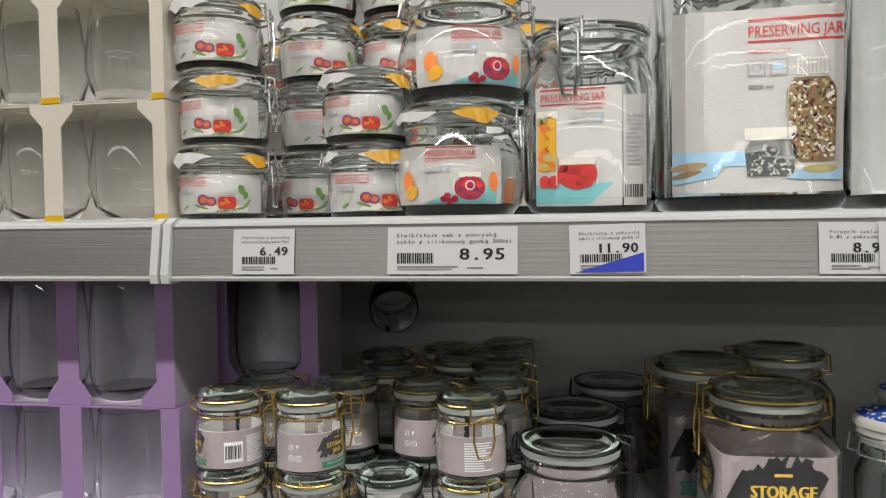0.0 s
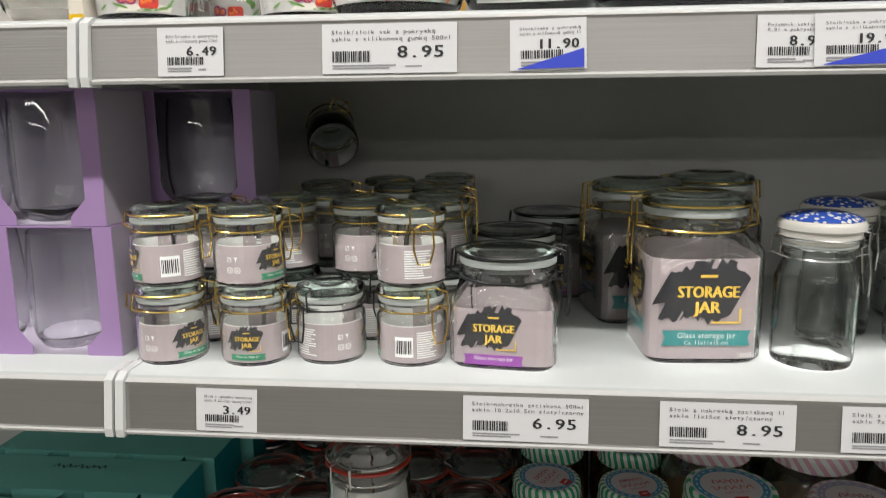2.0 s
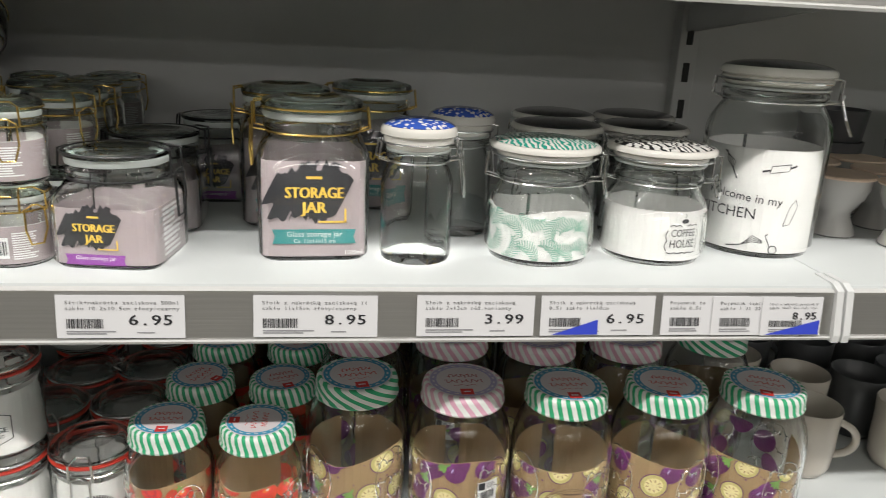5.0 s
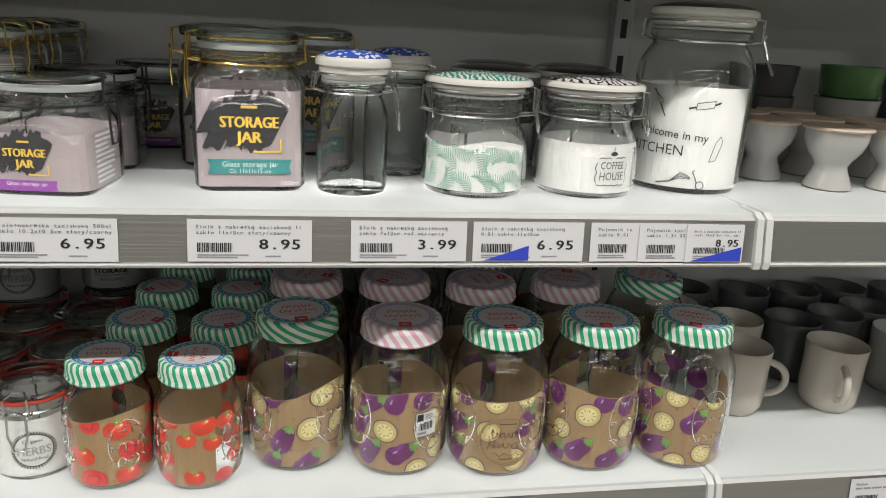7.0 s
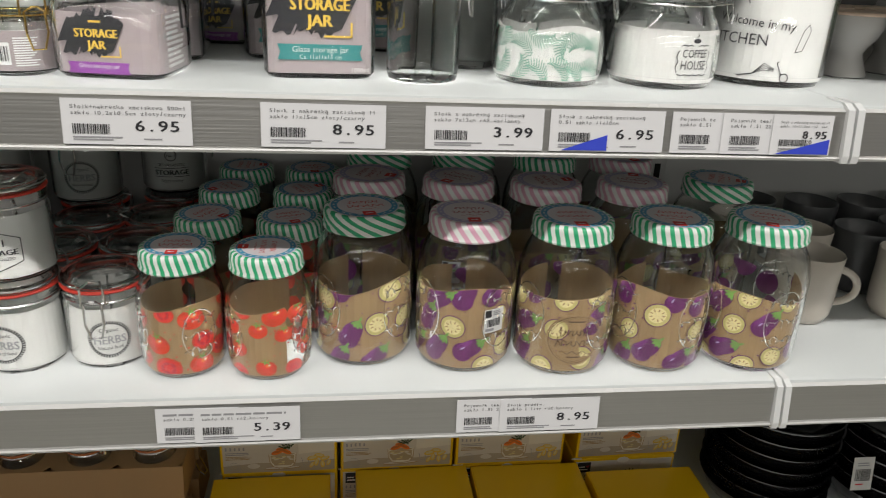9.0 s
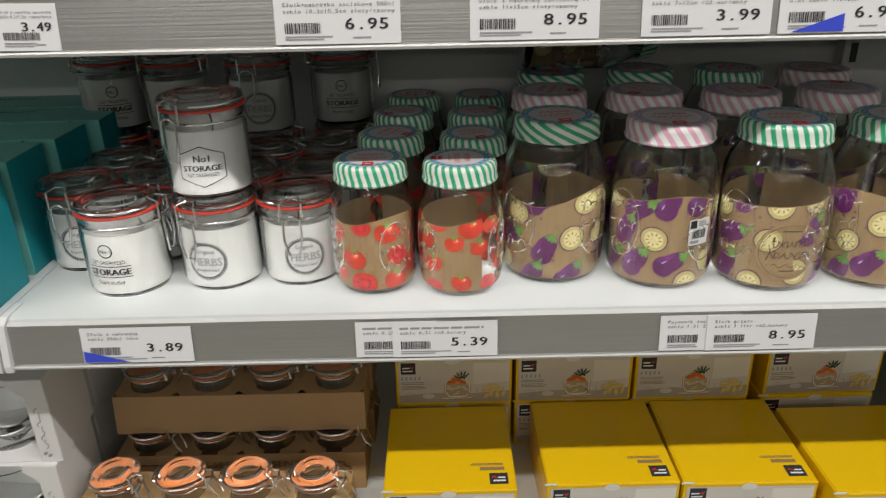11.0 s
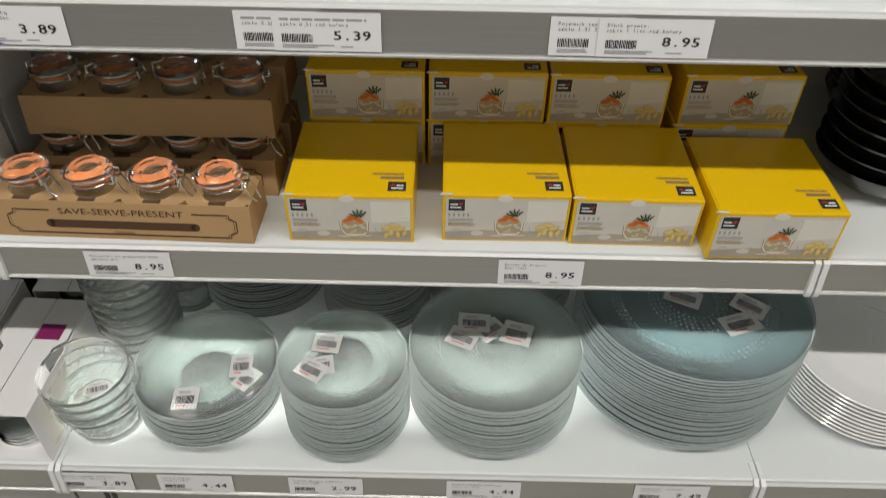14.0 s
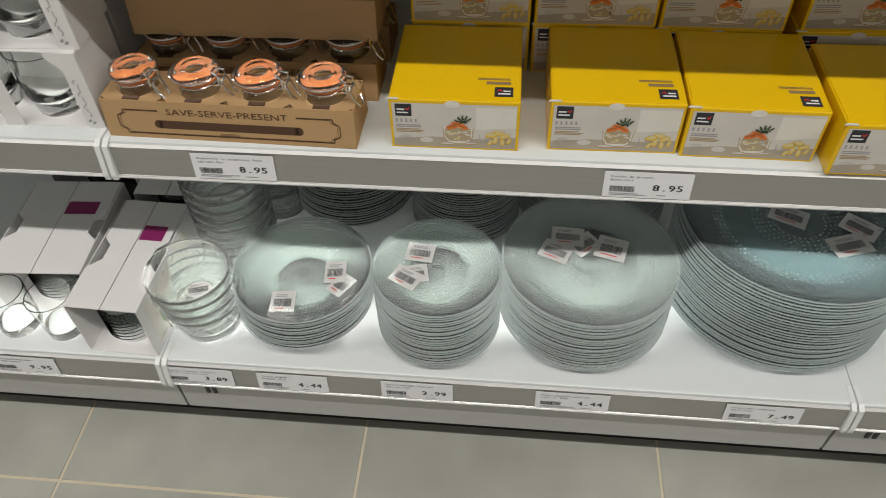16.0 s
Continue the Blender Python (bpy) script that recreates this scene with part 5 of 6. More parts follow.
        for i in range(130):
            a.ell(rng.uniform(-0.007, 0.023), rng.uniform(0.027, 0.050), 0.0016, 0.0008, (PHOTO_PALE, CERAMIC_GREY, CERAMIC_DARK)[i % 3], 4 + 0.1 * (i % 3), rng.uniform(0, 180), 7)
        a.rect(-0.010, 0.053, 0.026, 0.062, PHOTO_PALE, 3)
        a.poly([(0.018, 0.024), (0.056, 0.022), (0.058, 0.030), (0.030, 0.031)], SKYP, 4)
        a.ell(0.042, 0.0305, 0.012, 0.0030, SLICE, 5)
        a.flat(t, y - 0.0002)
    return t

# ---- things on the shelves ----
JIT = random.Random(21)


def rank(first, spots, z):
    """The first thing and its copies at spots (x, y, lift, turn)."""
    for i, (x, y, up, turn) in enumerate(spots):
        m = pose(x, y, z + up, 0, 0, turn)
        one = first
        if i == 0:
            first.matrix_basis = m
        else:
            one = copy_thing(first, m)
        for piece in one.children:
            if piece.visible_shadow is False and y > 0.155:
                piece.visible_shadow = True
    return first


# top shelf: preserving jars
ZA = TOPS["a"]
U = 0.0655
rank(preserve_jar(125, 1), [(0.030, 0.046, 0, 4), (0.026, 0.050, 2 * U, 9), (0.160, 0.064, U, -6), (0.092, 0.132, 2 * U, 24), (0.172, 0.150, 3 * U, 4), (0.122, 0.225, 2 * U, 6), (0.092, 0.131, 3 * U, -12)], ZA)
rank(preserve_jar(125, 2), [(0.032, 0.048, U, -4), (0.164, 0.062, 0, 12), (0.172, 0.150, 2 * U, -8), (0.122, 0.225, 3 * U, 20), (0.030, 0.225, 2 * U, -10)], ZA)
rank(preserve_jar(125, 0), [(0.092, 0.132, 0, -30), (0.092, 0.132, U, 34), (0.174, 0.150, 0, 15), (0.174, 0.150, U, -12), (0.122, 0.225, 0, 10), (0.122, 0.225, U, -24), (0.030, 0.225, 0, 0), (0.030, 0.225, U, 12), (0.205, 0.245, 0, 5),
                            (0.205, 0.245, U, 25), (0.205, 0.245, 2 * U, 12), (0.205, 0.245, 3 * U, -20)], ZA)
rank(preserve_jar(500), [(0.242, 0.062, 0, -4), (0.248, 0.066, 0.096, 14), (0.290, 0.190, 0, 30), (0.290, 0.190, 0.096, -12)], ZA)
rank(preserve_jar(1000), [(0.355, 0.058, 0, -4), (0.362, 0.172, 0, 8)], ZA)
rank(preserve_jar(3000), [(0.481, 0.080, 0, -3), (0.632, 0.082, 0, 2), (0.487, 0.235, 0, 0), (0.780, 0.085, 0, -2)], ZA)

# second shelf: storage jars
ZB = TOPS["b"]
G = "low clear jar with gold wire and grey-mauve paper"
K = "low clear jar with black wire and grey-mauve paper"
rank(small_storage(GOLD, G, "mark"), [(0.108, 0.049, 0, 4), (0.030, 0.047, 0, 62)], ZB)
rank(small_storage(GOLD, G, "code"), [(0.030, 0.048, 0.071, 12), (0.250, 0.058, 0, -24)], ZB)
rank(small_storage(GOLD, G, "signs"), [(0.106, 0.050, 0.071, 2), (0.200, 0.105, 0.071, -6), (0.040, 0.1125, 0.071, 30), (0.150, 0.170, 0.071, 9)], ZB)
rank(small_storage(GOLD, G, "plain"), [(0.251, 0.059, 0.071, 18), (0.268, 0.135, 0.071, 50), (0.262, 0.205, 0.071, 60), (0.120, 0.115, 0.071, 20), (0.215, 0.235, 0.071, 110), (0.19, 0.305, 0.071, 30), (0.255, 0.275, 0.071, 200), (0.258, 0.345, 0.071, 140), (0.125, 0.26, 0.071, 100)], ZB)
rank(small_storage(BLACK_WIRE, K, "plain"), [(0.176, 0.059, 0, -38), (0.200, 0.130, 0, 20), (0.040, 0.1125, 0, 30), (0.120, 0.117, 0, 20), (0.268, 0.133, 0, 60), (0.150, 0.185, 0, 90), (0.262, 0.205, 0, 10), (0.215, 0.245, 0, 110), (0.125, 0.262, 0, 40), (0.19, 0.312, 0, 100), (0.255, 0.277, 0, 60), (0.258, 0.347, 0, 30)], ZB)
rank(square_storage(BLACK_WIRE, "square clear jar with black wire and mauve sleeve", False), [(0.336, 0.072, 0, -7), (0.340, 0.185, 0, 4), (0.385, 0.320, 0, 3)], ZB)
rank(square_storage(GOLD, "tall square clear jar with gold wire and mauve sleeve", True), [(0.504, 0.105, 0, 4), (0.470, 0.225, 0, 10), (0.565, 0.300, 0, -3)], ZB)
rank(tall_clamp(), [(0.602, 0.075, 0, 0), (0.656, 0.172, 0, 10)], ZB)
rank(belly_jar("palm"), [(0.726, 0.088, 0, 0)], ZB)
rank(belly_jar("coffee"), [(0.846, 0.094, 0, 0)], ZB)
rank(belly_jar("spots"), [(0.775, 0.225, 0, 0), (0.885, 0.240, 0, 40), (0.80, 0.335, 0.0, 10), (0.915, 0.350, 0, 70)], ZB)
rank(kitchen_jar(), [(0.976, 0.130, 0, -8)], ZB)

# third shelf: clip jars and screw jars
ZC = TOPS["c"]
rank(herb_jar("storage"), [(0.104, 0.076, 0, -8), (0.000, 0.355, 0.0995, 20), (0.302, 0.365, 0.0995, 6)], ZC)
rank(herb_jar("herbs"), [(0.199, 0.087, 0, -8), (0.283, 0.094, 0, 14), (0.036, 0.140, 0, 10), (0.118, 0.165, 0, 40), (0.202, 0.325, 0.0995, 8),
                         (0.050, 0.225, 0, 70), (0.135, 0.245, 0, -60), (0.210, 0.175, 0, 30), (0.222, 0.260, 0, 100), (0.296, 0.182, 0, 60), (0.300, 0.270, 0, -80), (0.000, 0.355, 0, 90), (0.092, 0.335, 0, 30), (0.202, 0.345, 0, 80), (0.302, 0.365, 0, 60)], ZC)
rank(herb_jar("hexagon"), [(0.200, 0.088, 0.0995, 6), (0.092, 0.335, 0.0995, -80)], ZC)
rank(screw_jar(False, STRIPE_GREEN, CAP_BLUE, "", 0), [(0.363, 0.068, 0, 0), (0.378, 0.160, 0, 60), (0.388, 0.258, 0, -50), (0.398, 0.352, 0, 90)], ZC)
rank(screw_jar(False, STRIPE_GREEN, CAP_BLUE, "", 2), [(0.451, 0.060, 0, -90), (0.468, 0.152, 0, 20), (0.478, 0.250, 0, 120), (0.486, 0.345, 0, 10)], ZC)
rank(screw_jar(True, STRIPE_BROAD, CAP_BLUE, "", 0), [(0.549, 0.095, 0, 10), (0.995, 0.205, 0, 60), (0.575, 0.325, 0, 10), (0.690, 0.330, 0, 40)], ZC)
rank(screw_jar(True, STRIPE_PINK, CAP_MAUVE, "", 1), [(0.658, 0.077, 0, 0), (0.558, 0.212, 0, 70), (0.664, 0.202, 0, -40), (0.768, 0.188, 0, 100), (0.877, 0.190, 0, 160), (0.905, 0.310, 0, 20)], ZC)
rank(screw_jar(True, STRIPE_GREEN, CAP_BLUE, "", 3), [(0.766, 0.066, 0, 0)], ZC)
rank(screw_jar(True, STRIPE_GREEN, CAP_BLUE, "", 4), [(0.875, 0.066, 0, -10), (0.800, 0.318, 0, 60)], ZC)
rank(screw_jar(True, STRIPE_GREEN, CAP_BLUE, "", 2), [(0.983, 0.062, 0, -25)], ZC)

tipped = screw_jar(True, STRIPE_GREEN, CAP_BLUE, "clear jar with striped cap lying on the jars at the back", 5)
tipped.matrix_basis = pose(0.535, 0.318, ZC + 0.2205, 0, 90, 4)
lying = small_storage(GOLD, "low clear jar with gold wire lying tipped on other jars", "plain")
lying.matrix_basis = pose(0.118, 0.322, ZB + 0.176, -66, 14, 24)


# ---- drinking glasses in open cartons ----
def tumbler(profile, words, name="tumbler", glass=None):
    t = thing(name, words, "glass", "tumblers in cartons")
    clear(smooth(part("glass", loft(wall(profile, 0.0018, 0.008), 32), glass or GLASS, t), 60))
    return t


BELLY = [(0, 0.002), (0.024, 0), (0.028, 0.002), (0.035, 0.012), (0.0405, 0.030), (0.0405, 0.045), (0.037, 0.070), (0.033, 0.098)]
TALL = [(0, 0.002), (0.020, 0), (0.027, 0.003), (0.033, 0.014), (0.036, 0.030), (0.0365, 0.060), (0.0345, 0.090), (0.032, 0.112)]
CUP = [(0, 0.002), (0.026, 0), (0.030, 0.003), (0.036, 0.030), (0.0385, 0.060), (0.040, 0.090)]


def carton(n, pitch, h, deep, outer, inner, words, foot=None, end=0.024, mark=None, flare=0.012, waist=0.009, low_flare=False):
    """An open-fronted carton: floor, roof, back, sides and shaped posts between the glasses; its right end is at x = 0."""
    t = thing("glass_carton", words, "carton", "cartons of glasses")
    w = n * pitch + end
    th = 0.0012
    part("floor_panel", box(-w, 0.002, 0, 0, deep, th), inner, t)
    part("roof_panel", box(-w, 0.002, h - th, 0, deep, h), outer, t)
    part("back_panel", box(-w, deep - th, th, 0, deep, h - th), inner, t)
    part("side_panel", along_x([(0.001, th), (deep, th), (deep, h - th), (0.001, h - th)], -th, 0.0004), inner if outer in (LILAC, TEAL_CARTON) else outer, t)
    part("side_panel", along_x([(0.001, th), (deep, th), (deep, h - th), (0.001, h - th)], -w - 0.0004, -w + th), outer, t)
    low = h * 0.05
    for i in range(n + 1):
        x = -end - i * pitch
        if i == 0:
            pts = [(-end * 0.75, 0), (0, 0), (0, h), (-end - flare * 0.8, h), (-end - flare * 0.8, h * 0.93), (-end * 0.75, h * 0.80)]
        else:
            pts = [(x - waist, 0), (x + waist, 0), (x + waist, h * 0.80), (x + waist + flare, h * 0.93), (x + waist + flare, h), (x - waist - flare, h), (x - waist - flare, h * 0.93), (x - waist, h * 0.80)]
        if low_flare:
            pts = [(p, h - z) for p, z in pts][::-1]
        part("post", prism(pts, 0.0, 0.0012), outer, t)
        if foot:
            part("foot_band", prism([(p, z) for p, z in ((pts[0][0], 0.0), (pts[1][0], 0.0), (pts[1][0], low), (pts[0][0], low))], -0.0006, -0.0001), foot, t)
    if mark:
        a = Art()
        for j in range(9):
            a.line([(-end * 0.45 + 0.0022 * math.sin(j * 2.2), 0.018 + 0.006 * j), (-end * 0.45 + 0.003 * math.cos(j * 1.9), 0.022 + 0.006 * j), (-end * 0.45 + 0.0015, 0.0245 + 0.006 * j)], 0.0012, mark, 1)
        a.ell(-end * 0.55, 0.012, 0.003, 0.0018, mark, 1, 40)
        a.ell(-end * 0.40, 0.009, 0.003, 0.0018, mark, 1, 40)
        a.flat(t, -0.0001)
    return t


def fill(first, x, y, z, n, pitch, end, shift=0.0, used=[]):
    """Glasses between a carton's posts."""
    for i in range(n):
        m = pose(x - end - pitch * (i + 0.5) + shift, y, z, 0, 0, 37 * i)
        if first in used:
            copy_thing(first, m)
        else:
            first.matrix_basis = m
            used.append(first)


belly, tall, cup = tumbler(BELLY, "clear round-bellied stemless glass in a carton"), tumbler(TALL, "clear tall glass with a tapered foot in a carton"), tumbler(CUP, "clear flared glass tumbler in a white carton")
c = carton(3, 0.094, 0.104, 0.095, GREIGE, GREIGE_DARK, "greige carton with yellow foot bands holding clear glasses", YELLOW, 0.016)
for i, (x, y, z) in enumerate(((-0.006, 0.012, 0), (-0.006, 0.012, 0.1045), (-0.010, 0.13, 0), (-0.010, 0.13, 0.1045))):
    (put(c, x, y, ZA + z) if i == 0 else copy_thing(c, pose(x, y, ZA + z)))
    fill(belly, x, y + 0.046, ZA + z + 0.0014, 3, 0.094, 0.016, 0.004)
c = carton(3, 0.086, 0.121, 0.082, LILAC, LILAC_SIDE, "lilac carton holding tall clear glasses", None, 0.024, waist=0.011, low_flare=True)
for i, (x, y, z, k) in enumerate(((-0.018, 0.042, 0, 1), (-0.022, 0.043, 0.1215, -1), (0.074, 0.147, 0, 0), (0.079, 0.147, 0.1215, 1), (0.010, 0.25, 0, 0), (0.015, 0.25, 0.1215, 0))):
    (put(c, x, y, ZB + z, k) if i == 0 else copy_thing(c, pose(x, y, ZB + z, 0, 0, k)))
    fill(tall, x, y + 0.033, ZB + z + 0.0014, 3, 0.086, 0.024, 0.0)
c = carton(3, 0.088, 0.108, 0.090, WHITE_CARTON, WHITE_CARTON, "white gift carton holding clear glass tumblers", None, 0.030, INK_GREY, 0.010, 0.012)
for i, (x, y, z, k) in enumerate(((-0.002, 0.022, 0, 0), (0.004, 0.030, 0.1085, 3), (-0.01, 0.135, 0, 0), (-0.006, 0.14, 0.1085, 0))):
    (put(c, x, y, TOPS["d"] + z, k) if i == 0 else copy_thing(c, pose(x, y, TOPS["d"] + z, 0, 0, k)))
    fill(cup, x, y + 0.044, TOPS["d"] + z + 0.0014, 3, 0.088, 0.030)


def teal_carton():
    """Teal carton with rounded tabs that hang from its roof over the glasses."""
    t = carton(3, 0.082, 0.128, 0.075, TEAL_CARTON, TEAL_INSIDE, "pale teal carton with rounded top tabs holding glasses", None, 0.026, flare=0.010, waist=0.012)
    for i in range(3):
        cx = -0.026 - 0.082 * (i + 0.5)
        n = 14
        rim = [(cx + 0.030 * math.cos(math.pi * k / n), -0.015 * math.sin(math.pi * k / n)) for k in range(n + 1)]
        v = [(x, y + 0.002, 0.128 - 0.0012 + 0.5 * y) for x, y in rim] + [(x, y + 0.002, 0.128 + 0.5 * y) for x, y in rim]
        m = n + 1
        part("roof_tab", (v, [tuple(range(m)), tuple(range(2 * m - 1, m - 1, -1))] + [(k, m + k, m + k + 1, k + 1) for k in range(n)]), TEAL_CARTON, t)
    a = Art()
    for i in range(9):
        a.line([(-0.165 + 0.007 * i, 0.050 + 0.003 * math.sin(i * 2)), (-0.161 + 0.007 * i, 0.056 + 0.002 * math.cos(i * 3)), (-0.158 + 0.007 * i, 0.050)], 0.0016, INK, 1)
    a.top(t, 0.1282)
    return t


c = teal_carton()
for i, (x, y, k) in enumerate(((-0.010, 0.006, 0), (-0.012, 0.098, 0), (-0.002, 0.182, -1), (0.012, 0.268, 1), (-0.02, 0.345, 0))):
    (put(c, x, y, ZC, k) if i == 0 else copy_thing(c, pose(x, y, ZC, 0, 0, k)))
    if i < 4:
        fill(tall, x, y + 0.038, ZC + 0.0014, 3, 0.082, 0.026)


# ---- fourth shelf: spice-jar carriers and dessert-glass boxes ----
def mini_jar():
    t = thing("spice_jar", "tiny clear clip jar with an orange rubber ring", "jar", "spice jars")
    R = 0.0255
    rings = [(0, 0.002), (R - 0.004, 0), (R, 0.004), (R, 0.052), (R - 0.003, 0.058), (R - 0.0045, 0.061), (R - 0.0045, 0.066)]
    clear(smooth(part("jar", loft(wall(rings, 0.002, 0.004), 28), GLASS, t), 60))
    gasket(t, R + 0.0006, 0.0658, RUBBER_ORANGE, 0.0034)
    g = [(0, 0.0692), (R * 0.95, 0.0692), (R + 0.0015, 0.0710), (R + 0.0015, 0.0740), (R * 0.94, 0.0770), (R * 0.80, 0.0805), (R * 0.56, 0.0815), (R * 0.48, 0.0790), (0, 0.0785)]
    clear(smooth(part("lid", loft(g, 28), GLASS, t), 50))
    part("seal", loft([(R * 0.58, 0.0684), (R * 0.90, 0.0684), (R * 0.90, 0.0690), (R * 0.58, 0.0690), (R * 0.58, 0.0684)], 28), RUBBER_AMBER, t)
    bail(t, R - 0.004, 0.0625, R + 0.0015, 0.0725, STEEL, 0.0016, 0.016, 76, 0.0085, opened=0.011)
    return t


def carrier():
    """Folded kraft carrier with four holes, a front slot painted dark and brown print."""
    t = thing("spice_jar_carrier", "brown kraft carrier with dark print for four spice jars", "carton", "spice-jar carriers")
    w, d, h = 0.310, 0.076, 0.054
    front = part("front_panel", along_x([(0.0, 0), (0.0012, 0), (0.0082, h - 0.004), (0.0070, h - 0.004)], 0, w), KRAFT, t)
    part("back_panel", along_x([(d - 0.0012, 0), (d, 0), (d - 0.007, h - 0.004), (d - 0.0082, h - 0.004)], 0, w), KRAFT, t)
    part("floor_panel", box(0, 0.0013, 0, w, d - 0.0013, 0.001), KRAFT, t)
    n, seg, y0, y1 = 4, 24, 0.0070, d - 0.0070
    verts, faces = [], []
    for i in range(n):
        x0, x1 = i * w / n, (i + 1) * w / n
        cx, cy = (x0 + x1) / 2, d / 2
        for k in range(seg):
            b = math.tau * k / seg
            u, v = math.cos(b), math.sin(b)
            s = min((x1 - x0) / 2 / max(abs(u), 1e-6), (y1 - y0) / 2 / max(abs(v), 1e-6))
            verts += [(cx + u * 0.0235, cy + v * 0.0235, h - 0.004), (cx + u * s, cy + v * s, h - 0.004)]
        o = i * seg * 2
        faces += [(o + 2 * k, o + 2 * k + 1, o + (2 * k + 3) % (2 * seg), o + (2 * k + 2) % (2 * seg)) for k in range(seg)]
    seen, at = {}, []
    for v in verts:
        at.append(seen.setdefault(tuple(round(c, 5) for c in v), len(seen)))
    part("top_panel", (list(seen), [tuple(at[i] for i in f) for f in faces]), KRAFT, t)
    for i in range(4):
        x = (i + 0.5) * w / 4
        part("hole_flap", box(x - 0.010, 0.0085, h - 0.0038, x + 0.010, 0.0160, h - 0.0030), KRAFT_DARK, t)
    part("end_panel", along_x([(0.001, 0.001), (d - 0.001, 0.001), (d - 0.008, h - 0.004), (0.008, h - 0.004)], 0.0004, 0.0016), KRAFT, t)
    part("end_panel", along_x([(0.001, 0.001), (d - 0.001, 0.001), (d - 0.008, h - 0.004), (0.008, h - 0.004)], w - 0.0016, w - 0.0004), KRAFT, t)
    a = Art()
    a.text("SAVE-SERVE-PRESENT", w / 2, 0.0335, 0.0115, KRAFT_DARK, 2, wide=0.150, centre=True)
    # the slot is not cut; its dark inside is painted as a rounded bar
    a.rect(0.068, 0.0145, 0.242, 0.0255, KRAFT_DARK, 1)
    a.ell(0.068, 0.020, 0.0055, 0.0055, KRAFT_DARK, 1)
    a.ell(0.242, 0.020, 0.0055, 0.0055, KRAFT_DARK, 1)
    for k in (0.0, 0.003):
        a.line([(0.070, 0.0385 - k * 0.4), (0.026 + k, 0.0385 - k * 0.4), (0.026 + k, 0.034), (0.018 + k, 0.030), (0.018 + k, 0.015), (0.026 + k, 0.011), (0.026 + k, 0.0065 + k * 0.4), (0.284 - k, 0.0065 + k * 0.4), (0.284 - k, 0.011), (0.292 - k, 0.015),
                (0.292 - k, 0.030), (0.284 - k, 0.034), (0.284 - k, 0.0385 - k * 0.4), (0.240, 0.0385 - k * 0.4)], 0.0012 if not k else 0.0006, KRAFT_DARK)
    for i in range(6):
        a.ring(w / 2 - 0.010 + 0.004 * i, 0.0095, 0.0012, 0.0019, KRAFT_DARK, 1, 8)
    m = Matrix.Rotation(-math.atan2(0.0070, h - 0.004), 4, "X")
    a.lay(t, "print", lambda x, z, o: tuple(m @ Vector((x, -o - 0.0001, z))))
    return t


ZD = TOPS["d"]
c, jar = carrier(), mini_jar()
for i, (x, y, z, k) in enumerate(((0.008, 0.010, 0, -1.2), (0.020, 0.098, 0, 0), (0.024, 0.186, 0, 0), (0.332, 0.196, 0.074, 180), (0.334, 0.280, 0.074, 180))):
    m = pose(x, y, ZD + z, 0, 0, k)
    if i == 0:
        c.matrix_basis = m
    else:
        copy_thing(c, m)
    for j in range(4):
        p = m @ pose((j + 0.5) * 0.310 / 4, 0.038, 0.0012, 0, 0, JIT.uniform(-14, 14))
        if i == j == 0:
            jar.matrix_basis = p
        else:
            copy_thing(jar, p)


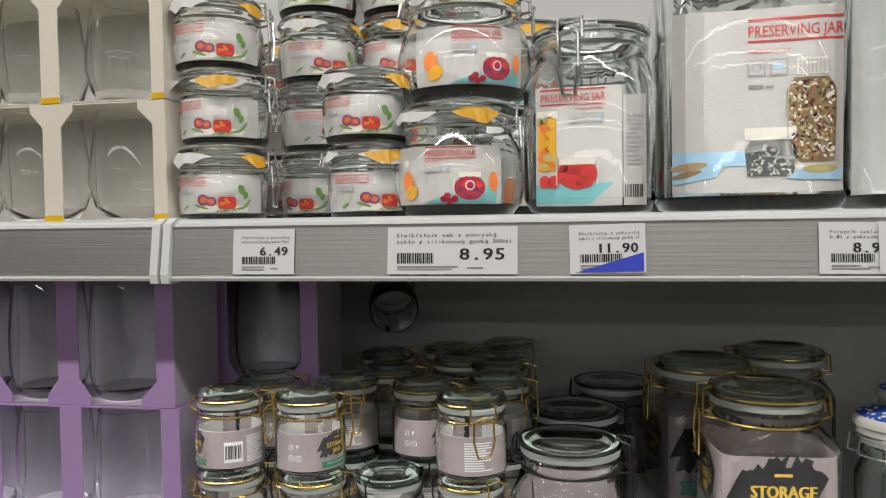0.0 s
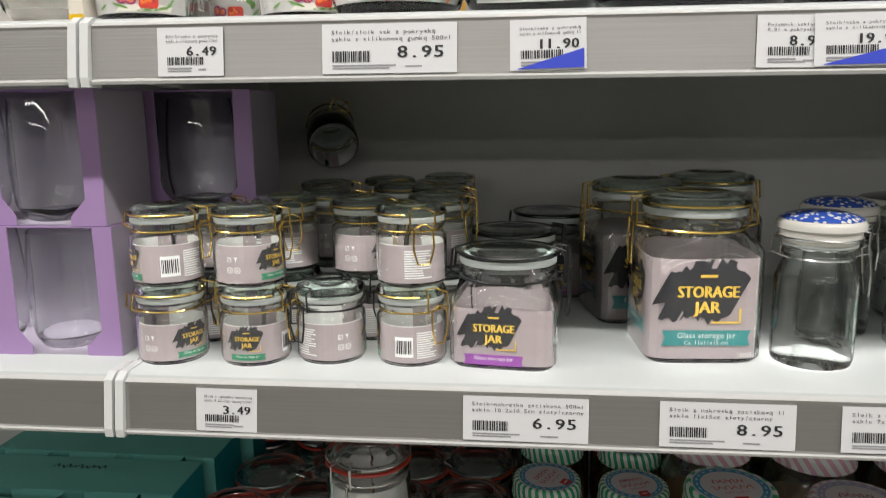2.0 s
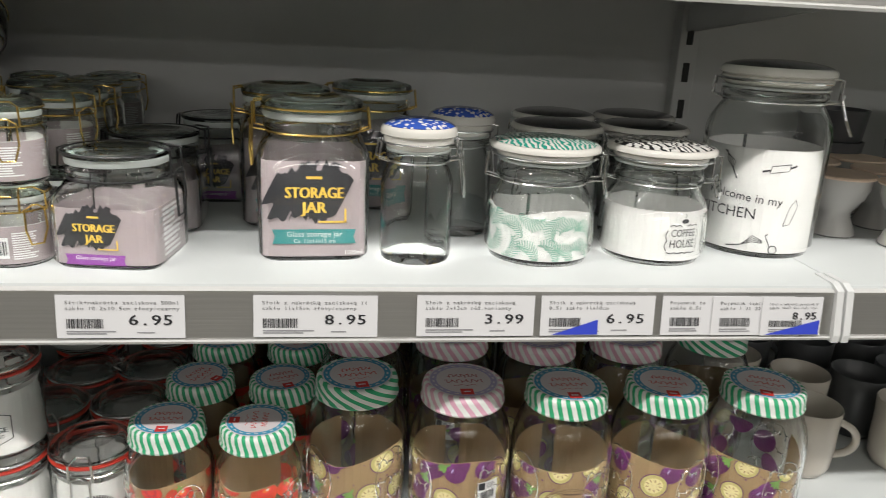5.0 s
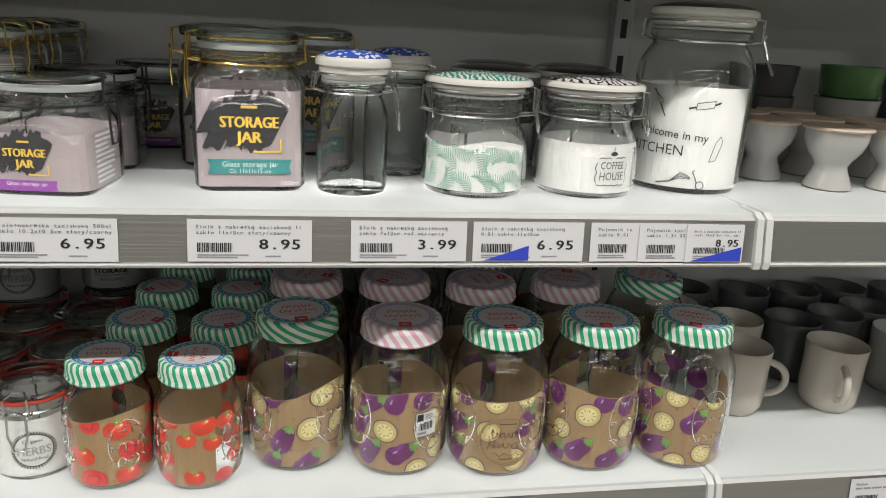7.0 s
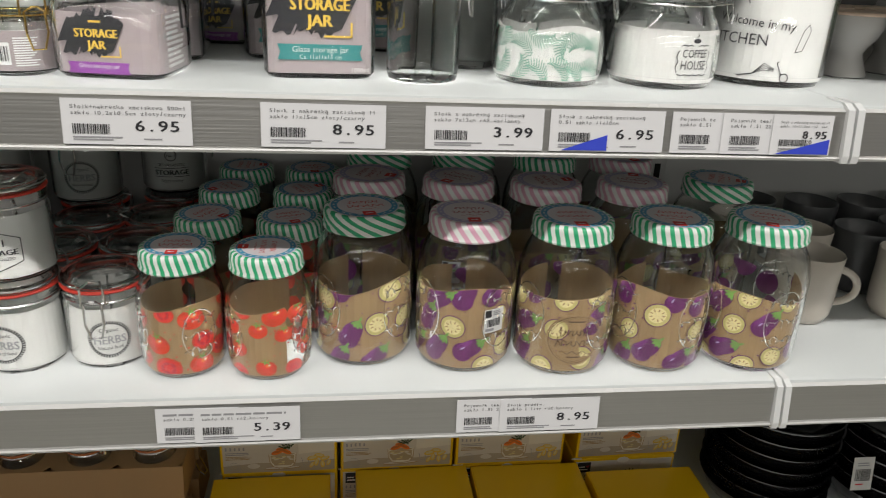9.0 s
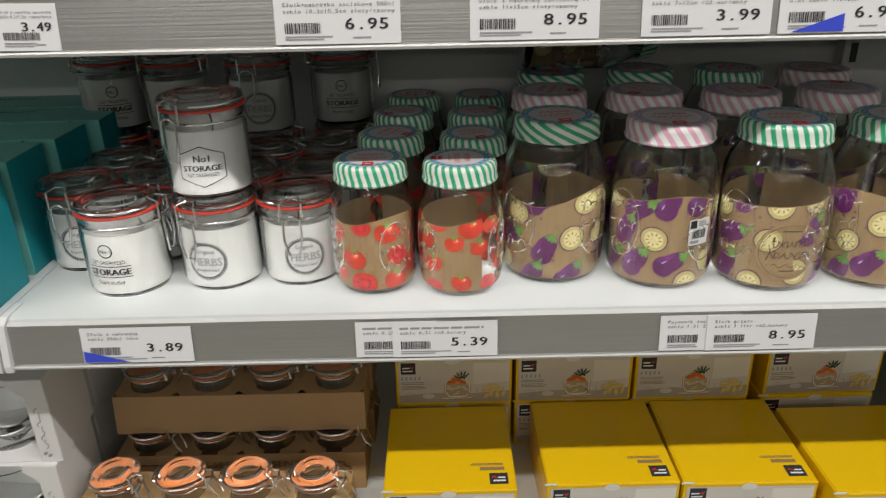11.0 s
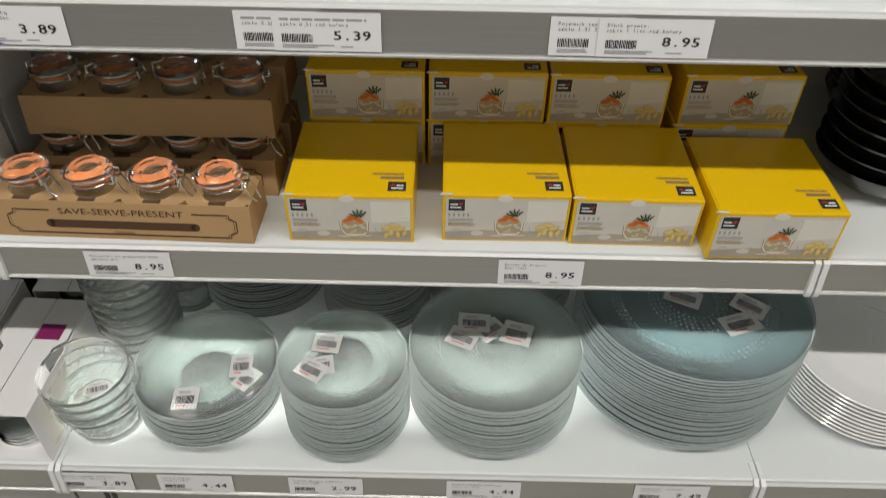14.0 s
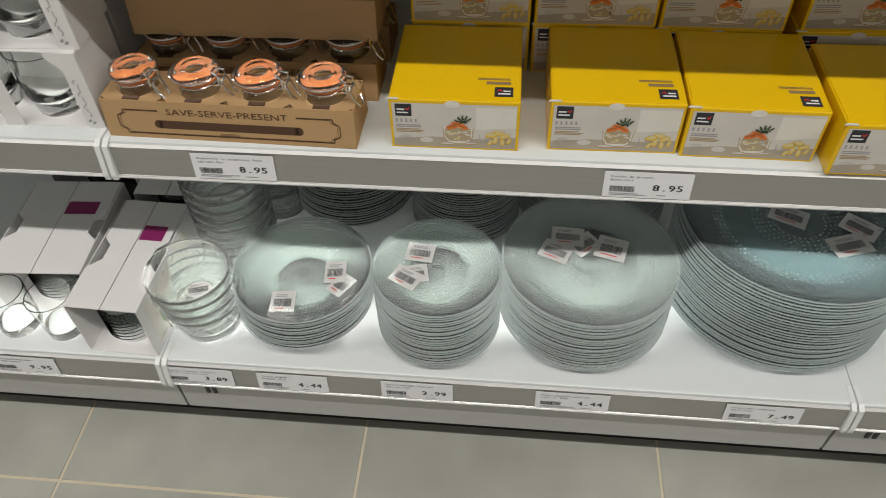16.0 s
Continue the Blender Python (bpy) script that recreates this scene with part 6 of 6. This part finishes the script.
def dessert_box():
    """Yellow carton with a beige picture front, a dark square and small print."""
    rng = random.Random(17)
    t = thing("dessert_box", "yellow carton with a dessert-glass picture on its front", "box", "yellow dessert boxes")
    w, d, h = 0.150, 0.156, 0.070
    part("carton", box(0, 0, 0, w, d, h, 0.0012), YELLOW, t)
    part("lid_flap", box(0.002, 0.0015, h - 0.0002, w - 0.002, d - 0.002, h + 0.0010, 0.0004), YELLOW, t)
    a = Art()
    a.rect(0.0035, 0.003, w - 0.0035, h - 0.0045, PHOTO, 1)
    a.poly([(0.0035, 0.003), (w - 0.0035, 0.003), (w - 0.0035, 0.020), (0.100, 0.016), (0.050, 0.018), (0.0035, 0.014)], PHOTO_TABLE, 1.3)
    a.poly([(0.100, 0.030), (w - 0.0035, 0.034), (w - 0.0035, h - 0.008), (0.100, h - 0.008)], PHOTO_PALE, 1.3)
    a.ell(w / 2 - 0.002, h - 0.0045, 0.009, 0.005, PHOTO_PALE, 2)
    a.rect(0.007, 0.047, 0.026, 0.064, INK, 2)
    a.rect(0.009, 0.0555, 0.018, 0.0575, INK_WHITE, 3)
    a.rect(0.009, 0.0510, 0.022, 0.0530, INK_WHITE, 3)
    a.line([(0.0195, 0.0585), (0.0215, 0.0555), (0.0235, 0.0590)], 0.0014, RED, 3)
    for k in range(5):
        a.rect(0.007 + 0.0056 * k, 0.0382, 0.0092 + 0.0056 * k, 0.0432, INK_GREY, 2)
    a.bars(0.007, 0.0350, 0.030, 0.005, INK_GREY, 2)
    a.bars(0.007, 0.0290, 0.040, 0.006, PHOTO_DARK, 3)
    a.ring(0.017, 0.0115, 0.0075, 0.0080, INK_GREY, 2, 20)
    a.ring(0.017, 0.0115, 0.0050, 0.0054, INK_GREY, 2, 16)
    # glass of cream with an orange garnish, dish of biscuits
    a.ell(0.079, 0.0085, 0.024, 0.0022, PHOTO_DARK, 2, 2)
    a.ell(0.079, 0.0093, 0.022, 0.0016, PHOTO, 2.2, 2)
    a.poly([(0.0615, 0.0320), (0.0625, 0.0180), (0.0670, 0.0105), (0.0750, 0.0085), (0.0840, 0.0085), (0.0920, 0.0105), (0.0965, 0.0180), (0.0975, 0.0320)], PHOTO_DARK, 2.4)
    a.poly([(0.0625, 0.0315), (0.0635, 0.0183), (0.0678, 0.0114), (0.0755, 0.0095), (0.0835, 0.0095), (0.0912, 0.0114), (0.0955, 0.0183), (0.0965, 0.0315)], PHOTO_PALE, 2.6)
    a.poly([(0.0640, 0.0290), (0.0645, 0.0200), (0.0690, 0.0130), (0.0900, 0.0130), (0.0940, 0.0200), (0.0945, 0.0290)], CREAM, 3)
    for i in range(22):
        a.ell(rng.uniform(0.066, 0.093), rng.uniform(0.0150, 0.0275), 0.0030, 0.0010, (PHOTO, SLICE_PALE, CREAM)[i % 3], 3.3 + 0.1 * (i % 3), rng.uniform(-20, 20), 8)
    a.ell(0.0795, 0.0315, 0.0180, 0.0026, PHOTO_PALE, 4)
    a.ell(0.0795, 0.0310, 0.0155, 0.0020, CREAM, 4.3)
    for u, w, m, q in ((0.0720, 0.0340, 0.0070, 18), (0.0790, 0.0375, 0.0078, -12), (0.0850, 0.0345, 0.0068, -28), (0.0765, 0.0350, 0.0050, 40)):
        a.ell(u, w, m, m * 0.48, ORANGE, 5, q, 12)
        a.ell(u - 0.001, w + 0.0008, m * 0.7, m * 0.22, RUBBER_ORANGE, 5.3, q, 10)
    for j in (-62, -35, -8, 18, 44):
        e = radians(90 - j)
        for d in (0.35, 0.7, 1.0):
            a.ell(0.086 + 0.0105 * d * math.cos(e), 0.0385 + 0.0105 * d * math.sin(e), 0.0026, 0.0010, HERB_GREEN, 6, 90 - j + (40 if d < 1 else 0), 7)
    # biscuits heaped beside it and an empty glass behind
    for u, w, m, q in ((0.118, 0.0230, 0.0075, 12), (0.127, 0.0265, 0.0070, -10), (0.134, 0.0220, 0.0066, 20), (0.123, 0.0160, 0.0060, 80), (0.131, 0.0130, 0.0058, 95), (0.139, 0.0150, 0.0052, 70), (0.117, 0.0120, 0.0050, 60)):
        a.ell(u, w, m, m * 0.52, GOLD_INK, 4, q, 10)
        a.ell(u, w + 0.0008, m * 0.72, m * 0.28, SLICE_PALE, 4.4, q, 9)
    a.line([(0.104, 0.024), (0.106, 0.012), (0.112, 0.012), (0.113, 0.022)], 0.0006, INK_GREY, 2.6)
    a.ell(0.042, 0.0130, 0.0080, 0.0040, PHOTO, 2, 0, 12)
    a.flat(t, -0.0001)
    b = Art()
    b.rect(0.120, 0.0085, 0.141, 0.0265, INK, 1)
    b.rect(0.124, 0.0125, 0.138, 0.0150, INK_WHITE, 2)
    b.rect(0.130, 0.0175, 0.138, 0.0200, INK_WHITE, 2)
    b.line([(0.123, 0.0185), (0.126, 0.0215), (0.128, 0.0180)], 0.0014, RED, 2)
    b.rect(0.110, 0.0315, 0.138, 0.0370, KRAFT_PRINT, 1)
    b.bars(0.100, 0.0430, 0.038, 0.004, KRAFT_PRINT, 2)
    b.top(t, h + 0.0012)
    part("front_tab", prism([(w / 2 - 0.009, h - 0.0002), (w / 2 + 0.006, h - 0.0002), (w / 2 + 0.004, h + 0.0014), (w / 2 - 0.007, h + 0.0014)], -0.0004, 0.0016), PHOTO_PALE, t)
    return t


rank(dessert_box(), [(0.360, 0.011, 0, 0.3), (0.544, 0.017, 0, 0.6), (0.697, 0.015, 0, -0.4), (0.857, -0.006, 0, 0.6), (0.368, 0.176, 0, 0), (0.522, 0.176, 0, 0.3), (0.677, 0.174, 0, 0), (0.846, 0.176, 0, 1),
                     (0.368, 0.172, 0.0715, 0), (0.523, 0.172, 0.0715, 0.5), (0.677, 0.173, 0.0715, -0.3), (0.848, 0.176, 0.0715, 1.5)], ZD)


# ---- bottom shelf: pressed-glass plates and bowls ----
ZE = TOPS["e"]


def plate(R, deep, foot, words, group):
    """A pressed plate: a foot ring, a dished well and a rim, its glint a whitened lip."""
    t = thing("glass_plate", words, "plate", group)
    g = [(0, 0.0016), (foot * 0.8, 0.0016), (foot * 0.9, 0.0), (foot, 0.0), (foot * 1.06, 0.0022), (R * 0.90, deep * 0.62), (R - 0.0022, deep - 0.0006), (R - 0.0005, deep - 0.0004), (R, deep + 0.0006), (R - 0.0004, deep + 0.0018), (R - 0.0022, deep + 0.0020), (R * 0.885, deep * 0.62 + 0.0034), (foot * 1.04, 0.0066), (foot * 0.97, 0.0050), (foot * 0.5, 0.0046), (foot * 0.22, 0.0046), (foot * 0.20, 0.0056), (foot * 0.17, 0.0056), (foot * 0.15, 0.0046), (0, 0.0046)]
    clear(smooth(part("plate", loft(g, 64 if R > 0.12 else 52), GLASS_PLATTER if R > 0.15 else GLASS_PLATE, t), 40))
    # added whitish lip that paints a bright line along the plate's edge
    lip = [(R - 0.0004, deep + 0.0011), (R + 0.0005, deep + 0.0012), (R + 0.0008, deep + 0.0016), (R + 0.0003, deep + 0.0021), (R - 0.0010, deep + 0.0024), (R - 0.0016, deep + 0.0021)]
    smooth(part("rim", loft(lip, 64), GLASS_GLINT, t), 50)
    beads = []
    for ring, count in ((0.22, 30), (0.26, 34), (0.30, 38), (0.34, 42), (0.38, 46), (0.64, 80), (0.68, 84), (0.72, 88)):
        for i in range(count):
            b = math.tau * (i + ring) / count
            r = R * ring
            z = (0.0062 if ring > 0.5 else 0.0047) + max(0.0, (r - foot * 1.04) / (R * 0.885 - foot * 1.04)) * (deep * 0.62 - 0.0024)
            s = R * 0.013
            beads.append(([(r * math.cos(b) - s, r * math.sin(b), z - 0.0004), (r * math.cos(b), r * math.sin(b) - s, z - 0.0004), (r * math.cos(b) + s, r * math.sin(b), z - 0.0004), (r * math.cos(b), r * math.sin(b) + s, z - 0.0004), (r * math.cos(b), r * math.sin(b), z + 0.0011)], [(0, 1, 4), (1, 2, 4), (2, 3, 4), (3, 0, 4)]))
    return t, beads


def relief(t, beads):
    # whitened beads stand in for the sparkle on the top plate
    ob = clear(part("relief", merge(*beads), GLASS_GLINT, t))
    ob["kind"] = "stuff"
    return ob


def pile(spec, x, y, count, step, lean=0.0, seed=1):
    R, deep, foot, words, group = spec
    rng = random.Random(seed)
    first, beads = plate(R, deep, foot, words, group)
    y += 0.014
    first.matrix_basis = pose(x, y, ZE)
    last = first
    for i in range(1, count):
        last = copy_thing(first, pose(x + rng.uniform(-0.001, 0.001) + lean * i, y + rng.uniform(-0.001, 0.001), ZE + step * i, 0, 0, rng.uniform(0, 360)))
    relief(last, beads)
    return ZE + step * (count - 1)


def sticker(x, y, z, w, h, turn, round_one=False, tip=0.0):
    """A white paper sticker with a bar code and a few bars of small print."""
    t = thing("sticker", "white paper bar-code sticker on glassware", "sticker", "stickers")
    if round_one:
        part("paper", moved(loft([(0, 0), (1, 0), (1, 0.0003), (0, 0.0003)], 20), Matrix.Diagonal((w / 2, h / 2, 1, 1))), PAPER, t)
    else:
        part("paper", box(-w / 2, -h / 2, 0, w / 2, h / 2, 0.0003), PAPER, t)
    a = Art()
    rng = random.Random(int(x * 977) + 3)
    a.barcode(-w * 0.36, -h * 0.22, w * 0.72, h * 0.36, rng, 1)
    a.bars(-w * 0.3, h * 0.34, w * 0.6, h * 0.14, INK_GREY, 2, rng, 1)
    a.bars(-w * 0.3, -h * 0.30, w * 0.55, h * 0.08, RED if not round_one else INK_GREY, 1, rng, 1)
    a.top(t, 0.0003)
    t.matrix_basis = pose(x, y, z, tip, 0, turn)
    return t


P18 = (0.0910, 0.0140, 0.055, "small pressed clear glass plate in a tall stack", "small glass plates")
P20 = (0.1035, 0.027, 0.052, "deep pressed clear glass plate in a low stack", "deep glass plates")
P25 = (0.126, 0.015, 0.078, "large pressed clear glass plate in a tall stack", "large glass plates")
P32 = (0.166, 0.020, 0.105, "very large pressed clear glass platter in a tall stack", "glass platters")
z18 = pile(P18, 0.408, -0.008, 23, 0.0054, 0, 1)
z20 = pile(P20, 0.200, 0.011, 12, 0.0058, 0.0004, 2)
z25 = pile(P25, 0.624, 0.036, 20, 0.0056, 0, 3)
z32 = pile(P32, 0.914, 0.094, 28, 0.0056, 0, 4)
pile(P20, 0.235, 0.262, 24, 0.0056, 0, 5)
pile(P18, 0.432, 0.232, 26, 0.0052, 0, 6)
pile(P25, 0.645, 0.276, 20, 0.0056, 0, 7)
for sx, sy, sz, w, h, turn in ((0.381, 0.036, z18, 0.040, 0.034, -6), (0.366, -0.012, z18, 0.042, 0.032, -28), (0.376, -0.004, z18 - 0.001, 0.040, 0.032, 12),
                               (0.184, -0.028, z20 + 0.003, 0.036, 0.040, 6), (0.250, 0.034, z20 + 0.003, 0.032, 0.042, 6), (0.264, 0.010, z20 + 0.002, 0.030, 0.040, -34),
                               (0.594, 0.094, z25, 0.048, 0.036, -4), (0.657, 0.074, z25, 0.044, 0.044, -16), (0.576, 0.064, z25 - 0.001, 0.044, 0.036, -24), (0.618, 0.082, z25 - 0.002, 0.044, 0.034, 40),
                               (0.902, 0.114, z32, 0.052, 0.036, -26), (0.972, 0.062, z32, 0.056, 0.036, 18), (0.996, 0.098, z32 - 0.001, 0.050, 0.036, -38),
                               (0.225, 0.235, ZE + 0.134, 0.044, 0.034, 12), (0.460, 0.215, ZE + 0.135, 0.044, 0.034, -6), (0.425, 0.205, ZE + 0.135, 0.044, 0.034, 30)):
    sticker(sx, sy, sz + 0.0068, w, h, turn)


def glass_bowl():
    t = thing("glass_bowl", "pressed clear glass bowl in a nested stack", "bowl", "glass bowls")
    g = [(0, 0.002), (0.032, 0.002), (0.036, 0.0), (0.044, 0.001), (0.049, 0.009), (0.0545, 0.035), (0.0598, 0.062), (0.0618, 0.070), (0.0612, 0.0720), (0.0588, 0.070), (0.0570, 0.062), (0.0515, 0.035), (0.046, 0.012), (0.039, 0.006), (0, 0.006)]
    clear(smooth(part("bowl", loft(g, 44), GLASS_BOWL, t), 45))
    vines = []
    for k in range(9):
        b0 = math.tau * k / 9
        pts = [((0.0592 + 0.0010 * (j / 9)) * math.cos(b0 + j * 0.07), (0.0592 + 0.0010 * (j / 9)) * math.sin(b0 + j * 0.07), 0.048 + 0.008 * math.sin(j * 0.9 + k)) for j in range(10)]
        vines.append(tube(pts, 0.0009, False, 4))
    clear(part("relief", merge(*vines), GLASS_BOWL, t))["kind"] = "stuff"
    return t


rank(glass_bowl(), [(0.058 - 0.004 * i, -0.016 + 0.001 * i, 0.0155 * i, 40 * i) for i in range(4)] + [(0.075, 0.118, 0.0185 * i, 25 * i) for i in range(8)] + [(0.105, 0.250, 0.0185 * i, 25 * i) for i in range(7)], ZE)
sticker(0.042, 0.002, ZE + 0.0155 * 3 + 0.0066, 0.040, 0.030, 18, True)
sticker(0.082, 0.125, ZE + 0.0185 * 7 + 0.0065, 0.034, 0.026, 10, True)


def white_carton(w, d, h, words, seal=True):
    """White shop carton with a split top, cut-away corners and an open end that shows the stacked glasses."""
    t = thing("glassware_carton", words, "carton", "white cartons")
    th = 0.0014
    nib = 0.018
    leaf = [(0, 0), (w / 2 - 0.0008, 0), (w / 2 - 0.0008, d), (0.004, d), (0.004, d * 0.62), (nib, d * 0.55), (nib, d * 0.42), (0, d * 0.34)]
    for s in (0, 1):
        pts = [((w - x) if s else x, y) for x, y in leaf]
        n = len(pts)
        v = [(x, y, h - th) for x, y in pts] + [(x, y, h) for x, y in pts]
        part("top_flap", (v, [tuple(range(n)), tuple(range(2 * n - 1, n - 1, -1))] + [(i, n + i, n + (i + 1) % n, (i + 1) % n) for i in range(n)]), WHITE_CARTON, t)
        x = w - th if s else 0
        part("side_panel", box(x, 0.0, 0, x + th, d, h - th - 0.0002), WHITE_CARTON, t)
    part("floor_panel", box(th, 0.0, 0, w - th, d, th), WHITE_CARTON, t)
    part("back_panel", box(th, d - th, th, w - th, d, h - th - 0.0002), WHITE_CARTON, t)
    part("print_panel", box(w + 0.0002, d * 0.08, 0.012, w + 0.0006, d * 0.8, h - 0.012), PHOTO_PALE, t)
    part("print_panel", box(w + 0.0007, d * 0.2, 0.03, w + 0.0010, d * 0.26, h - 0.05), LEAF, t)
    if seal:
        part("seal", box(w * 0.52, d * 0.62, h + 0.0002, w * 0.86, d * 0.76, h + 0.0005), PLUM, t)
    for i in range(9):
        clear(smooth(part("glass", moved(loft([(0, 0.001), (0.030, 0), (0.034, 0.002), (0.040, 0.016), (0.041, 0.017), (0.039, 0.0165), (0.032, 0.004), (0, 0.003)], 28), Matrix.Translation((w / 2, 0.052, th + 0.0075 * i))), GLASS, t), 50))
    return t


put(white_carton(0.108, 0.215, 0.108, "white carton with a plum seal and stacked glasses inside"), -0.112, -0.084, ZE, -2)
put(white_carton(0.150, 0.200, 0.092, "white carton with cut-away corners beside stacked glasses"), -0.275, -0.020, ZE, 3)
put(white_carton(0.150, 0.150, 0.098, "white carton with a plum seal against the back"), -0.270, 0.200, ZE, 0)
put(white_carton(0.108, 0.200, 0.104, "white carton with a plum seal against the back"), -0.100, 0.150, ZE, 1)
for i, x in enumerate((-0.165, -0.240, -0.315)):
    g = tumbler([(0, 0.002), (0.024, 0), (0.029, 0.003), (0.030, 0.020), (0.034, 0.080)], "clear glass tumbler standing by a white carton")
    put(g, x, -0.045, ZE)


# ---- the bay beside: egg cups, mugs, dishes ----
def egg_cup():
    t = thing("egg_cup", "glossy grey ceramic egg cup with a wooden lid", "egg cup", "egg cups")
    g = [(0, 0.003), (0.024, 0.0), (0.027, 0.002), (0.026, 0.006), (0.020, 0.020), (0.018, 0.027), (0.021, 0.033), (0.030, 0.045), (0.0345, 0.058), (0.0350, 0.069), (0.0335, 0.069), (0.030, 0.055), (0.018, 0.040), (0, 0.036)]
    smooth(part("cup", loft(g, 36), CERAMIC_GREY, t), 50)
    # plastic film over the cup, drawn as a solid disc
    smooth(part("lid", loft([(0, 0.0692), (0.038, 0.0692), (0.039, 0.071), (0.038, 0.0728), (0, 0.0728)], 32), PLASTIC_FILM, t, "thin wooden lid"), 40)
    return t


rank(egg_cup(), [(1.108, 0.182, 0, 0), (1.163, 0.128, 0, 0), (1.245, 0.125, 0, 0), (1.19, 0.215, 0, 0), (1.275, 0.21, 0, 0), (1.33, 0.13, 0, 0), (1.125, 0.275, 0, 0), (1.21, 0.30, 0, 0), (1.36, 0.22, 0, 0)], ZB)


def stack_cup(glaze, words):
    t = thing("ramekin", words, "bowl", "stacked ramekins")
    g = [(0, 0.002), (0.036, 0), (0.039, 0.003), (0.043, 0.040), (0.0435, 0.044), (0.041, 0.044), (0.037, 0.006), (0, 0.005)]
    smooth(part("bowl", loft(g, 32), glaze, t), 50)
    return t


rank(stack_cup(CERAMIC_GREEN, "green glazed ramekin on top of a stack"), [(1.325, 0.330, 0.0905, 0), (1.435, 0.335, 0.129, 0)], ZB)
rank(stack_cup(CERAMIC_GREY, "grey glazed ramekin in a stack"), [(1.325, 0.330, 0.0455, 0), (1.435, 0.335, 0.0, 0), (1.325, 0.330, 0.0, 0), (1.21, 0.36, 0.0, 0)], ZB)
rank(stack_cup(CERAMIC_DARK, "charcoal glazed ramekin in a stack"), [(1.435, 0.335, 0.043, 0), (1.435, 0.335, 0.086, 0), (1.21, 0.36, 0.043, 0), (1.21, 0.36, 0.086, 0), (1.09, 0.365, 0.0, 0), (1.09, 0.365, 0.043, 0)], ZB)


def mug(glaze, words):
    t = thing("mug", words, "mug", "mugs")
    g = [(0, 0.003), (0.024, 0), (0.030, 0.002), (0.0355, 0.012), (0.0372, 0.032), (0.0372, 0.066), (0.0385, 0.088), (0.0378, 0.0895), (0.0362, 0.088), (0.0345, 0.034), (0.031, 0.010), (0, 0.007)]
    smooth(part("body", loft(g, 36), glaze, t), 50)
    h = [(0.0355 + 0.025 * math.sin(math.pi * i / 12), 0, 0.070 - 0.046 * i / 12 + 0.004 * math.sin(math.pi * i / 6)) for i in range(13)]
    smooth(part("handle", tube(h, 0.0048, False, 8), glaze, t), 60)
    return t


rank(mug(CERAMIC_BEIGE, "beige glazed mug with a round handle"), [(1.108, 0.150, 0, -20), (1.245, 0.148, 0, 250), (1.150, 0.238, 0, 140), (1.085, 0.300, 0, 80)], ZC)
rank(mug(CERAMIC_GREY, "mid-grey glazed mug on the shelf"), [(1.352, 0.105, 0, 30), (1.375, 0.185, 0, -30), (1.44, 0.12, 0, 60)], ZC)
rank(mug(CERAMIC_DARK, "charcoal glazed mug in the shade"), [(1.238, 0.234, 0, 110), (1.318, 0.250, 0, 20), (1.232, 0.350, 0, 60), (1.320, 0.350, 0, 100), (1.390, 0.275, 0, 10), (1.410, 0.360, 0, 70), (1.140, 0.365, 0, 0), (1.48, 0.26, 0, 0), (1.50, 0.35, 0, 0), (1.48, 0.17, 0, 90)], ZC)


def black_dish():
    t = thing("black_bowl", "glossy black bowl in a stack", "bowl", "black bowls")
    g = [(0, 0.003), (0.045, 0), (0.050, 0.002), (0.075, 0.020), (0.086, 0.042), (0.087, 0.044), (0.0845, 0.044), (0.073, 0.024), (0.048, 0.007), (0, 0.006)]
    smooth(part("bowl", loft(g, 44), BLACK_GLAZE, t), 50)
    return t


rank(black_dish(), [(1.128, 0.165, 0.021 * i, 0) for i in range(7)] + [(1.315, 0.150, 0.021 * i, 0) for i in range(6)] + [(1.20, 0.325, 0.021 * i, 0) for i in range(6)] + [(1.46, 0.26, 0.021 * i, 0) for i in range(5)], ZD)
s = sticker(1.215, 0.085, ZD + 0.100, 0.030, 0.048, 0, False, 80)


def china_plate():
    t = thing("china_plate", "plain white china plate in a stack", "plate", "white plates")
    g = [(0, 0.002), (0.070, 0.002), (0.074, 0.0), (0.080, 0.0), (0.092, 0.006), (0.128, 0.016), (0.130, 0.018), (0.128, 0.0195), (0.090, 0.0095), (0.072, 0.006), (0, 0.006)]
    smooth(part("plate", loft(g, 60), WHITE_CHINA, t), 45)
    return t


rank(china_plate(), [(1.205, 0.085, 0.0078 * i, 0) for i in range(10)], ZE)
sticker(1.265, 0.060, ZE + 0.0078 * 9 + 0.0070, 0.034, 0.036, -10)
rank(china_plate(), [(1.30, 0.28, 0.0078 * i, 0) for i in range(9)], ZE)

# ---- floor tiles ----
slab = None
for i in range(-9, 11):
    for j in range(0, 13):
        x, y = 0.282 + 0.491 * i, -0.196 - 0.491 * j + 0.0
        if slab is None:
            slab = part("tile", box(0.0025, 0.0025, -0.012, 0.4885, 0.4885, 0.0, 0.0008), TILE, floor)
            slab.location = (x, y, 0)
        else:
            t = slab.copy()
            scene.collection.objects.link(t)
            # laid in four turns, so that the mottling does not repeat
            k = (i * 7 + j * 5 + i * j) % 4
            t.location = (x + 0.491 * (k in (1, 2)), y + 0.491 * (k in (2, 3)), 0)
            t.rotation_euler = (0, 0, k * math.pi / 2)
